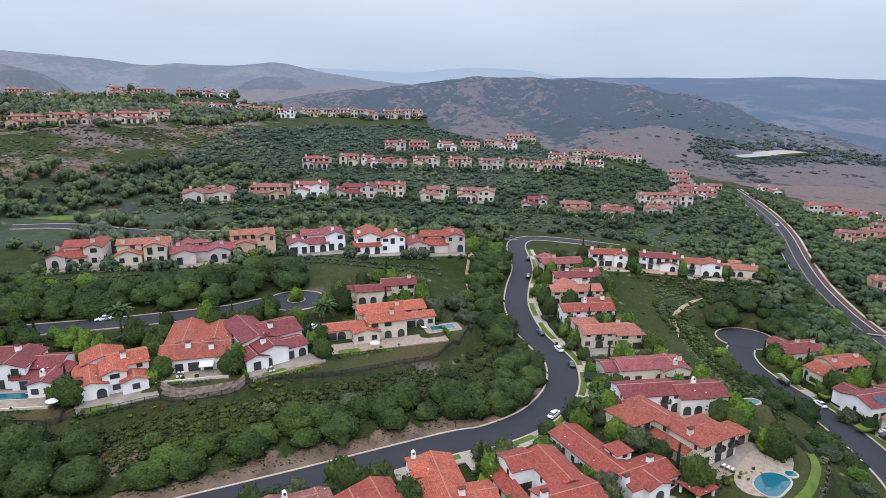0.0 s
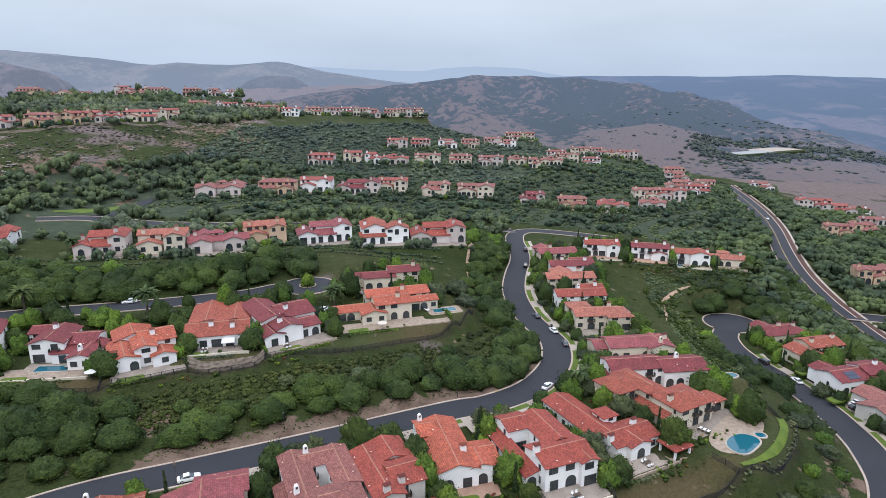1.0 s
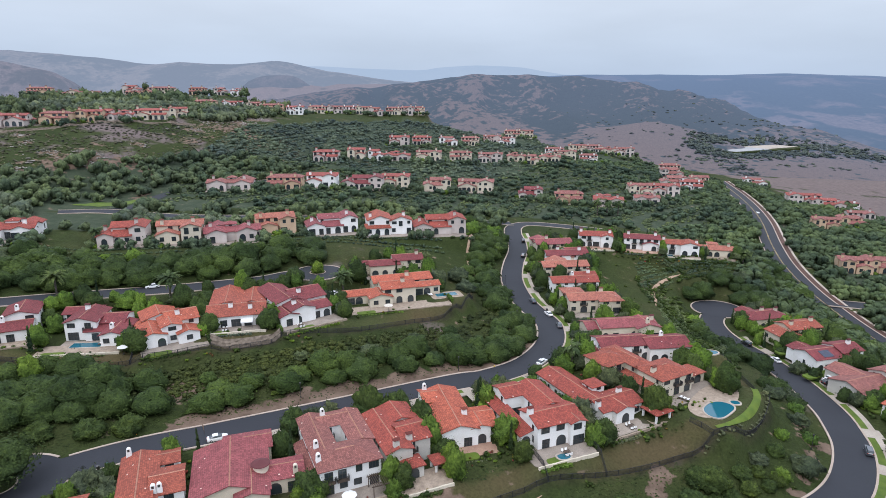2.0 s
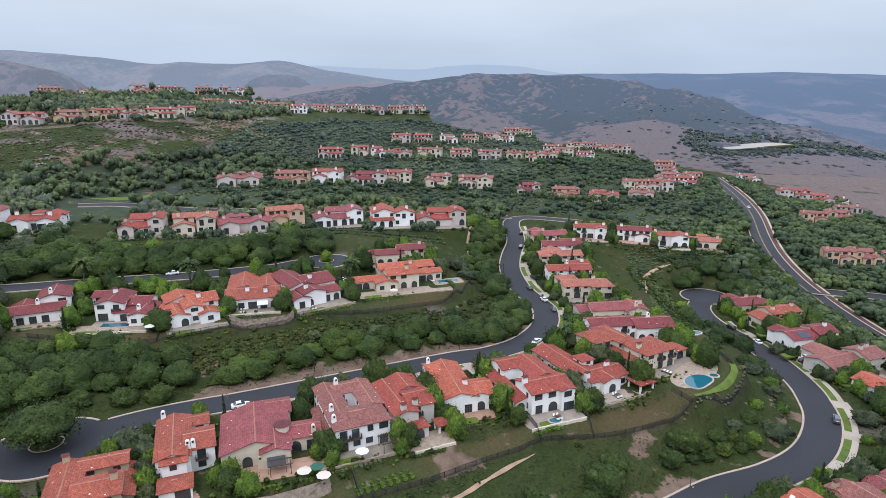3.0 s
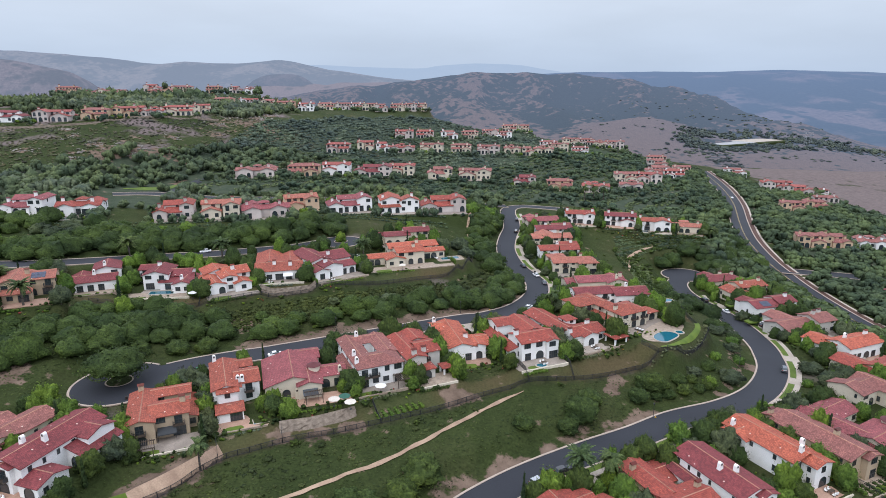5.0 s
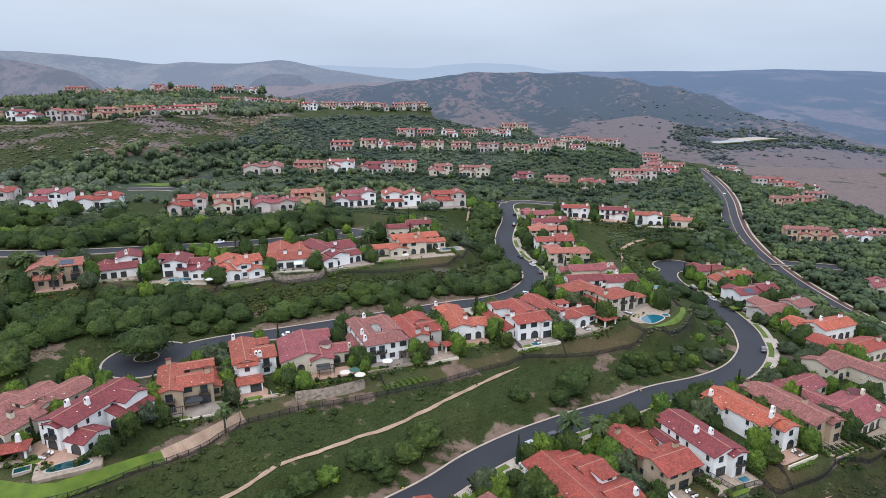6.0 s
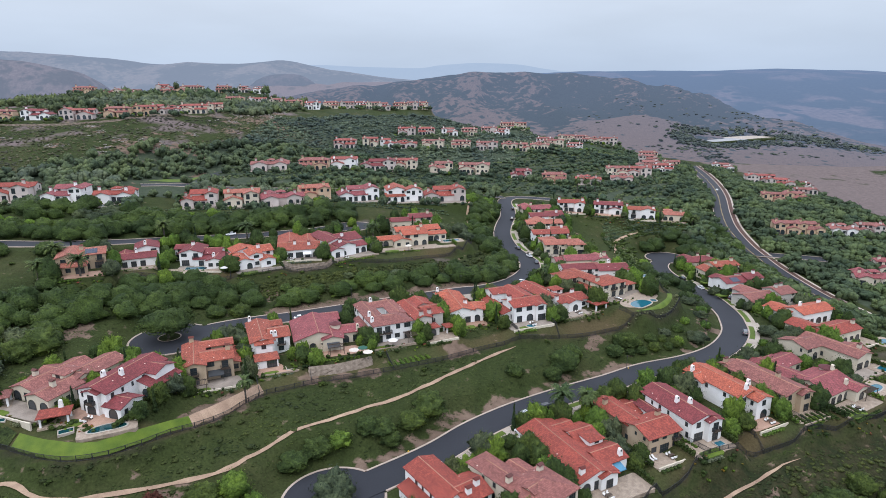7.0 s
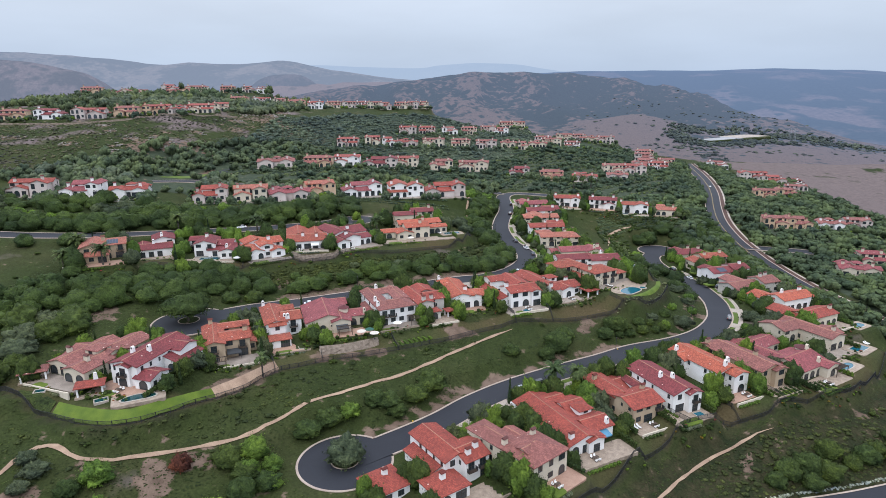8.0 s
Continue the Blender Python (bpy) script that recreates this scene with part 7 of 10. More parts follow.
# garden trees beside and behind each near house
POOL_SPOTS = [(-84.5, 25.8, 7), (-93.5, 24.2, 5), (-106, 137, 8), (70, 117, 10), (-49.8, 65.2, 3.5), (-0.6, 187.6, 6), (128.8, 67.6, 6), (142.5, 82, 6), (156.5, 104, 5), (83.8, 154.4, 4.5), (-100, 25, 5), (-111, 27, 5)]
YARD = []
for hx, hy, hz, yaw, wings, *_ in NEAR:
    a = math.radians(yaw)
    x0, x1 = min(b[0] for b in wings), max(b[0] + b[2] for b in wings)
    y0, y1 = min(b[1] for b in wings), max(b[1] + b[3] for b in wings)
    for k in range(32):
        side = PYR.random()
        if side < 0.25:
            u, v = x0 - PYR.uniform(1.0, 3.0), PYR.uniform(y0 - 3, y1 + 2)
        elif side < 0.50:
            u, v = x1 + PYR.uniform(1.0, 3.0), PYR.uniform(y0 - 3, y1 + 2)
        elif side < 0.85:
            u, v = PYR.uniform(x0, x1), y1 + PYR.uniform(1.5, 6)
        else:
            u, v = PYR.choice([x0 - 1, x1 + 1]), y0 - PYR.uniform(1, 5)
        gx_, gy_ = hx + math.cos(a) * u - math.sin(a) * v, hy + math.sin(a) * u + math.cos(a) * v
        if any(bx - 1.0 < u < bx + bw + 1.0 and by - 1.0 < v < by + bd + 1.0 for bx, by, bw, bd, *_ in wings):
            continue
        if not clear([gx_], [gy_], 2.2, -99)[0] or any(math.hypot(gx_ - p, gy_ - q) < 2.3 for p, q in PLANTED):
            continue
        blocked = False
        for ox, oy, oz, oyaw, ow, *_ in NEAR:
            ca, sa = math.cos(math.radians(oyaw)), math.sin(math.radians(oyaw))
            p, q = ca * (gx_ - ox) + sa * (gy_ - oy), -sa * (gx_ - ox) + ca * (gy_ - oy)
            blocked |= any(math.hypot(gx_ - px, gy_ - py) < pr for px, py, pr in POOL_SPOTS)
            blocked |= any(bx - 0.8 < p < bx + bw + 0.8 and by - 0.8 < q < by + bd + 0.8 for bx, by, bw, bd, *_ in ow)
        if blocked:
            continue
        room = min(math.hypot(max(bx - u, 0, u - bx - bw), max(by - v, 0, v - by - bd)) for bx, by, bw, bd, *_ in wings)
        kind = PYR.choices(("oak", "bright", "olive", "cypress"), (4.5, 4, 2, 1.2))[0]
        s = min(PYR.uniform(0.62, 1.2), (room + 1.5) / 2.5) if kind != "cypress" else PYR.uniform(0.8, 1.2)
        YARD.append((PYR.choice(TREES[kind]), gx_, gy_, gz(gx_, gy_) - 0.3, PYR.uniform(0, 360), s, s * PYR.uniform(1.05, 1.45)))
        PLANTED.append((gx_, gy_))
def in_house(x, y, margin):
    """True where a near house stands."""
    for ox, oy, oz, oyaw, ow, *_ in NEAR:
        ca, sa = math.cos(math.radians(oyaw)), math.sin(math.radians(oyaw))
        u, v = ca * (x - ox) + sa * (y - oy), -sa * (x - ox) + ca * (y - oy)
        if any(bx - margin < u < bx + bw + margin and by - margin < v < by + bd + margin for bx, by, bw, bd, *_ in ow):
            return True
    return False


# single trees that stand out
for kind, tx, ty, s in (("plum", -68.4, 11.0, 1.0), ("wide", -93, 79.5, 1.35), ("olive", -30, 19, 1.55), ("bright", -51, 201.5, 0.95), ("olive", 7, 196, 1.3), ("olive", 4, 212, 1.3), ("bright", 49, 176, 1.4), ("bright", 44, 160, 1.0), ("bright", -82, 33, 1.25), ("bright", -43, 67, 1.0), ("oak", 37.5, 104.5, 1.1), ("olive", 46, 152, 1.1), ("bright", 75, 47, 1.2), ("bright", 78, 52, 1.0), ("olive", 58, 127, 0.9), ("bright", -110, 118, 1.2), ("bright", 57, 182, 1.2), ("olive", 122, 168, 1.0), ("bright", 59.2, 70.2, 1.10), ("oak", 65.7, 70.2, 1.20), ("bright", 71.7, 71.7, 1.30), ("oak", 71.6, 74.3, 1.10), ("olive", 77.4, 76.4, 0.80)):
    if not in_house(tx, ty, 1.0):
        plant(PYR.choice(TREES[kind]), tx, ty, gz(tx, ty) - 0.2, PYR.uniform(0, 360), s, s)
for k, tx, ty, s in ((0, 155, 281, 1.4), (0, 159, 285, 1.3), (0, -38.8, 187, 1.62), (0, -94, 167.7, 1.62), (0, -130, 164, 1.49), (0, -152, 120, 1.62), (0, -70, 170, 1.22), (0, 29.5, 53.7, 1.49), (1, 36.5, 53.5, 1.28), (1, -36, 99, 0.94), (0, 74.5, 71.5, 1.22), (0, -150, 106, 1.49), (0, -136, 108, 1.49), (1, 37, 141, 1.22), (1, -58, 46, 1.08), (0, 147, 285, 1.49), (0, 143, 289, 1.35), (1, 100, 372, 1.62), (1, 107, 374, 1.62), (1, 114, 373, 1.62), (0, -142, 212, 1.22), (1, -22, 86, 0.94)):
    if not in_house(tx, ty, 1.0):
        plant(PALMS[k], tx, ty, gz(tx, ty), PYR.uniform(0, 360), s, s)


GROVE.sort(key=lambda g: math.hypot(g[1], g[2] + 60))
YARD.sort(key=lambda g: math.hypot(g[1], g[2] + 60))
NEAREST, GARDEN = 84, 192
for g in GROVE[:NEAREST] + YARD[:GARDEN]:
    plant(*g)


def joined_trees(name, label, rows):
    """The trees of the denser groves as one mesh."""
    slots = [BARK] + list(LEAVES.values())
    vs, ls, lt, mi, base = [], [], [], [], 0
    for proto, x, y, z, turn, sx, sz in rows:
        m = np.array(pose(x, y, z, 0, 0, turn) @ Matrix.Diagonal((sx, sx, sz, 1)))
        for me in PLAIN[proto]:
            v = np.empty(len(me.vertices) * 3, np.float32)
            me.vertices.foreach_get("co", v)
            v = v.reshape(-1, 3) @ m[:3, :3].T + m[:3, 3]
            loops = np.empty(len(me.loops), np.int32)
            me.loops.foreach_get("vertex_index", loops)
            tot = np.empty(len(me.polygons), np.int32)
            me.polygons.foreach_get("loop_total", tot)
            vs.append(v), ls.append(loops + base), lt.append(tot)
            mi.append(np.full(len(tot), slots.index(me.materials[0]), np.int32))
            base += len(v)
    V, Lp, T, M = np.concatenate(vs), np.concatenate(ls), np.concatenate(lt), np.concatenate(mi)
    me = bpy.data.meshes.new(name)
    me.vertices.add(len(V))
    me.vertices.foreach_set("co", V.astype(np.float32).ravel())
    me.loops.add(len(Lp))
    me.loops.foreach_set("vertex_index", Lp)
    me.polygons.add(len(T))
    me.polygons.foreach_set("loop_start", np.r_[0, np.cumsum(T)[:-1]].astype(np.int32))
    for s in slots:
        me.materials.append(s)
    me.polygons.foreach_set("material_index", M)
    me.polygons.foreach_set("use_smooth", np.ones(len(T), bool))
    me.update()
    return tagged(new(name, me), label, "trees", kind="stuff")


joined_trees("grove_trees", "dense groves of dark green round-headed trees on the slopes", GROVE[NEAREST:] + YARD[GARDEN:])


def stuff_cover(name, label, category, spots, zs, leaf, leaves, size, r_lo, r_hi, tall=0.8, lobe_count=3, segs=5):
    """Shrubs or far trees too many to count, as one mesh."""
    rnd = random.Random(len(spots))
    protos = []
    for k in range(9):
        lobes = [(rnd.uniform(-0.45, 0.45), rnd.uniform(-0.45, 0.45), 0.5 * tall + rnd.uniform(-0.1, 0.15), rnd.uniform(0.5, 0.75), 0.6 * tall) for _ in range(3)]
        if lobe_count == 3:
            mass = [(0, 0, 0.55 * tall, 0.62, 0.55 * tall)]
            for j in range(4):
                a, o = 1.5708 * j + rnd.uniform(-0.5, 0.5), rnd.uniform(0.40, 0.72)
                mass.append((math.cos(a) * o, math.sin(a) * o, tall * rnd.uniform(0.22, 0.78), rnd.uniform(0.26, 0.46), tall * rnd.uniform(0.24, 0.42)))
            v, f = leaf_cloud(rnd, mass, leaves, size * 0.8, 0.98, 3, 5)
        else:
            v, f = leaf_cloud(rnd, lobes[:lobe_count], leaves, size, 0.9, 3, segs)
        protos.append((np.array(v), np.array([q for q in f])))
    vs, fs, base = [], [], 0
    for (a, b), z in zip(spots, zs):
        v, f = protos[rnd.randrange(9)]
        t, r = rnd.uniform(0, 6.28), r_lo + (r_hi - r_lo) * rnd.random() ** 1.4
        c, s = math.cos(t) * r, math.sin(t) * r
        q = np.stack([c * v[:, 0] - s * v[:, 1] + a, s * v[:, 0] + c * v[:, 1] + b, v[:, 2] * r * rnd.uniform(0.8, 1.15) + z - 0.1 * r], -1)
        vs.append(q)
        fs.append(f + base)
        base += len(v)
    V, Fc = np.concatenate(vs), np.concatenate(fs)
    me = bpy.data.meshes.new(name)
    me.vertices.add(len(V))
    me.vertices.foreach_set("co", V.astype(np.float32).ravel())
    me.loops.add(len(Fc) * 4)
    me.loops.foreach_set("vertex_index", Fc.ravel().astype(np.int32))
    me.polygons.add(len(Fc))
    me.polygons.foreach_set("loop_start", np.arange(0, len(Fc) * 4, 4, dtype=np.int32))
    me.polygons.foreach_set("use_smooth", np.ones(len(Fc), bool))
    me.update()
    me.materials.append(LEAVES[leaf])
    return tagged(new(name, me), label, category, kind="stuff")


def spread(polys, gap, patch, road=3.0, lot=0.5):
    out = []
    for poly in polys:
        out += darts(poly, gap, RNG, patch, road, lot)
    if not out:
        return [], []
    return out, ground(np.array([a for a, _ in out]), np.array([b for _, b in out]))


NEAR_SLOPES = [[(-215, -40), (245, -40), (245, 130), (-215, 130)], [(-215, 130), (245, 130), (245, 345), (-215, 345)]]


def tufts(name, label, x0, x1, y0, y1, count, leaf):
    """Low leafy cover lying over the slopes: small tilted sprays."""
    rng = np.random.default_rng(12)
    x, y = rng.uniform(x0, x1, count), rng.uniform(y0, y1, count)
    ok = clear(x, y, 3.0, 0.5)
    x, y = x[ok], y[ok]
    z = ground(x, y)
    m = len(x)
    tilt, way, turn, s = np.abs(rng.normal(0, 0.2, m)), rng.uniform(0, 6.28, m), rng.uniform(0, 6.28, m), rng.uniform(0.16, 0.45, m)
    nrm = np.stack([np.sin(tilt) * np.cos(way), np.sin(tilt) * np.sin(way), np.cos(tilt)], -1)
    u = np.stack([np.cos(turn), np.sin(turn), np.zeros(m)], -1)
    u -= nrm * (u * nrm).sum(1)[:, None]
    u /= np.linalg.norm(u, axis=1)[:, None]
    v = np.cross(nrm, u)
    c = np.stack([x, y, z + rng.uniform(0.02, 0.09, m)], -1)
    V = np.stack([c - u * s[:, None], c - v * (s * 0.7)[:, None], c + u * s[:, None], c + v * (s * 0.7)[:, None]], 1).reshape(-1, 3)
    me = bpy.data.meshes.new(name)
    me.vertices.add(len(V))
    me.vertices.foreach_set("co", V.astype(np.float32).ravel())
    me.loops.add(len(V))
    me.loops.foreach_set("vertex_index", np.arange(len(V), dtype=np.int32))
    me.polygons.add(m)
    me.polygons.foreach_set("loop_start", np.arange(0, len(V), 4, dtype=np.int32))
    me.update()
    me.materials.append(LEAVES[leaf])
    return tagged(new(name, me), label, "ground cover", kind="stuff")


tufts("ground_cover", "low olive-green ground cover over the slopes", -160, 190, -20, 200, 90000, "cover")
spots, zs = spread(NEAR_SLOPES, 15, 0.66)
stuff_cover("slope_shrubs", "rounded grey-green shrubs scattered over the slopes", "shrubs", spots, zs, "oak", 24, 0.3, 0.8, 1.8, 0.7, 3, 6)
def along(line, gap, jitter, seed):
    """Places along a line, a little uneven."""
    rng = np.random.default_rng(seed)
    p = smooth_line([(*q, 0) for q in line], gap)[:, :2]
    return [tuple(q) for q in p + rng.normal(0, jitter, p.shape)]


# the brushy slope below the lower gardens
spots, zs = spread([[(30, 4), (46, 13), (64, 27), (92, 41), (122, 47), (142, 60), (158, 74), (166, 54), (135, 33), (112, 24), (84, 17.5), (60, 12), (42, 6)]], 1.7, 0.16)
stuff_cover("slope_brush", "low olive and brown brush over the slope", "brush", spots, zs - 0.15, "mat", 8, 0.34, 0.8, 1.9, 0.34, 2, 5)
spots, zs = spread([[(-108, 13), (-92, 11.5), (-70, 18), (-50, 31), (-36, 45), (-16, 59), (6, 78), (2, 79), (-22, 65), (-45, 55), (-58, 42), (-70, 27), (-84, 14.5), (-100, 16)], [(-100, 0), (-92, 7), (-72, 14), (-62, 18), (-60, 10), (-76, 4)], [(-136, -10), (-108, 0), (-106, 14), (-125, 24), (-150, 10)]], 1.7, 0.2)
stuff_cover("slope_brush", "low dark green brush over the slope below the lawn", "brush", spots, zs - 0.12, "mat", 9, 0.34, 0.9, 2.0, 0.26, 1, 6)
for tx, ty, s in ((82.4, 20.2, 0.95), (87, 23, 1.15), (92.5, 24.5, 1.3), (97.5, 22.5, 1.2), (91.5, 19.2, 1.0), (101.5, 30.5, 1.1), (111.5, 29, 1.15), (116, 32, 0.9), (106, 26.5, 0.8)):
    plant(PYR.choice(TREES["oak"]), tx, ty, gz(tx, ty) - 0.6, PYR.uniform(0, 360), s, s * 0.8)
for tx, ty, s in ((60.0, 91.3, 0.62), (64.3, 92.8, 0.71), (69.7, 95.0, 0.80), (75.2, 96.9, 0.62), (78.4, 98.9, 0.71), (69.4, 98.4, 0.80), (74.0, 99.9, 0.62), (63.6, 95.3, 0.71)):
    plant(PYR.choice(TREES["oak"]), tx, ty, gz(tx, ty) - 0.6, PYR.uniform(0, 360), s, s * 0.75)
foot = smooth_line([(-120, -66, 0), (-70, -46, 0), (-30, -30, 0), (6, -14, 0), (34, -1, 0), (62, 9.5, 0), (84, 14.8, 0), (91.3, 16, 0), (99.5, 17.5, 0), (106.4, 19.1, 0), (114, 21.2, 0), (128, 26, 0), (150, 37, 0), (172, 53, 0), (188, 72, 0), (198, 88, 0)], 1.5)
spots = [(a + rock_off, b + 1.6 + rock_off * 0.4) for a, b, _ in foot for rock_off in (-0.5, 0.2, 0.7)]
stuff_cover("white_flower_border", "white-flowering low shrubs along the road below", "shrubs", spots, ground(np.array([a for a, _ in spots]), np.array([b for _, b in spots])), "white", 14, 0.3, 0.5, 0.9, 0.6, 2, 5)
# mounded shrubs in long bands along the slope below the upper gardens
bands = []
for k, (off, first, last) in enumerate(((-5.5, 0, 60), (-5.5, 66, 112), (-10.5, 14, 78), (-10.5, 84, 120), (-16, 20, 52), (-16, 60, 104))):
    line = beside(FENCES[2], off)[first:last, :2]
    for w in (-1.6, 0.0, 1.6):
        rng = np.random.default_rng(20 + k)
        bands += [tuple(q) for q in line[::1] + rng.normal(0, 0.5, line.shape) + (0, w)]
pts = np.array(bands)
pts = pts[clear(pts[:, 0], pts[:, 1], 6.0, 0.5)]
stuff_cover("shrub_bands", "long mounded bands of olive-green shrubs along the slope", "shrubs", [tuple(q) for q in pts], ground(pts[:, 0], pts[:, 1]) - 0.25, "mat", 10, 0.34, 1.5, 2.4, 0.55, 2, 6)
def contour_rows(poly, step, width, gap, seed):
    """Places on even contour lines of the ground inside a polygon."""
    rng = np.random.default_rng(seed)
    px, py = [q[0] for q in poly], [q[1] for q in poly]
    n = int((max(px) - min(px)) * (max(py) - min(py)) * 5 / gap ** 2)
    x, y = rng.uniform(min(px), max(px), n), rng.uniform(min(py), max(py), n)
    ok = inside(x, y, poly)
    x, y = x[ok], y[ok]
    ok = clear(x, y, 3.0, 1.0)
    x, y = x[ok], y[ok]
    z = ground(x, y)
    ok = np.abs(z / step - np.round(z / step)) < width / 2
    cells, out = set(), []
    for a, b, h in zip(x[ok], y[ok], z[ok]):
        key = (int(a / gap), int(b / gap))
        if key not in cells:
            cells.add(key)
            out.append((a, b, h))
    return [(a, b) for a, b, _ in out], np.array([h for *_, h in out])


spots, zs = contour_rows([(87, 238), (92, 258), (104, 274), (120, 290), (150, 296), (172, 292), (160, 270), (126, 259), (108, 249), (97, 238)], 1.25, 0.55, 1.0, 3)
stuff_cover("contour_planting", "low green planting in rows along the contours of the slope", "hedges", spots, zs - 0.15, "avenue", 6, 0.4, 0.8, 1.3, 0.55, 2, 5)
spots, zs = contour_rows([(-130, 108), (-98, 118), (-70, 130), (-40, 143), (-10, 160), (4, 172), (12, 160), (-5, 145), (-40, 128), (-75, 116), (-110, 100)], 1.1, 0.5, 1.1, 4)
stuff_cover("contour_planting", "low olive-green planting in rows along the contours of the slope", "hedges", spots, zs - 0.2, "mat", 6, 0.4, 0.9, 1.5, 0.5, 2, 5)
spots, zs = contour_rows([(86, 160), (97, 158), (106, 190), (101, 222), (98, 238), (88, 238), (87, 200)], 1.1, 0.5, 1.1, 5)
stuff_cover("contour_planting", "green planting in rows along the contours below the gardens", "hedges", spots, zs - 0.15, "avenue", 6, 0.4, 0.8, 1.3, 0.55, 2, 5)
# clipped hedges that follow the contours below the eastern gardens
rows_of = [[(97, 259), (106, 262), (118, 271), (130, 274), (145, 279), (162, 286)], [(104, 255), (118, 264), (130, 268), (143, 272), (158, 275)], [(112, 252), (126, 259), (141, 263), (159, 268)], [(88.5, 246), (87.5, 231), (90.5, 214), (90.5, 194), (91, 174), (92.5, 157)], [(93, 244), (91.5, 228), (94.5, 212), (94.5, 192), (95, 174), (96, 157)]]
spots = [q for k, row in enumerate(rows_of) for q in along(row, 1.3, 0.25, k)]
stuff_cover("contour_hedges", "dark green hedges following the slope below the gardens", "hedges", spots, ground(np.array([a for a, _ in spots]), np.array([b for _, b in spots])), "oak", 8, 0.4, 0.9, 1.6, 0.9, 2, 5)
spots = along([(63, 103.8), (73, 108.0), (81.4, 115.4), (87.8, 124.6), (90, 132)], 1.0, 0.35, 9)
stuff_cover("lavender_bank", "grey-green lavender bushes between the lawn and the fence", "shrubs", spots, ground(np.array([a for a, _ in spots]), np.array([b for _, b in spots])), "scrub", 10, 0.4, 0.6, 1.0, 0.8, 2, 5)
spots, zs = spread([[(90, 160), (98, 150), (112, 190), (108, 222), (98, 246), (90, 240), (93, 214)], [(98, 250), (115, 262), (160, 278), (172, 268), (140, 255), (110, 247)]], 3.0, 0.34)
stuff_cover("bank_shrubs", "dark green shrubs covering the bank below the gardens", "shrubs", spots, zs, "oak", 14, 0.34, 1.3, 2.6, 0.75, 3, 6)
spots, zs = spread([[(-420, 232), (-262, 226), (-240, 280), (-205, 324), (-172, 357), (-140, 396), (-100, 420), (-130, 480), (-180, 480), (-300, 360), (-420, 340)]], 2.5, 0.16)
stuff_cover("hillside_scrub", "grey-green chaparral scrub on the hillside", "scrub", spots, zs, "chaparral", 4, 0.40, 0.7, 2.1, 0.5, 2, 4)
WOODS = [[(-330, 240), (-170, 262), (-118, 280), (-140, 330), (-230, 322), (-330, 300)], [(-300, 420), (-180, 470), (-160, 600), (-300, 640), (-420, 600)], [(200, 130), (330, 130), (330, 290), (215, 280), (205, 220)], [(215, 310), (330, 290), (330, 440), (270, 470), (235, 380)]]
WOODS += [[(-240, 222), (-160, 232), (-110, 238), (-90, 256), (-160, 252), (-240, 250)], band(av_line, 11.5, 30), band(av_line, -34, -8)]
WOODS += [[(-150, 292), (-95, 284), (-20, 331), (50, 352), (110, 338), (172, 312), (215, 420), (255, 560), (200, 690), (120, 620), (60, 470), (-20, 430), (-80, 410), (-140, 400), (-165, 350)]]
OPEN_SLOPE = [(-165, 350), (-140, 400), (-80, 410), (-20, 430), (60, 470), (120, 620), (200, 690), (40, 700), (-40, 620), (-110, 560), (-160, 480)]
EAST_WOODS = [WOODS[2], WOODS[3], band(av_line, 11.5, 30), band(av_line, -34, -8)]
spots, zs = spread(EAST_WOODS, 5.0, 0.04, 3.0, 0.0)
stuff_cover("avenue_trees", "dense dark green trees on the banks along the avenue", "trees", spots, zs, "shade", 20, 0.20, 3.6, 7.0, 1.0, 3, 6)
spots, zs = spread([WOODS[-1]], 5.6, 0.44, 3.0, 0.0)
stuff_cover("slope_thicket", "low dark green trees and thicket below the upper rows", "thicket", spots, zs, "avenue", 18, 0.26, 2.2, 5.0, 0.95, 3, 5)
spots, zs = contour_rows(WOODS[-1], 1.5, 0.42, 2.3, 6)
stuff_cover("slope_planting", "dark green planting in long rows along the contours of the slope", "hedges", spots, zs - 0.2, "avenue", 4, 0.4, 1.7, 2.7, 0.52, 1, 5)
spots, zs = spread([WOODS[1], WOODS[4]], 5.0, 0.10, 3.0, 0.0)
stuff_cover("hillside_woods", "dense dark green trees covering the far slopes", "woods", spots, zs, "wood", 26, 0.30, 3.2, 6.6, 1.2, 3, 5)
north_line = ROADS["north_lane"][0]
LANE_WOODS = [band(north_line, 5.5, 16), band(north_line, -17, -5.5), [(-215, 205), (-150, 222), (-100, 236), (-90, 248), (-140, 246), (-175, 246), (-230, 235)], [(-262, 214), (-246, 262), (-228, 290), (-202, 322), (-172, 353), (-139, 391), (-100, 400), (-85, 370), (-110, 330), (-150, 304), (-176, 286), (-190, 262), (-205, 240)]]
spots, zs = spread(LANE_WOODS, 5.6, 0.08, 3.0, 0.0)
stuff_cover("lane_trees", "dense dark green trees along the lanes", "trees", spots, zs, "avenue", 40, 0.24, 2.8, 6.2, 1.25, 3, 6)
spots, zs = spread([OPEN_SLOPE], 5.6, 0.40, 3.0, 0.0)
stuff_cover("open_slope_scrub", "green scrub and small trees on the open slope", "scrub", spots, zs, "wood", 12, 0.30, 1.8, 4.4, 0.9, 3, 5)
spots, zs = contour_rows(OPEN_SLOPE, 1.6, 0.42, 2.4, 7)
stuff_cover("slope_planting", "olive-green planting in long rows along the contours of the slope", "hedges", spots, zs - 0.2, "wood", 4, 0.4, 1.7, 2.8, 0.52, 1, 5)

vrng = np.random.default_rng(51)


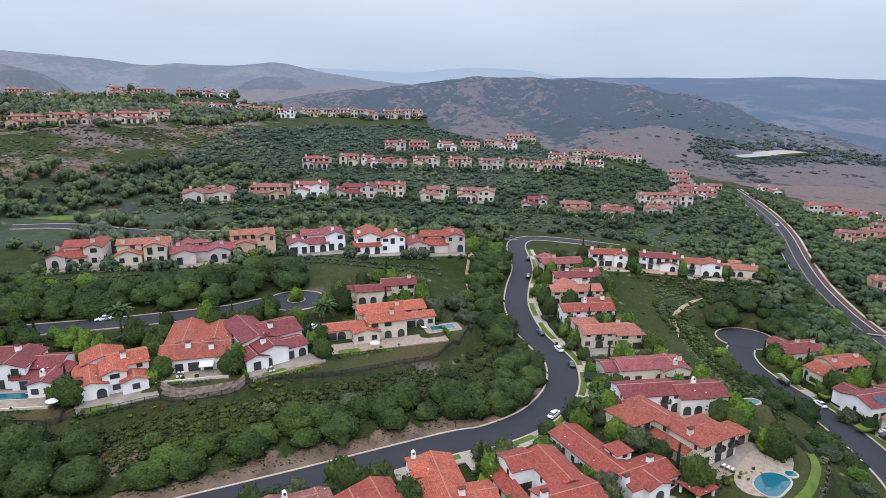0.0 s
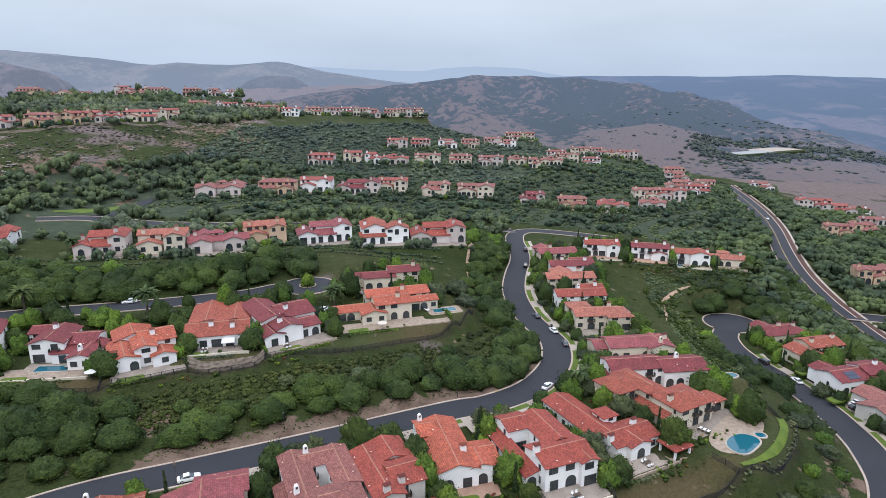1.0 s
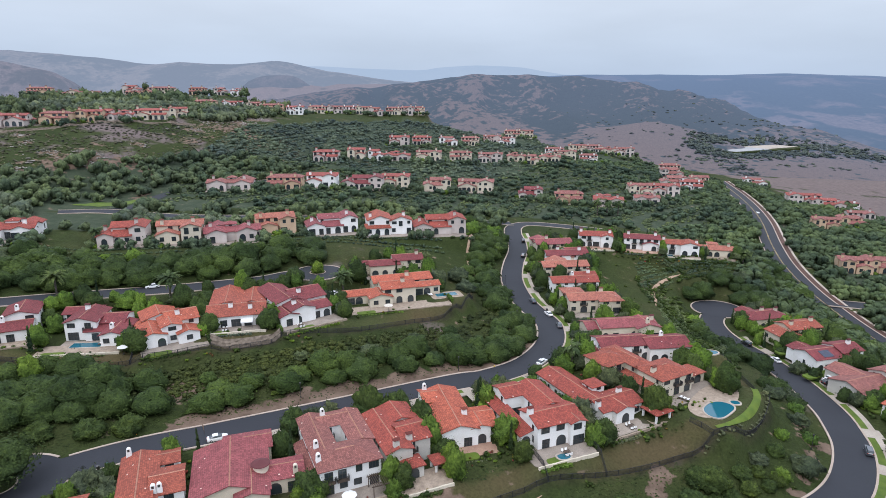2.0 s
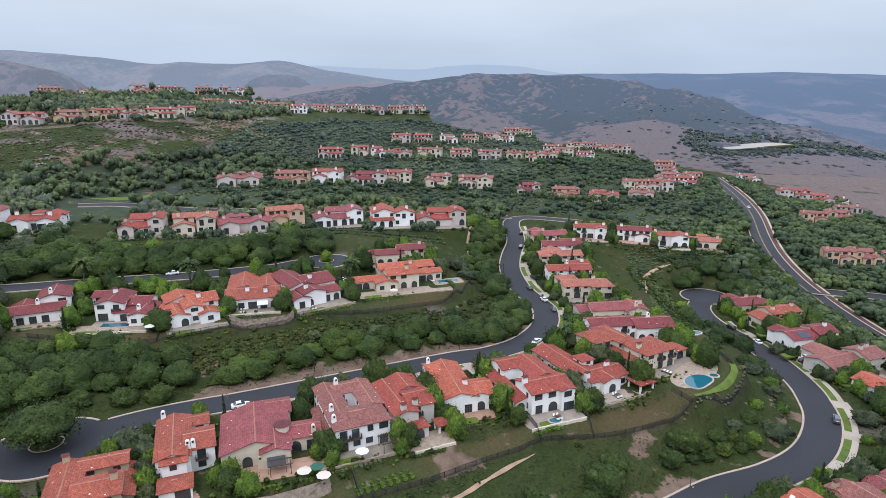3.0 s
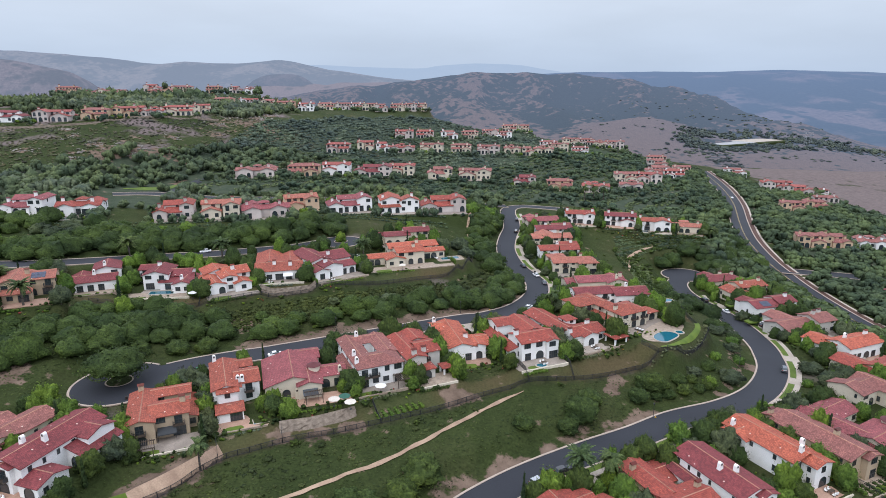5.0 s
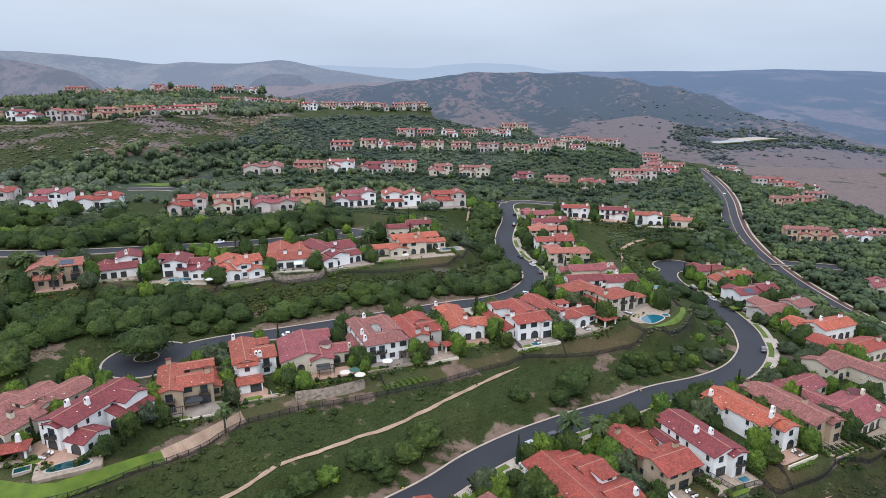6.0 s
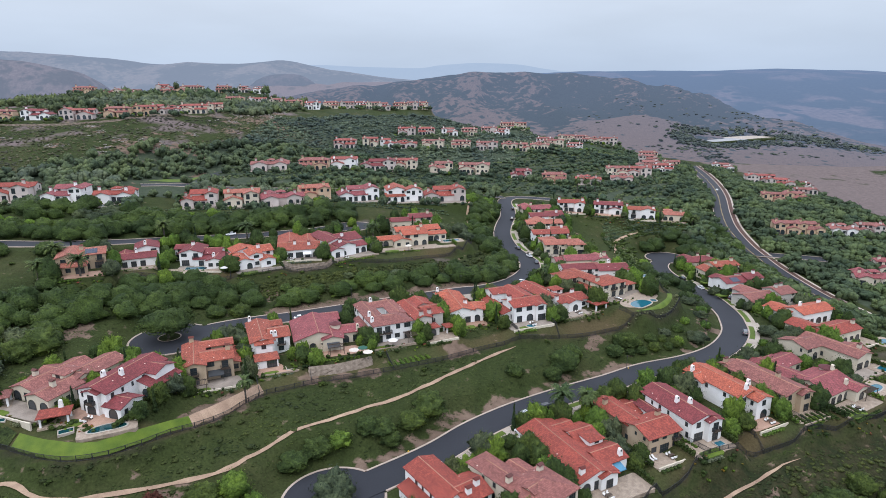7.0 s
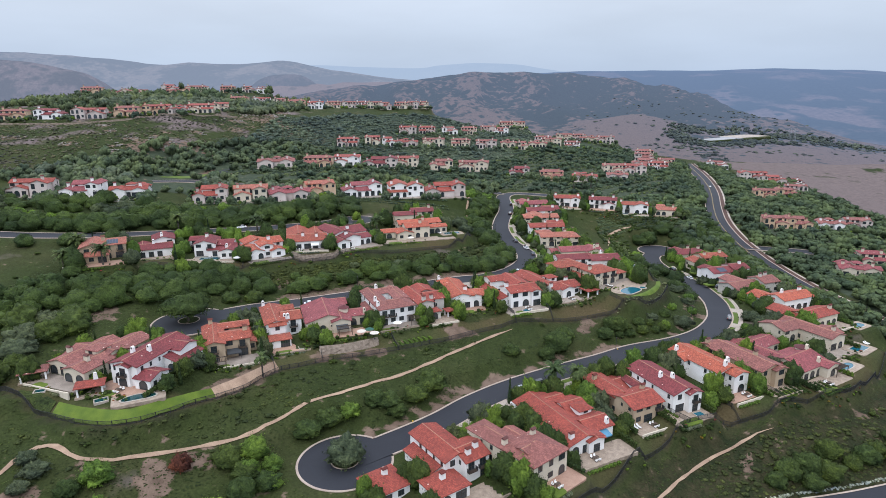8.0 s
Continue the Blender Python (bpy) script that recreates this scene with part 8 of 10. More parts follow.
def valley_spots(blobs):
    out = []
    for cx, cy, rx, ry, count in blobs:
        out += list(zip(vrng.normal(cx, rx, count), vrng.normal(cy, ry, count)))
    keep = [(a, b) for a, b in out if b > 700 and not (abs((a - 460) * 0.88 + (b - 893) * 0.47) < 76 and abs(-(a - 460) * 0.47 + (b - 893) * 0.88) < 27)]
    return keep, valley(np.array([a for a, _ in keep]), np.array([b for _, b in keep]))


spots, zs = valley_spots(((372, 858, 15, 13, 130), (420, 826, 26, 8, 130), (480, 850, 34, 9, 120), (395, 905, 18, 10, 90), (455, 945, 30, 7, 90), (520, 970, 26, 9, 60), (585, 905, 22, 12, 150), (560, 930, 18, 12, 60), (640, 868, 26, 7, 60)))
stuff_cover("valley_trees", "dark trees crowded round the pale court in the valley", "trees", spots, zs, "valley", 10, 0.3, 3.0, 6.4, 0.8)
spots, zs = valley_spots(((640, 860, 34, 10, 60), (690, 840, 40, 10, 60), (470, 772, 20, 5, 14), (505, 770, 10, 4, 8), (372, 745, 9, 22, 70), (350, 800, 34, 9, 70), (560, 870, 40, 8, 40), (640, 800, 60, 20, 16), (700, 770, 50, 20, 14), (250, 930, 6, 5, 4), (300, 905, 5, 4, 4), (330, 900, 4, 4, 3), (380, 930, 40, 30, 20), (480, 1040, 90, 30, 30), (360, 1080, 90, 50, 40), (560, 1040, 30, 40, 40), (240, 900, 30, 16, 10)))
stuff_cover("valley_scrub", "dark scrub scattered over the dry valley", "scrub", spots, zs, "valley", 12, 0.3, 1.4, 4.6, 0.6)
rock_rng = np.random.default_rng(31)
spots = []
for cx, cy, rx, ry, count in ((-261, 350, 10, 4, 30), (-248, 336, 4, 12, 24), (-228, 297, 3, 16, 30), (-259, 301, 10, 5, 26), (-207, 327, 12, 5, 40), (-227, 323, 11, 5, 26), (-205, 317, 11, 4, 26), (-297, 307, 16, 5, 24), (-196, 366, 8, 5, 16), (-170, 485, 14, 16, 70), (-167, 517, 10, 14, 50), (-184, 427, 12, 12, 40), (-185, 463, 12, 12, 50)):
    spots += list(zip(rock_rng.normal(cx, rx * 0.5, count), rock_rng.normal(cy, ry * 0.5, count)))
stuff_cover("pale_rocks", "pale grey rocks breaking through the hillside scrub", "rocks", spots, ground(np.array([a for a, _ in spots]), np.array([b for _, b in spots])), "rock", 0, 0.3, 0.6, 2.0, 0.35, 2, 6)


# planting round the terraces
def garden_spots(seed, per):
    rnd, out, h_out = random.Random(seed), [], []
    for hx, hy, hz, yaw, wings, *_ in NEAR:
        a = math.radians(yaw)
        x0, x1 = min(b[0] for b in wings), max(b[0] + b[2] for b in wings)
        y0, y1 = min(b[1] for b in wings), max(b[1] + b[3] for b in wings)
        for _ in range(per):
            e = rnd.random()
            if e < 0.45:
                u, v = rnd.uniform(x0 - 1.5, x1 + 1.5), y0 - rnd.uniform(4.0, 8.0)
            elif e < 0.8:
                u, v = rnd.choice([x0 - rnd.uniform(0.6, 2.2), x1 + rnd.uniform(0.6, 2.2)]), rnd.uniform(y0 - 7, y1 + 3)
            else:
                u, v = rnd.uniform(x0, x1), y1 + rnd.uniform(0.6, 5)
            out.append((hx + math.cos(a) * u - math.sin(a) * v, hy + math.sin(a) * u + math.cos(a) * v))
    pts = np.array(out)
    ok = clear(pts[:, 0], pts[:, 1], 4.3, -99)
    for ox, oy, oz, oyaw, ow, *_ in NEAR:
        ca, sa = math.cos(math.radians(oyaw)), math.sin(math.radians(oyaw))
        p, q = ca * (pts[:, 0] - ox) + sa * (pts[:, 1] - oy), -sa * (pts[:, 0] - ox) + ca * (pts[:, 1] - oy)
        for bx, by, bw, bd, *_ in ow:
            ok &= ~((p > bx - 0.6) & (p < bx + bw + 0.6) & (q > by - 0.6) & (q < by + bd + 0.6))
    pts = pts[ok]
    return [tuple(q) for q in pts], ground(pts[:, 0], pts[:, 1])


spots, zs = garden_spots(5, 26)
stuff_cover("garden_shrubs", "dark green garden shrubs round the terraces", "shrubs", spots, zs, "oak", 16, 0.3, 0.6, 1.3, 0.9, 2, 6)
for seed, leaf, words in ((15, "rose", "pink and red flowering garden shrubs"), (16, "gold", "yellow and orange flowering garden shrubs")):
    spots, zs = garden_spots(seed, 5)
    stuff_cover("flower_shrubs", words, "shrubs", spots, zs, leaf, 18, 0.3, 0.4, 0.8, 0.9, 2, 5)
spots, zs = garden_spots(6, 16)
stuff_cover("garden_flowering_shrubs", "bright green garden shrubs and ground plants", "shrubs", spots, zs, "bright", 16, 0.3, 0.5, 1.0, 0.8, 2, 6)


# tall trees on the hilltop
spots, zs = spread([[(-400, 480), (-240, 470), (-200, 520), (-240, 560), (-400, 570)], [(-380, 655), (-230, 656), (-180, 610), (-160, 640), (-230, 700), (-380, 700)], [(-345, 372), (-250, 398), (-225, 440), (-260, 450), (-345, 400)], [(-350, 555), (-330, 590), (-250, 636), (-225, 600), (-260, 560)], [(-220, 440), (-180, 480), (-150, 560), (-170, 575), (-225, 520)], [(-460, 430), (-330, 440), (-300, 500), (-340, 540), (-460, 560)]], 8.5, 0.36, 3, -1)
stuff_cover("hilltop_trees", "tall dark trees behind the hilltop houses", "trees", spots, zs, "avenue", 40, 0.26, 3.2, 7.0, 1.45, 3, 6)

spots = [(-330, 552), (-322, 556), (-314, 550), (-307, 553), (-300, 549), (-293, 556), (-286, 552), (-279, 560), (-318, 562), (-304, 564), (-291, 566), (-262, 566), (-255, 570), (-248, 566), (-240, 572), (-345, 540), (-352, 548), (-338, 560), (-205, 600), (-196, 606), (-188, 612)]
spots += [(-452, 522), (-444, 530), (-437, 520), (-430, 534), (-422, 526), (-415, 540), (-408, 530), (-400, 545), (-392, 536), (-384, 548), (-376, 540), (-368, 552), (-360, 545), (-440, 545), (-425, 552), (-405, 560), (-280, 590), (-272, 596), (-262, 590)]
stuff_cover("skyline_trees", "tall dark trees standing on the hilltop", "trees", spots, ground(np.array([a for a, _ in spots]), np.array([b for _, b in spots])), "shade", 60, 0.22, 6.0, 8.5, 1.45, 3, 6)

# trees among the terrace rows farther up
def row_spots(seed, per, reach):
    rnd, out = random.Random(seed), []
    for hx, hy, hz, yaw, w, *_ in ROWS_UP + ROWS_FAR:
        a = math.radians(yaw)
        for _ in range(per):
            u = rnd.choice((-1, 1)) * (w / 2 + rnd.uniform(0.5, 3)) if rnd.random() < 0.55 else rnd.uniform(-w / 2, w / 2)
            v = rnd.uniform(-4, 15) if abs(u) > w / 2 else rnd.choice((rnd.uniform(-8, -3.5), rnd.uniform(17, 17 + reach)))
            out.append((hx + math.cos(a) * u - math.sin(a) * v, hy + math.sin(a) * u + math.cos(a) * v))
    pts = np.array(out)
    pts = pts[clear(pts[:, 0], pts[:, 1], 2.5, -1.5)]
    return [tuple(q) for q in pts], ground(pts[:, 0], pts[:, 1])



hedge_spots = []
rows_here = ROWS_UP + ROWS_FAR[:25]
for (ax, ay, _, ayaw, *_a), (bx, by, _, byaw, *_b) in zip(rows_here[:-1], rows_here[1:]):
    if math.hypot(bx - ax, by - ay) > 42:
        continue
    run = int(math.hypot(bx - ax, by - ay) / 1.7)
    for off in (6.5, 11.0, 15.5):
        p0 = (ax + math.sin(math.radians(ayaw)) * off, ay - math.cos(math.radians(ayaw)) * off)
        p1 = (bx + math.sin(math.radians(byaw)) * off, by - math.cos(math.radians(byaw)) * off)
        hedge_spots += [(p0[0] + (p1[0] - p0[0]) * k / run, p0[1] + (p1[1] - p0[1]) * k / run) for k in range(run)]
pts = np.array(hedge_spots)
pts = pts[clear(pts[:, 0], pts[:, 1], 1.0, -9)]
stuff_cover("terrace_hedges", "dark clipped hedges along the terraces below the upper rows", "hedges", [tuple(q) for q in pts], ground(pts[:, 0], pts[:, 1]), "avenue", 5, 0.5, 0.9, 1.5, 0.75, 2, 4)
spots, zs = row_spots(8, 12, 14)
stuff_cover("terrace_trees", "dark green trees between the houses of the upper terraces", "trees", spots, zs, "avenue", 20, 0.26, 1.8, 4.8, 1.1, 3, 6)
front = random.Random(33)
spots = []
for hx, hy, hz, yaw, w, *_ in ROWS_UP[:22]:
    a = math.radians(yaw)
    for u in (-w / 2 - 1.5, w / 2 + 1.5, front.uniform(-w / 2, w / 2)):
        v = front.uniform(-6.5, -3.5)
        spots.append((hx + math.cos(a) * u - math.sin(a) * v, hy + math.sin(a) * u + math.cos(a) * v))
stuff_cover("terrace_trees", "dark green garden trees before the houses of the upper terraces", "trees", spots, ground(np.array([a for a, _ in spots]), np.array([b for _, b in spots])), "avenue", 36, 0.24, 1.6, 3.4, 1.5, 3, 6)
spots, zs = row_spots(9, 3, 5)
stuff_cover("terrace_garden_trees", "bright green garden trees between the houses of the upper terraces", "trees", spots, zs, "bright", 30, 0.26, 1.4, 3.0, 1.2, 3, 6)

# ---------------------------------------------------------------- pavements, verges and drives
def first_near(line, x, y):
    return int(np.argmin(np.hypot(line[:, 0] - x, line[:, 1] - y)))


low_east = low_line[first_near(low_line, -14, 30) : first_near(low_line, 113, 206)]
up_east = up_line[: first_near(up_line, 34.5, 310)]
for line, hw in ((low_east, 4.6), (up_east, 4.55)):
    ribbon(line, -hw - 2.4, -hw - 0.55, 0.15, "verge", LAWN, "narrow strip of mown grass beside the kerb", "grass", thick=0.3)
    ribbon(line, -hw - 4.0, -hw - 2.4, 0.17, "pavement", PAVING, "pale concrete footpath along the street", "footpath", thick=0.35)
    for i in range(5, len(line) - 4, 7):
        ribbon(line[i : i + 3], -hw - 7.5, -hw - 0.5, 0.19, "driveway", PAVING, "pale paved driveway crossing the footpath", "driveway", thick=0.4)
MULCH = surface("red_bark_mulch", (0.065, 0.032, 0.024), (0.105, 0.052, 0.038), 0.4, 4.0, 0.95, 0.6, 0.04, vary=0.0)
ribbon(av_line, 5.95, 8.2, 0.16, "verge", MULCH, "planting strip of red-brown bark mulch", "planting strip", thick=0.3)
ribbon(av_line, 8.2, 9.4, 0.18, "pavement", PAVING, "pale concrete footpath along the avenue", "footpath", thick=0.35)
YELLOW = surface("yellow_road_paint", (0.42, 0.30, 0.10), (0.5, 0.37, 0.14), 0.5, 6, 0.7, 0.1, 0.002, vary=0.0)
for off in (-0.25, 0.12):
    ribbon(av_line, off, off + 0.14, 0.03, "road_marking", YELLOW, "yellow centre line on the avenue", "road marking")
for x, y, z, r in ((-93.0, 80.0, 10.8, 3.3), (-30.0, 19.0, -4.2, 3.4), (-51.0, 201.5, 19.8, 2.8)):
    disc(x, y, z + 0.20, r, "planter", GROUND, "round planted island in the turning end", "planting island")
    disc(x, y, z + 0.22, r + 0.35, "kerb", KERB, "round concrete kerb of the island", "kerb", hole=r - 0.05)


def on_ground(line, lift=0.0):
    p = np.array(line, float)
    p[:, 2] = ground(p[:, 0], p[:, 1]) + lift
    return p


def draped(line, half, name, material, label, category, lift=0.14, ragged_edge=0.28):
    """A path laid over the ground, with a ragged edge."""
    p = on_ground(line)
    t = np.gradient(p[:, :2], axis=0)
    t /= np.linalg.norm(t, axis=1)[:, None]
    nrm = np.c_[-t[:, 1], t[:, 0]]
    rnd = random.Random(len(p))
    verts, faces = [], []
    for i in range(len(p)):
        end = min(1.0, 0.2 + i / 4, 0.2 + (len(p) - 1 - i) / 4)
        l_, r_ = half * rnd.uniform(1 - ragged_edge, 1 + ragged_edge), half * rnd.uniform(1 - ragged_edge, 1 + ragged_edge)
        l_, r_ = l_ * end, r_ * end
        for o in (l_, l_ * 0.5, 0, -r_ * 0.5, -r_):
            x, y = p[i, :2] + nrm[i] * o
            verts.append((x, y, gz(x, y) + lift))
    for i in range(len(p) - 1):
        for j in range(4):
            a = i * 5 + j
            faces.append((a, a + 1, a + 6, a + 5)[::-1])
    return tagged(new(name, mesh_of(name, verts, [f[::-1] for f in faces], material)), label, category, kind="structure")


for key, half in (("trail_low", 0.56), ("trail_east", 0.36), ("trail_north", 0.7), ("trail_hook", 0.8)):
    draped(LINES[key], half, "trail", EARTH, "worn footpath of pale bare earth across the slope", "trail", 0.24, 0.45)

# ---------------------------------------------------------------- gardens
def frame_of(h):
    hx, hy, hz, yaw = h[:4]
    return pose(hx, hy, hz, 0, 0, yaw)


def soft_rect(x0, y0, x1, y1, r, n=4):
    out = []
    for cx, cy, a0 in ((x1 - r, y0 + r, -90), (x1 - r, y1 - r, 0), (x0 + r, y1 - r, 90), (x0 + r, y0 + r, 180)):
        for k in range(n + 1):
            a = math.radians(a0 + 90 * k / n)
            out.append((cx + r * math.cos(a), cy + r * math.sin(a)))
    return out


def flat_thing(name, m, outline, z0, z1, material, label, category, kind=""):
    ob = new(name, Shape().slab(outline, z0, z1).mesh(name, material))
    ob.matrix_world = m
    return tagged(ob, label, category, kind=kind)


def kidney(rx, ry, bend, n=28):
    out = []
    for k in range(n):
        a = 2 * math.pi * k / n
        out.append((rx * math.cos(a), ry * math.sin(a) * (1 + 0.12 * math.cos(2 * a)) + bend * math.cos(a) ** 2))
    return out


def grown(outline, by):
    m = len(outline)
    out = []
    for k in range(m):
        (ax, ay), (bx, by_), (cx, cy) = outline[k - 1], outline[k], outline[(k + 1) % m]
        tx, ty = cx - ax, cy - ay
        d = math.hypot(tx, ty) or 1
        out.append((bx + ty / d * by, by_ - tx / d * by))
    return out


def pool(x, y, z, yaw, outline, words="blue swimming pool with pale stone coping", water=WATER):
    root = thing("swimming_pool", pose(x, y, z, 0, 0, yaw), words, "pool")
    ring, m = grown(outline, 0.45), len(outline)
    s = Shape()
    s.add([(p, q, 0.20) for p, q in outline] + [(p, q, 0.20) for p, q in ring] + [(p, q, -0.5) for p, q in outline] + [(p, q, -0.5) for p, q in ring], [(k, m + k, m + (k + 1) % m, (k + 1) % m) for k in range(m)] + [(k, (k + 1) % m, 2 * m + (k + 1) % m, 2 * m + k) for k in range(m)] + [(m + k, 3 * m + k, 3 * m + (k + 1) % m, m + (k + 1) % m) for k in range(m)])
    part("coping", s.mesh("coping", PAVING), root)
    part("water", Shape().add([(p, q, 0.13) for p, q in outline], [tuple(range(m))]).mesh("water", water), root)
    return root


def hedge(m, length, depth, height, leaf="oak", label="clipped dark green hedge"):
    """A clipped hedge: a soft box covered with leaf sprays."""
    rnd = random.Random(int(length * 10))
    n = max(2, int(length / 1.1))
    lobes = [(length * (k + 0.5) / n, depth / 2, height * 0.5, max(depth, length / n) * 0.62, height * 0.55) for k in range(n)]
    v, f = leaf_cloud(rnd, lobes, int(16 * n), 0.36, 0.95, 3, 6)
    ob = new("hedge", mesh_of("hedge", v, f, LEAVES[leaf]))
    ob.matrix_world = m
    return tagged(ob, label, "hedge", "garden hedges")


DARK_WATER = WATER.copy()
DARK_WATER.name = "dark_pool_water"
DARK_WATER.node_tree.nodes["Principled BSDF"].inputs["Base Color"].default_value = (0.008, 0.05, 0.055, 1)
PAVES = [(STONE, "irregular flagstone"), (PATIO, "pale concrete"), (TILEPAVE, "terracotta tile")]
GR = random.Random(77)
for i, h in enumerate(NEAR):
    wings = h[4]
    m = frame_of(h)
    x0, x1 = min(b[0] for b in wings), max(b[0] + b[2] for b in wings)
    y0, y1 = min(b[1] for b in wings), max(b[1] + b[3] for b in wings)
    mat, word = PAVES[GR.randrange(3)]
    flat_thing("patio", m, soft_rect(x0 - 0.6, y0 - 4.2 - GR.uniform(0, 1.2), x1 + 0.6, y0 + 2.0, 0.8), -1.4, 0.07, mat, word + " patio behind the house wall", "patio")
    if GR.random() < 0.7:
        a = GR.uniform(x0, x0 + 3)
        flat_thing("lawn", m, soft_rect(a, y0 - 5.6, a + GR.uniform(4, 7), y0 - 2.8, 1.0), -1.4, 0.12, LAWN, "small patch of bright green lawn", "lawn")
    flat_thing("forecourt", m, soft_rect(x1 - 6.5, y1 - 1.0, x1 - 1.0, y1 + 4.5, 0.6), -0.5, 0.06, PAVING, "pale paved forecourt by the garage", "driveway")
    flat_thing("front_lawn", m, soft_rect(x0, y1 + 0.4, x1 - 7.0, y1 + 3.8, 0.8), -0.5, 0.05, LAWN, "small front lawn of mown grass", "lawn")
    for sx in (x0 - 1.5, x1 + 0.7):
        if GR.random() < 0.75:
            hedge(m @ pose(sx + 0.8, y0 - 4, 0, 0, 0, 90), GR.uniform(6, 12), 0.8, GR.uniform(1.2, 2.2), GR.choice(["oak", "bright", "oak"]))
    hedge(m @ Matrix.Translation((x0, y0 - 6.3, -0.9)), (x1 - x0) * GR.uniform(0.5, 0.9), 0.8, 0.9, GR.choice(["oak", "scrub", "bright"]), "low planting along the edge of the terrace")

for hx, hy, hz, yaw, w, *_ in ROWS_UP:
    flat_thing("patio", pose(hx, hy, hz, 0, 0, yaw), soft_rect(-w / 2, -4.2, w / 2, 2.0, 0.8), -0.6, 0.08, PATIO, "pale concrete patio before the house", "patio")

rect = lambda w, d: [(-w / 2, -d / 2), (w / 2, -d / 2), (w / 2, d / 2), (-w / 2, d / 2)]
pool(-106, 137.3, 16.95, 6, rect(8.6, 3.4), "long blue lap pool on a white terrace")
flat_thing("patio", pose(-105.5, 137, 16.9, 0, 0, 6), rect(16, 8), -0.6, 0.1, PATIO, "white paved terrace beside the pool", "patio")
pool(70.9, 116.9, 8.0, 42, kidney(5.0, 3.4, -0.6), "kidney-shaped blue swimming pool")
pool(77.0, 120.4, 8.0, 0, kidney(1.2, 1.2, 0), "small round blue spa pool")
flat_thing("patio", pose(72, 122, 8.0, 0, 0, 48), kidney(11.5, 5.6, 0), -0.8, 0.1, STONE, "wide flagstone terrace round the pool", "patio")
LAWN_RING = ([(66.5, 108.6, 7.9), (71.5, 110.9, 7.9), (77.8, 116.2, 7.9), (83.5, 123.7, 7.8), (85.5, 130, 7.7)], [(66.8, 107.5, 7.0), (72.3, 109.4, 7.0), (79.0, 114.7, 7.0), (84.9, 122.3, 6.9), (87.2, 130, 6.8)])
pool(26.4, 95.6, 7.75, 22, kidney(1.6, 1.3, 0.2), "small stone-edged plunge pool")
pool(-84.5, 25.8, 10.75, 26, kidney(4.2, 1.7, -0.5), "dark green-blue garden pool", DARK_WATER)
pool(-93.5, 24.2, 10.75, 30, rect(3.0, 1.8), "small square dark spa pool", DARK_WATER)
pool(-111, 27.0, 12.0, 20, rect(2.4, 1.6), "small square dark spa pool", DARK_WATER)
pool(-49.8, 65.2, 7.2, 24, rect(3.6, 2.2), "small blue plunge pool in a paved yard")
pool(-0.6, 187.6, 15.5, 18, rect(8, 3.4), "deep blue rectangular pool")
pool(128.8, 67.6, -2.3, 35, kidney(4.0, 1.7, 0.2), "turquoise garden pool in a terrace")
pool(142.5, 82.0, -2.3, 35, rect(7, 3.6), "bright blue rectangular pool")
pool(156.5, 104.0, -2.6, 30, kidney(3, 1.8, 0), "blue garden pool in a terrace")
pool(69.0, 39.6, -3.3, 24, rect(2.6, 1.8), "small square spa pool")
pool(83.8, 154.4, 7.2, 10, kidney(3.4, 1.8, 0), "blue pool beside a white house")
pool(112, 276.0, 6.6, -14, rect(8, 3), "narrow blue pool before a white house")
pool(-147, 106.5, 22.8, 24, kidney(3, 1.5, 0), "small dark blue pool")
pool(-174, 196.0, 32.2, 12, rect(10, 3), "pale turquoise pool before a terrace house")
pool(69, 402.5, 12.4, -6, rect(9, 3), "pale turquoise pool before a house")
for px, py, pz, yaw, w, d in ((128.8, 67.6, -2.3, 35, 12, 7), (142.5, 82, -2.3, 35, 11, 8), (156.5, 104, -2.6, 30, 9, 6), (-84.5, 25.8, 10.7, 26, 13, 6.5), (-0.6, 187.6, 15.4, 18, 12, 7)):
    flat_thing("patio", pose(px, py, pz, 0, 0, yaw), soft_rect(-w / 2, -d / 2, w / 2, d / 2, 1.0), -1.6, 0.09, STONE, "stone-paved terrace round the pool", "patio")
# the long curved lawn below the white house
def bank_strip(inner, outer, name, material, label, category):
    """A smooth sloping strip between an upper and a lower line (x, y, z)."""
    a, b = np.array(inner, float), np.array(outer, float)
    a, b = [np.array([smooth_line(q, 2.0)[int(k)] for k in np.linspace(0, len(smooth_line(q, 2.0)) - 1, 34)]) for q in (a, b)]
    m = 8
    grid = np.stack([a + (b - a) * k / m for k in range(m + 1)], 1)
    floor_z = ground(grid[..., 0], grid[..., 1])
    grid[..., 2] = floor_z + 0.28
    faces = [(i * (m + 1) + k, i * (m + 1) + k + 1, (i + 1) * (m + 1) + k + 1, (i + 1) * (m + 1) + k) for i in range(33) for k in range(m)]
    return tagged(new(name, mesh_of(name, grid.reshape(-1, 3), faces, material, None, True)), label, category, kind="structure")


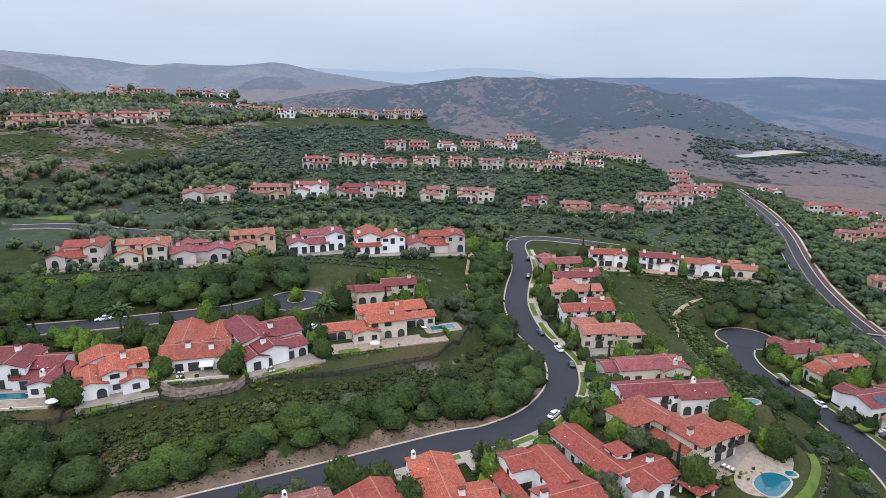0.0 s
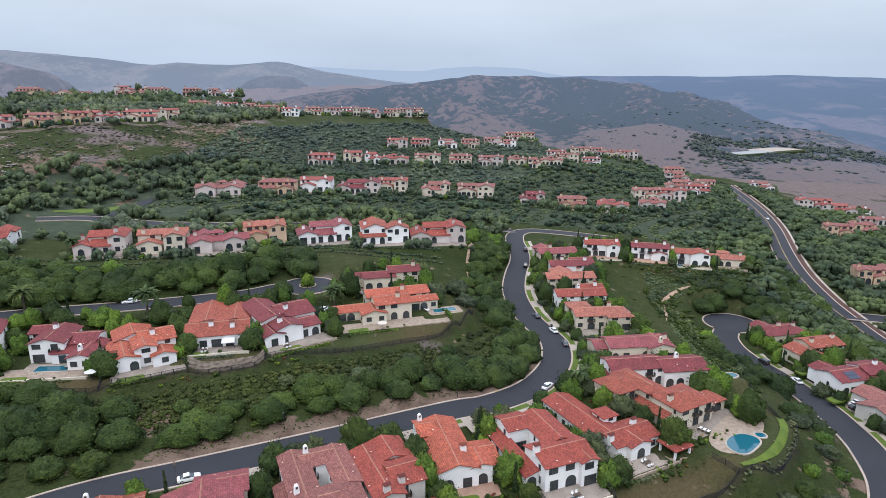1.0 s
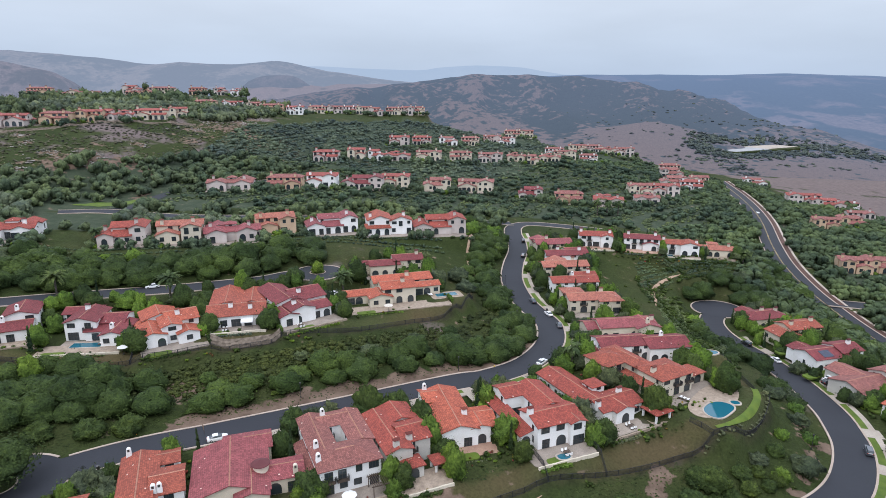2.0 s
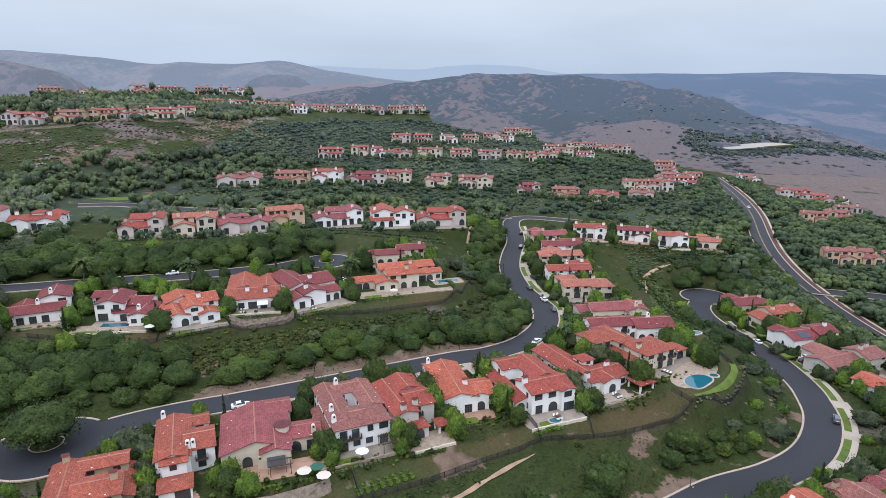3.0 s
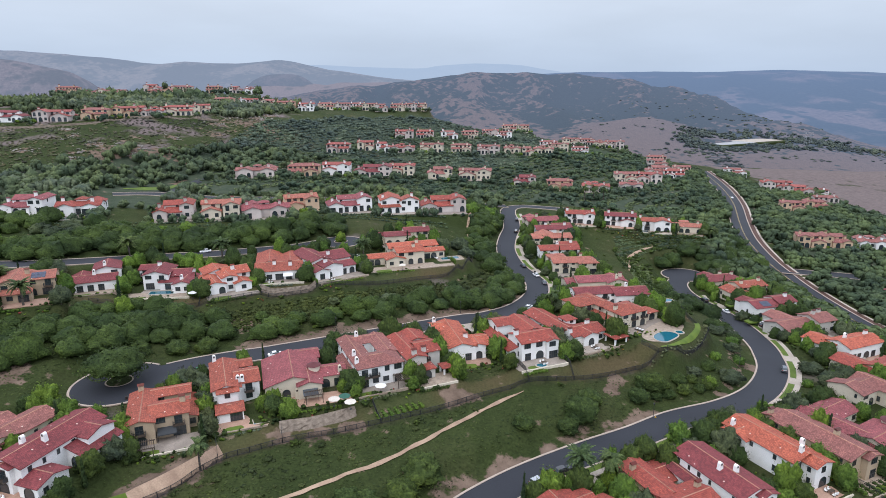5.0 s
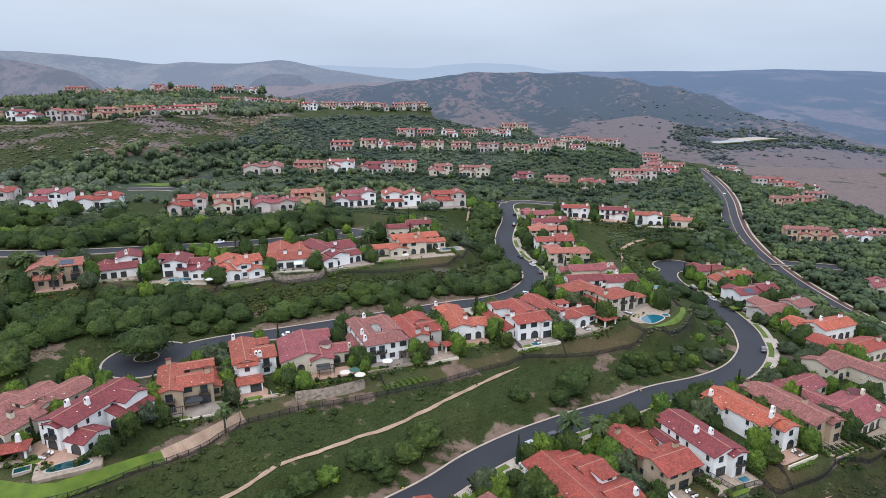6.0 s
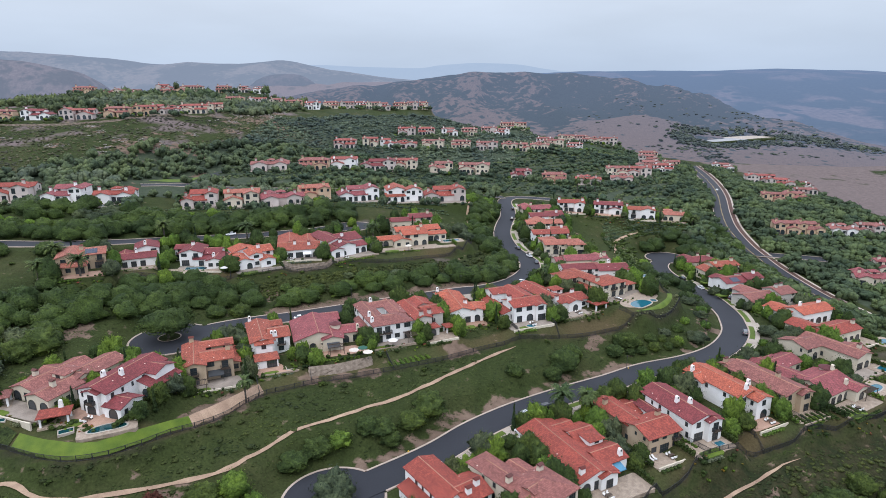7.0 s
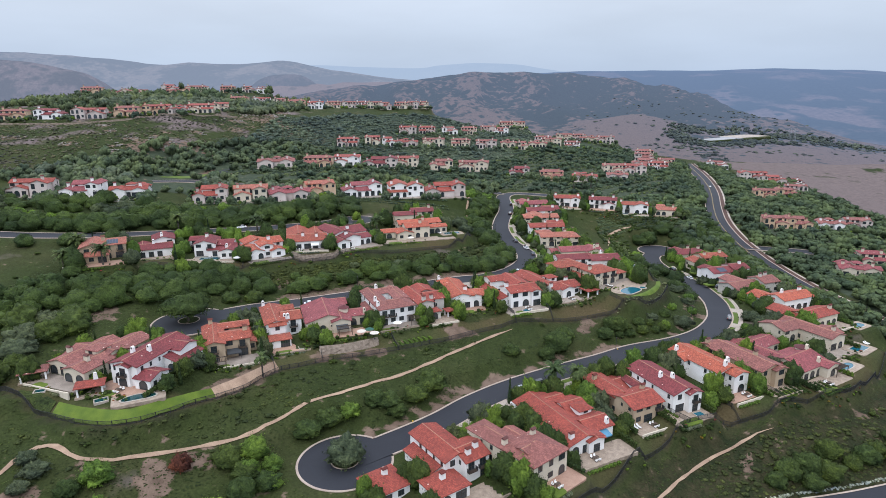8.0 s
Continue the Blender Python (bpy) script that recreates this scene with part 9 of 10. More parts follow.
bank_strip(WEST_TOP[:7], WEST_FOOT[:7], "lawn", LAWN, "sloping curved bank of bright green lawn", "lawn")
bank_strip(WEST_TOP[6:], WEST_FOOT[6:], "bank", EARTH, "pale sandy bank above the fence", "bank")
bank_strip([(-116.5, 27.5, 11), (-110, 26.0, 11), (-105.0, 24.0, 10)], [(-116.0, 25.6, 11), (-109.6, 22.4, 9), (-105.2, 20.6, 8)], "lawn", LEAVES["cover"], "small sloping lawn beside the terrace", "lawn")
bank_strip(*LAWN_RING, "lawn", LAWN, "curved strip of bright lawn round the pool", "lawn")
draped(beside([tuple(q[:2]) for q in foot[::6]], -4.2), 4.0, "road", ASPHALT, "strip of dark asphalt road at the foot of the slope", "road", 0.16, 0.0)
draped(foot, 0.22, "kerb", KERB, "pale concrete kerb along the road below", "kerb", 0.26, 0.0)
draped(smooth_line([(-164, 256, 0), (-161.5, 266, 0), (-159, 282, 0), (-157.5, 298, 0), (-154, 310, 0)], 2.5), 3.2, "road", ASPHALT, "narrow asphalt lane beside a small park", "road", 0.22, 0.0)
park = smooth_line([(-184, 268, 0), (-177, 275, 0), (-170, 285, 0), (-165, 296, 0)], 3.0)
draped(park, 4.2, "lawn", LAWN, "bright green lawn of a small park", "lawn")


def gazebo(x, y, z, yaw, w, d, roof, chimney=False):
    root = thing("gazebo", pose(x, y, z, 0, 0, yaw), "open garden pavilion with a %s tile roof" % ROOF_WORDS[roof], "pavilion")
    part("roof", roof_mesh(w, d, "hip", ROOFS[roof]), root, Matrix.Translation((0, 0, 2.7)))
    for px in (0.1, w - 0.55):
        for py in (0.1, d - 0.55):
            part("pillar", Shape().box(px, py, -0.6, px + 0.45, py + 0.45, 2.72).mesh("pillar", WALLS["white"]), root)
    part("beam", Shape().box(0, 0, 2.45, w, 0.35, 2.7).box(0, d - 0.35, 2.45, w, d, 2.7).mesh("beam", TIMBER), root)
    part("floor", Shape().box(-0.4, -0.4, -0.8, w + 0.4, d + 0.4, 0.1).mesh("floor", STONE), root)
    if chimney:
        st, cp = chimney_meshes("arched", "white", roof)
        part("chimney", st, root, Matrix.Translation((w * 0.7, d * 0.75, 2.9)))
    return root


gazebo(-100.5, 25.2, 10.8, 22, 6.5, 4.2, "red", True)
gazebo(-119, 31, 12.0, 25, 6.5, 4.5, "brown")
gazebo(52.5, 110.5, 7.2, 29, 5.4, 5.0, "red")
gazebo(-3.2, 89.5, 7.2, 25, 3.4, 3.4, "red")


def pergola(x, y, z, yaw, w, d):
    root = thing("pergola", pose(x, y, z, 0, 0, yaw), "dark timber slatted pergola over a terrace", "pergola")
    for px in (0, w - 0.16):
        for py in (0, d - 0.16):
            part("post", Shape().box(px, py, -0.4, px + 0.16, py + 0.16, 2.5).mesh("post", TIMBER), root)
    for py in (0, d - 0.16):
        part("beam", Shape().box(-0.3, py, 2.5, w + 0.3, py + 0.16, 2.7).mesh("beam", TIMBER), root)
    slat = Shape().box(0, -0.3, 2.7, 0.09, d + 0.3, 2.84).mesh("slat", TIMBER)
    for k in range(int(w / 0.42)):
        part("slat", slat, root, Matrix.Translation((0.42 * k, 0, 0)))
    return root


pergola(-74.5, 46.5, 7.6, 22, 5.5, 3.6)
pergola(-39.5, 71.5, 8.0, 18, 4.5, 2.6)
pergola(-15.8, 80.5, 7.9, 24, 4.2, 4.0)
pergola(121, 60.0, -2.4, 30, 6.5, 4.0)
pergola(103.0, 54.0, -2.3, 25, 4.4, 3.6)


@lru_cache(None)
def umbrella_meshes(colour):
    col = {"cream": (0.62, 0.56, 0.48), "white": (0.75, 0.74, 0.72), "green": (0.03, 0.10, 0.07), "red": (0.45, 0.03, 0.03)}[colour]
    cloth = surface(colour + "_canvas", tuple(c * 0.9 for c in col), col, 0.5, 12, 0.9, 0.2, 0.01)
    n, s = 8, Shape()
    ring = [(1.6 * math.cos(2 * math.pi * k / n), 1.6 * math.sin(2 * math.pi * k / n), 2.2 - 0.06 * (k % 2)) for k in range(n)]
    s.add([(0, 0, 2.85)] + ring + [(0, 0, 2.80)] + [(x, y, z - 0.05) for x, y, z in ring], [(0, 1 + k, 1 + (k + 1) % n) for k in range(n)] + [(n + 1, n + 2 + (k + 1) % n, n + 2 + k) for k in range(n)])
    return s.mesh("canopy", cloth), Shape().tube(0, 0, -0.3, 2.85, 0.035, 0.03, 8).tube(0, 0, 0, 0.12, 0.35, 0.3, 12).mesh("pole", IRON)


def umbrella(x, y, z, colour):
    root = thing("parasol", pose(x, y, z), "open %s garden parasol on a pole" % colour, "parasol")
    c, p = umbrella_meshes(colour)
    part("canopy", c, root)
    part("pole", p, root)


for ux, uy, uz, col in ((-32, 71, 8.05, "cream"), (-27.5, 69.5, 8.05, "cream"), (-29.5, 72.6, 8.05, "green"), (-46.5, 69, 8.05, "red"), (-20.5, 78.5, 8.0, "white"), (-20.5, 170, 15.5, "cream"), (79, 146, 7.3, "cream"), (-92.5, 132, 16.7, "white")):
    umbrella(ux, uy, uz, col)


@lru_cache(None)
def furniture_meshes():
    top = Shape().box(-0.8, -0.45, 0.68, 0.8, 0.45, 0.74).mesh("tabletop", TIMBER)
    leg = Shape().box(-0.04, -0.04, 0, 0.04, 0.04, 0.68).mesh("leg", TIMBER)
    seat = Shape().box(-0.3, -0.3, 0.25, 0.3, 0.3, 0.42).mesh("seat", WALLS["white"])
    back = Shape().box(-0.3, 0.22, 0.42, 0.3, 0.3, 0.85).mesh("backrest", WALLS["white"])
    base = Shape().box(-0.28, -0.28, 0, 0.28, 0.28, 0.25).mesh("base", TIMBER)
    return top, leg, seat, back, base


def terrace_set(x, y, z, yaw):
    top, leg, seat, back, base = furniture_meshes()
    table = thing("garden_table", pose(x, y, z, 0, 0, yaw), "dark timber garden table on a terrace", "table")
    part("tabletop", top, table)
    for a in (-0.7, 0.7):
        for b in (-0.36, 0.36):
            part("leg", leg, table, Matrix.Translation((a, b, 0)))
    for a, b, turn in ((-0.5, 0.95, 0), (0.5, 0.95, 0), (-0.5, -0.95, 180), (0.5, -0.95, 180)):
        chair = thing("garden_chair", pose(x, y, z, 0, 0, yaw) @ pose(a, b, 0, 0, 0, turn), "white cushioned garden chair at a table", "chair", "garden chairs")
        part("seat", seat, chair)
        part("backrest", back, chair)
        part("base", base, chair)


@lru_cache(None)
def lounger_meshes():
    frame_ = Shape().box(-0.33, -0.95, 0.22, 0.33, 0.95, 0.28)
    for a in (-0.28, 0.22):
        for b in (-0.85, 0.79):
            frame_.box(a, b, 0, a + 0.06, b + 0.06, 0.22)
    bed = Shape().box(-0.31, -0.93, 0.28, 0.31, 0.25, 0.36)
    back = Shape().add([(-0.31, 0.25, 0.28), (0.31, 0.25, 0.28), (0.31, 0.9, 0.72), (-0.31, 0.9, 0.72), (-0.31, 0.25, 0.37), (0.31, 0.25, 0.37), (0.31, 0.86, 0.80), (-0.31, 0.86, 0.80)], [(3, 2, 1, 0), (4, 5, 6, 7), (0, 1, 5, 4), (1, 2, 6, 5), (2, 3, 7, 6), (3, 0, 4, 7)])
    return frame_.mesh("frame", TIMBER), bed.mesh("mattress", WALLS["white"]), back.mesh("backrest", WALLS["white"])


def lounger(x, y, z, yaw):
    root = thing("sun_lounger", pose(x, y, z, 0, 0, yaw), "white cushioned sun lounger by a pool", "lounger", "sun loungers")
    for name, me in zip(("frame", "mattress", "backrest"), lounger_meshes()):
        part(name, me, root)


for lx, ly, lz, yaw, count in ((64.5, 121.5, 8.12, 130, 3), (79.5, 128, 8.12, 40, 2), (-100.5, 138.4, 17.0, 185, 3), (-6.5, 186.6, 15.5, 110, 2), (-79.5, 29.5, 10.82, 30, 2), (47.5, 33.6, -4.5, 26, 4), (124, 70.5, -2.2, 120, 2), (147, 85.5, -2.2, 30, 2)):
    for k in range(count):
        a = math.radians(yaw)
        lounger(lx + math.cos(a) * 1.0 * k, ly + math.sin(a) * 1.0 * k, lz, yaw)


def garden_wall(i, u0, u1, v, words):
    """A low stone wall along the outer edge of a terrace."""
    h = NEAR[i]
    root = thing("garden_wall", frame_of(h), words, "wall")
    n = max(2, int((u1 - u0) / 1.6))
    for k in range(n):
        a, b = u0 + (u1 - u0) * k / n, u0 + (u1 - u0) * (k + 0.97) / n
        part("stonework", Shape().taper((a + b) / 2, v, -1.6, 0.38 + 0.05 * (k % 2), b - a, 0.46, b - a, 0.36).mesh("stonework", STONE if i % 2 else WALLS["cream"]), root)


for i, h in enumerate(NEAR):
    if i % 3 != 2:
        x0, x1 = min(b[0] for b in h[4]), max(b[0] + b[2] for b in h[4])
        y0 = min(b[1] for b in h[4])
        garden_wall(i, x0 - 0.3, x1 + 0.3, y0 - 5.3, "low stone wall along the edge of a terrace")
for i in (2, 3, 4, 6, 8, 17, 20, 24, 25, 42, 43):
    h = NEAR[i]
    m = frame_of(h) @ Matrix.Translation((5.5, min(b[1] for b in h[4]) - 2.6, 0.08))
    terrace_set(m.translation.x, m.translation.y, m.translation.z, h[3])


def awning(i, u, w, colour, words):
    """A sloping cloth awning on the terrace wall of a near house."""
    h = NEAR[i]
    cloth = surface(colour[0] + "_awning_cloth", tuple(c * 0.85 for c in colour[1]), colour[1], 0.8, 10, 0.8, 0.2, 0.01)
    front = min(b[1] for b in h[4] if b[0] <= u <= b[0] + b[2])
    root = thing("awning", frame_of(h) @ Matrix.Translation((u, front, 0)), words, "awning")
    part("cloth", Shape().add([(-w / 2, -2.4, 2.15), (w / 2, -2.4, 2.15), (w / 2, -0.02, 2.85), (-w / 2, -0.02, 2.85), (-w / 2, -2.4, 2.08), (w / 2, -2.4, 2.08), (w / 2, -0.02, 2.78), (-w / 2, -0.02, 2.78), (-w / 2, -2.42, 1.9), (w / 2, -2.42, 1.9)], [(0, 1, 2, 3), (7, 6, 5, 4), (8, 9, 1, 0), (0, 3, 7, 4), (1, 5, 6, 2)]).mesh("cloth", cloth), root)
    for px in (-w / 2 + 0.1, w / 2 - 0.1):
        part("post", Shape().tube(px, -2.35, 0.0, 2.12, 0.04, 0.04, 8).mesh("post", IRON), root)


awning(3, 13.0, 3.4, ("blue", (0.09, 0.24, 0.36)), "pale blue cloth awning over a terrace door")
awning(20, 11.6, 4.0, ("grey", (0.07, 0.08, 0.09)), "dark grey cloth awning on a terrace")
awning(18, 8.5, 4.2, ("slate", (0.05, 0.055, 0.06)), "dark slate cloth awning on a terrace")
awning(42, 12.0, 3.6, ("white", (0.70, 0.70, 0.68)), "white cloth awning over a terrace door")


# ---------------------------------------------------------------- fences below the lots
def fence(points, height=1.5):
    line = on_ground(smooth_line([(*q, 0) for q in points], 2.6))
    root = thing("fence", pose(*line[0]), "black iron fence along the foot of the gardens", "fence")
    o = Vector(line[0])
    post = Shape().box(-0.05, -0.05, -0.5, 0.05, 0.05, height + 0.1).mesh("post", IRON)
    for p, q in zip(line[:-1], line[1:]):
        part("post", post, root, Matrix.Translation(Vector(p) - o))
        d = q - p
        run = math.hypot(d[0], d[1])
        ux, uy = d[0] / run, d[1] / run
        s = Shape()
        n = max(2, int(run / 0.2))

        def bar(t0, t1, z0, z1, w):
            a, b = p + d * t0 - np.array(o), p + d * t1 - np.array(o)
            s.add([(a[0] - uy * w, a[1] + ux * w, a[2] + z0), (b[0] - uy * w, b[1] + ux * w, b[2] + z0), (b[0] - uy * w, b[1] + ux * w, b[2] + z1), (a[0] - uy * w, a[1] + ux * w, a[2] + z1), (a[0] + uy * w, a[1] - ux * w, a[2] + z0), (b[0] + uy * w, b[1] - ux * w, b[2] + z0), (b[0] + uy * w, b[1] - ux * w, b[2] + z1), (a[0] + uy * w, a[1] - ux * w, a[2] + z1)], [(0, 1, 2, 3), (7, 6, 5, 4), (3, 2, 6, 7), (4, 5, 1, 0), (0, 3, 7, 4), (1, 5, 6, 2)])

        bar(0, 1, height - 0.1, height, 0.03)
        bar(0, 1, 0.1, 0.2, 0.03)
        for k in range(n):
            t = (k + 0.5) / n
            bar(t - 0.03 / run, t + 0.03 / run, 0.1, height, 0.02)
        tagged(part("panel", s.mesh("panel", IRON), root), kind="stuff")
    return root


fence(FENCES[0])
fence(FENCES[1])
fence(FENCES[2])
for pts in ([(49, 24.7), (45.5, 31)], [(64.8, 35.3), (61, 41)], [(81.7, 40.6), (79, 47)], [(97.8, 46.9), (95, 53)], [(21.8, 89.5), (19.5, 97)], [(36, 93.8), (33.5, 103)], [(65, 105.6), (61, 111)], [(-19.5, 68.3), (-22.5, 75)], [(-55.4, 49.9), (-58.5, 57)], [(-42.6, 58.1), (-45, 66)], [(-89.2, 128.4), (-90.5, 134)], [(-69.8, 137.9), (-72, 144)], [(-51.2, 146.1), (-53, 151)]):
    fence(pts)


def rubble_wall(points, height, thick, label):
    """A leaning wall of rough stones."""
    line = on_ground(smooth_line([(*q, 0) for q in points], 1.2))
    rnd = random.Random(len(line))
    root = thing("retaining_wall", pose(*line[0]), label, "wall")
    verts, faces = [], []
    m = 6
    for p in line:
        for j in range(m + 1):
            t = j / m
            verts.append((p[0] - line[0][0] + rnd.uniform(-0.18, 0.18) - 0.28 * t * thick, p[1] - line[0][1] + rnd.uniform(-0.18, 0.18) + thick * t, p[2] - line[0][2] - 0.4 + (height + 0.4) * t))
    for i in range(len(line) - 1):
        for j in range(m):
            a = i * (m + 1) + j
            faces.append((a, a + m + 1, a + m + 2, a + 1))
    part("stonework", mesh_of("stonework", verts, faces, RUBBLE), root)
    return root


rubble_wall([(-70.5, 139.5), (-61, 142), (-51.5, 146)], 2.6, 1.6, "leaning grey-brown rubble stone retaining wall")
rubble_wall([(-44, 61), (-35, 64.5), (-26, 69.5)], 2.4, 2.4, "rough stone terrace bank below a garden")
rubble_wall([(-345, 338), (-310, 344), (-280, 350), (-255, 364), (-236, 384), (-212, 414), (-188, 440)], 1.5, 0.8, "long pale retaining wall below the hilltop terrace")


# rows of vines on the banks
def vines(x0, y0, x1, y1, count, leaf, run):
    d = Vector((x1 - x0, y1 - y0, 0))
    n = Vector((-d.y, d.x, 0)).normalized()
    for k in range(count):
        p = Vector((x0, y0, 0)) + d * (k / max(1, count - 1))
        hedge(pose(p.x, p.y, gz(p.x + n.x * run / 2, p.y + n.y * run / 2) - 0.1, 0, 0, math.degrees(math.atan2(n.y, n.x))), run, 0.5, 0.7, leaf, "short row of low vines on a bank")


vines(-19.5, 69.5, -8.5, 75.5, 8, "bright", 3.6)
vines(97, 47.5, 117, 53.5, 12, "oak", 4.5)

# ---------------------------------------------------------------- vehicles
def paint(name, c, rough=0.25, metal=0.0):
    m, n, l, b = node_mat(name)
    b.inputs["Base Color"].default_value = (*c, 1)
    b.inputs["Roughness"].default_value, b.inputs["Metallic"].default_value = rough, metal
    b.inputs["Coat Weight"].default_value = 0.6
    return m


PAINTS = {"white": paint("white_car_paint", (0.75, 0.75, 0.75)), "black": paint("black_car_paint", (0.012, 0.012, 0.014)), "silver": paint("silver_car_paint", (0.42, 0.43, 0.45), 0.3, 0.5), "grey": paint("dark_grey_car_paint", (0.06, 0.065, 0.075))}
RUBBER, CHROME = paint("tyre_rubber", (0.015, 0.015, 0.015), 0.8), paint("alloy", (0.5, 0.5, 0.52), 0.3, 0.9)
LAMP_GLASS = paint("tail_lamp", (0.3, 0.01, 0.01), 0.2)
HEAD_GLASS = paint("head_lamp", (0.6, 0.6, 0.62), 0.1)


def loft(sections, material, name):
    """A smooth body through cross sections (x, half width, z low, z high, half width at top)."""
    s, k = Shape(), 8
    for x, w, z0, z1, wt in sections:
        s.v += [(x, -w, z0), (x, -w * 1.02, z0 + (z1 - z0) * 0.55), (x, -wt, z1 - 0.03), (x, -wt * 0.8, z1), (x, wt * 0.8, z1), (x, wt, z1 - 0.03), (x, w * 1.02, z0 + (z1 - z0) * 0.55), (x, w, z0)]
    for i in range(len(sections) - 1):
        for j in range(k):
            a, b = i * k + j, i * k + (j + 1) % k
            s.f.append((a, a + k, b + k, b))
    s.f += [tuple(range(k))[::-1], tuple(range((len(sections) - 1) * k, len(sections) * k))]
    return s.mesh(name, material, False)


CARS = {}


def car(kind, colour, x, y, z, yaw):
    words = {"saloon": "saloon car", "suv": "tall estate car", "pickup": "pickup truck"}[kind]
    m = pose(x, y, z, 0, 0, yaw)
    if (kind, colour) in CARS:
        return copy_thing(CARS[kind, colour], m)
    root = thing("car", m, "%s parked %s beside the kerb" % (colour, words), "car", "parked cars")
    up = 0.25 if kind != "saloon" else 0
    body = [(-2.35, 0.75, 0.45, 0.75 + up, 0.68), (-2.2, 0.88, 0.30, 0.95 + up, 0.80), (-1.2, 0.92, 0.25, 0.98 + up, 0.84), (0.9, 0.92, 0.25, 0.98 + up, 0.84), (2.1, 0.86, 0.28, 0.82 + up, 0.76), (2.38, 0.7, 0.42, 0.68 + up, 0.62)]
    part("body", loft(body, PAINTS[colour], "body"), root)
    z0 = 0.95 + up
    cab = {"saloon": [(-1.75, 0.70, z0, z0 + 0.05, 0.66), (-1.0, 0.76, z0 - 0.02, z0 + 0.47, 0.60), (0.15, 0.76, z0 - 0.02, z0 + 0.50, 0.60), (1.15, 0.72, z0 - 0.04, z0 + 0.02, 0.68)],
           "suv": [(-2.2, 0.76, z0 - 0.03, z0 + 0.12, 0.72), (-1.95, 0.78, z0 - 0.03, z0 + 0.55, 0.64), (0.2, 0.78, z0 - 0.02, z0 + 0.58, 0.64), (1.15, 0.74, z0 - 0.04, z0 + 0.03, 0.70)],
           "pickup": [(-0.5, 0.76, z0 - 0.03, z0 + 0.10, 0.72), (-0.35, 0.78, z0 - 0.03, z0 + 0.55, 0.64), (0.5, 0.78, z0 - 0.02, z0 + 0.58, 0.64), (1.3, 0.74, z0 - 0.04, z0 + 0.03, 0.70)]}[kind]
    glass = part("cabin_glass", loft(cab, GLASS, "cabin_glass"), root)
    (xa, _, _, za, wa), (xb, _, _, zb, wb) = cab[1], cab[2]
    part("roof_panel", Shape().add([(xa - 0.02, -wa - 0.02, za + 0.02), (xb + 0.05, -wb - 0.02, zb + 0.02), (xb + 0.05, wb + 0.02, zb + 0.02), (xa - 0.02, wa + 0.02, za + 0.02), (xa - 0.02, -wa - 0.04, za - 0.06), (xb + 0.05, -wb - 0.04, zb - 0.06), (xb + 0.05, wb + 0.04, zb - 0.06), (xa - 0.02, wa + 0.04, za - 0.06)], [(0, 1, 2, 3), (0, 4, 5, 1), (1, 5, 6, 2), (2, 6, 7, 3), (3, 7, 4, 0)]).mesh("roof_panel", PAINTS[colour]), root)
    if kind == "pickup":
        part("load_bed", Shape().box(-2.15, -0.72, z0 - 0.02, -0.6, 0.72, z0 + 0.02).mesh("load_bed", RUBBER), root)
    for wx in (-1.4, 1.45):
        for wy in (-0.84, 0.84):
            w = Shape().tube(0, 0, -0.11, 0.11, 0.34 + up * 0.15, 0.34 + up * 0.15, 14).mesh("tyre", RUBBER)
            wheel = part("wheel", w, root, pose(wx, wy, 0.33 + up * 0.15, 90, 0, 0))
            part("rim", Shape().tube(0, 0, -0.12, 0.12, 0.2, 0.2, 10).mesh("rim", CHROME), wheel)
    for wy in (-0.6, 0.6):
        part("tail_light", Shape().box(-2.37, wy - 0.14, 0.68 + up, -2.18, wy + 0.14, 0.84 + up).mesh("tail_light", LAMP_GLASS), root)
        part("headlight", Shape().box(2.1, wy - 0.16, 0.58 + up, 2.37, wy + 0.12, 0.72 + up).mesh("headlight", HEAD_GLASS), root)
    CARS[kind, colour] = root
    return root


def road_spot(name, x, y, side):
    """A place by the kerb of a road nearest to x, y: with its height and heading."""
    line, hw = ROADS[name]
    i = min(max(first_near(line, x, y), 1), len(line) - 2)
    t = line[i + 1] - line[i - 1]
    a = math.atan2(t[1], t[0])
    off = side * (hw - 1.15)
    return line[i][0] - math.sin(a) * off, line[i][1] + math.cos(a) * off, line[i][2] + 0.03, math.degrees(a)


for kind, colour, road_name, cx, cy, side in (("saloon", "white", "upper_street", 30, 147, -1), ("saloon", "white", "upper_street", 39, 191, -1), ("saloon", "grey", "upper_street", 40.8, 181, -1), ("suv", "black", "upper_street", 38, 288, -1), ("suv", "black", "upper_street", 37, 263, -1), ("saloon", "grey", "upper_street", -15.6, 121, -1), ("saloon", "white", "upper_street", -63, 99.5, -1), ("suv", "black", "lower_street", 117, 196.8, -1), ("saloon", "white", "lower_street", 119, 178, -1), ("suv", "grey", "lower_street", 111, 116, -1), ("suv", "silver", "lower_street", 19.5, 54, -1), ("suv", "black", "lower_street", 25.5, 58, -1), ("saloon", "white", "avenue", 222, 411, 0.3), ("saloon", "white", "west_lane", -102, 173.5, -1), ("saloon", "grey", "upper_street", 35, 207, -1)):
    cx, cy, cz, ca = road_spot(road_name, cx, cy, side)
    car(kind, colour, cx, cy, cz, ca)
for kind, colour, cx, cy, cz, ca in (("pickup", "white", 127, 158.5, -4.6, 20), ("saloon", "white", 17.0, 43.5, -2.55, 128), ("saloon", "white", -95.5, 61.5, 11.6, 100), ("suv", "black", 125.5, 156, -4.6, 15), ("saloon", "white", -41, 180.5, 17.9, 60)):
    car(kind, colour, cx, cy, max(cz, gz(cx, cy) + 0.02), ca)


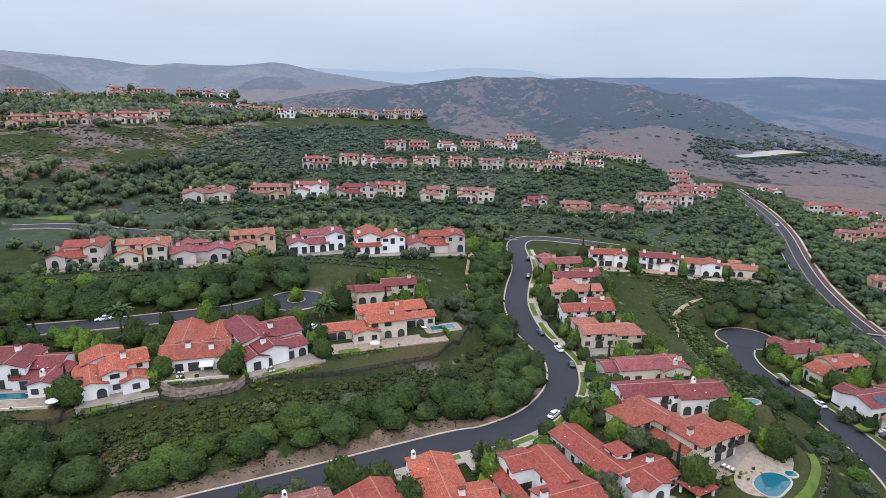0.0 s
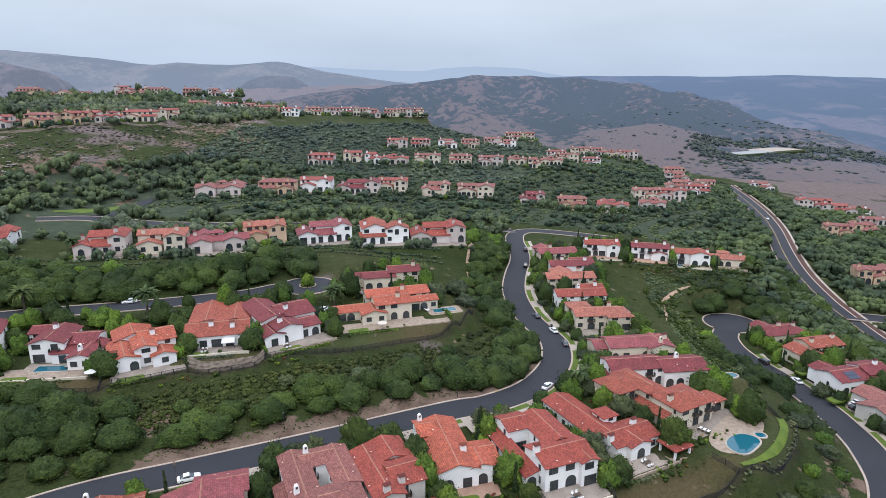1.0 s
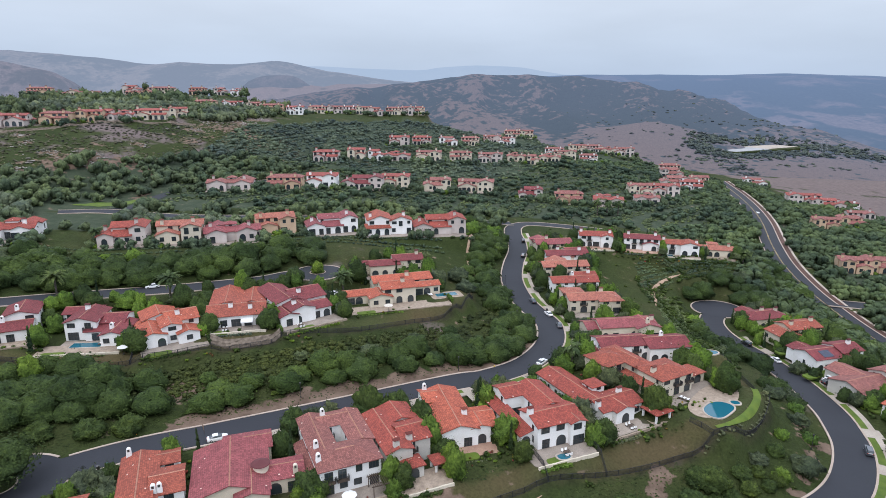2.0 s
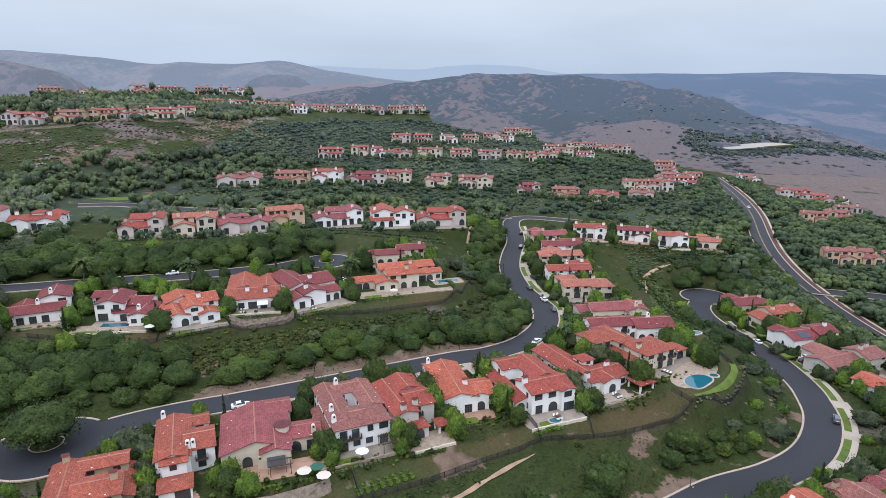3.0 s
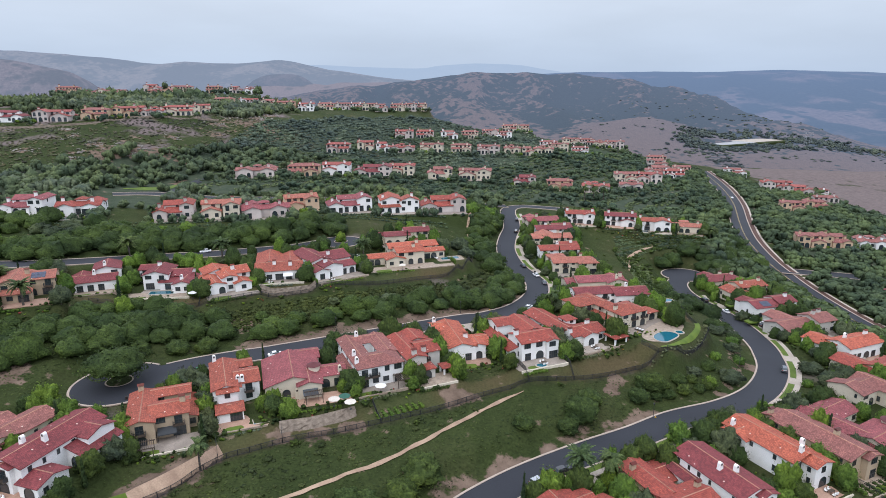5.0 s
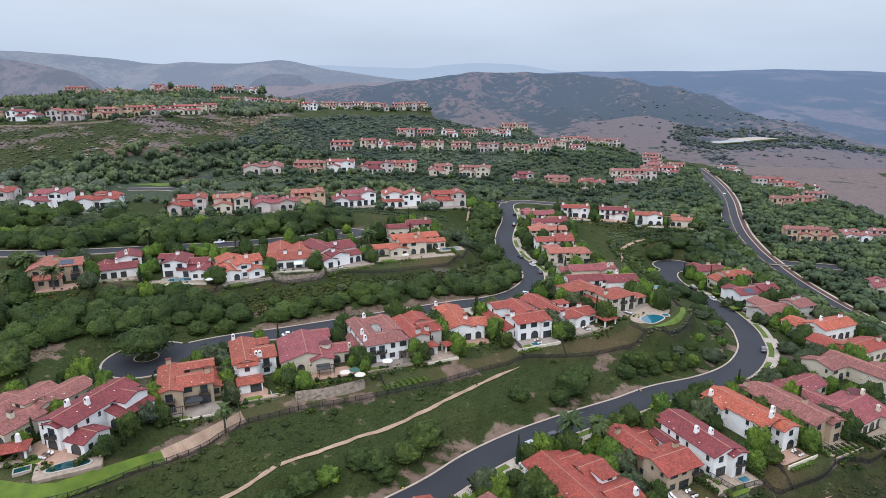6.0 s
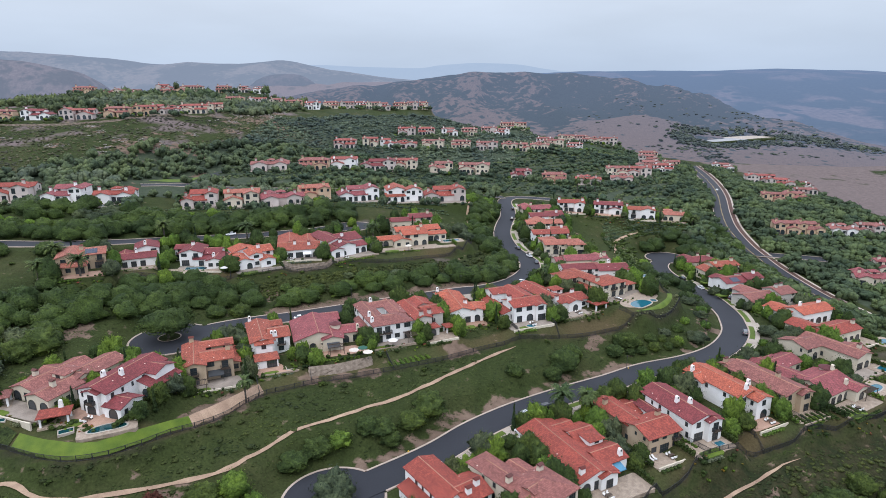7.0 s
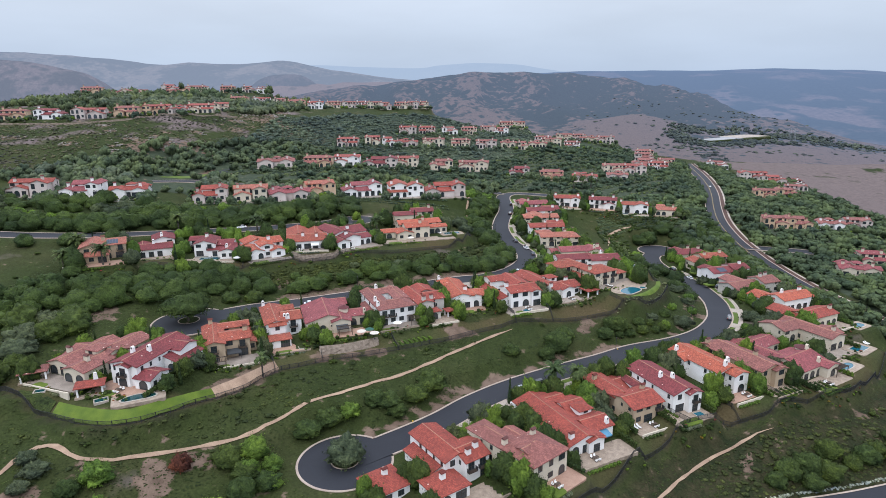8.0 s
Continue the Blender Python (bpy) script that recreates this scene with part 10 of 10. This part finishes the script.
# ---------------------------------------------------------------- street furniture
def hydrant(x, y):
    root = thing("fire_hydrant", pose(x, y, gz(x, y)), "small yellow fire hydrant behind the kerb", "hydrant")
    mat = paint("hydrant_yellow", (0.6, 0.38, 0.03), 0.4)
    part("body", Shape().tube(0, 0, -0.2, 0.62, 0.14, 0.13, 10).tube(0, 0, 0.62, 0.78, 0.17, 0.05, 10).mesh("body", mat), root)
    part("outlet", Shape().box(-0.26, -0.07, 0.4, 0.26, 0.07, 0.54).mesh("outlet", mat), root)


for hx, hy in ((-75, 101.5), (-13.5, 37), (57, 82), (14, 143.5)):
    hydrant(hx, hy)


def bin_(x, y, z, colour, yaw):
    mat = {"green": paint("green_bin", (0.0, 0.16, 0.06), 0.5), "blue": paint("blue_bin", (0.01, 0.05, 0.22), 0.5), "brown": paint("dark_bin", (0.03, 0.025, 0.02), 0.5)}[colour]
    root = thing("wheelie_bin", pose(x, y, z, 0, 0, yaw), "%s plastic wheeled bin at the kerb" % ("dark" if colour == "brown" else colour), "bin", "bins at the kerb")
    part("body", Shape().taper(0, 0, 0.05, 1.0, 0.5, 0.55, 0.62, 0.72).mesh("body", mat), root)
    part("lid", Shape().taper(0, 0, 1.0, 1.1, 0.66, 0.78, 0.6, 0.7).mesh("lid", mat), root)


for bx, by, col in ((-74, 87, "green"), (-75.5, 86, "brown"), (-86, 70, "brown"), (-12.5, 24.5, "blue"), (-13.8, 23.6, "brown"), (-22, 8.5, "brown"), (-52, 99.5, "green"), (-18.5, 10.5, "brown"), (38.5, 196, "brown")):
    bin_(bx, by, gz(bx, by) + 0.22, col, 30)


def street_lamp(x, y):
    root = thing("street_lamp", pose(x, y, gz(x, y)), "slim dark street lamp post by the kerb", "street lamp", "street lamps")
    part("post", Shape().tube(0, 0, -0.4, 4.0, 0.09, 0.05, 8).tube(0, 0, 0, 0.6, 0.16, 0.12, 8).mesh("post", IRON), root)
    part("lantern", Shape().taper(0, 0, 4.0, 4.5, 0.2, 0.2, 0.42, 0.42).taper(0, 0, 4.5, 4.75, 0.46, 0.46, 0.05, 0.05).mesh("lantern", IRON), root)


for lx, ly in ((56.5, 82.5), (-40, 121), (3, 140), (25, 180), (25, 225), (96, 115), (104.5, 150)):
    street_lamp(lx, ly)

# solar panels on two roofs
PANEL = surface("solar_glass", (0.012, 0.018, 0.045), (0.02, 0.028, 0.06), 1.0, 8.0, 0.15, 0.05, 0.002)
for i, wing, n in ((13, 0, 4), (38, 1, 4)):
    h = NEAR[i]
    bx, by, bw, bd, bh, kind = h[4][wing]
    root = thing("solar_array", frame_of(h) @ Matrix.Translation((bx + bw * 0.25, by + 0.5, bh + 0.3)) @ pose(0, 0, 0, math.degrees(math.atan(PITCH)), 0, 0), "dark blue solar panels lying on the roof tiles", "solar panels")
    pm = Shape().box(0, 0, 0, 1.0, 1.7, 0.06).mesh("panel", PANEL)
    for k in range(n):
        for j in range(2):
            part("panel", pm, root, Matrix.Translation((k * 1.06, j * 1.76, 0.05)))

# court and pylon in the valley
COURT = surface("pale_court", (0.27, 0.27, 0.27), (0.35, 0.35, 0.35), 0.02, 0.5, 0.9, 0.1, 0.01, vary=0.0)
court_at = pose(460, 893, 2.6, 0, 0, 28.4)
flat_thing("levelled_ground", court_at, soft_rect(-84, -30, 84, 30, 12), -16, 0.0, GROUND, "levelled earth platform in the valley", "levelled ground", "structure")
flat_thing("sports_court", court_at @ Matrix.Translation((-36, 0, 0)), rect(76, 44), -0.5, 0.3, COURT, "wide pale levelled court in the valley", "levelled ground", "structure")
flat_thing("sports_court", court_at @ Matrix.Translation((40, 4, 0)), rect(74, 40), -0.5, 0.25, PAVING, "bare tan levelled yard in the valley", "levelled ground", "structure")


def pylon(x, y, s):
    root = thing("pylon", pose(x, y, float(valley(x, y)[0])), "grey steel lattice power pylon in the valley", "pylon")
    for a in (-1, 1):
        for b in (-1, 1):
            part("leg", Shape().add([(a * 2.2 * s - 0.15, b * 2.2 * s, -3), (a * 2.2 * s + 0.15, b * 2.2 * s, -3), (a * 0.5 * s + 0.15, b * 0.5 * s, 24 * s), (a * 0.5 * s - 0.15, b * 0.5 * s, 24 * s), (a * 2.2 * s, b * 2.2 * s + 0.2, -3), (a * 0.5 * s, b * 0.5 * s + 0.2, 24 * s)], [(0, 1, 2, 3), (1, 4, 5, 2), (4, 0, 3, 5)]).mesh("leg", CHROME), root)
    for z in (16, 20, 24):
        part("cross_arm", Shape().box(-5 * s, -0.3, z * s - 0.3, 5 * s, 0.3, z * s + 0.3).mesh("cross_arm", CHROME), root)


pylon(551, 883, 0.85)
pylon(562, 889, 0.8)
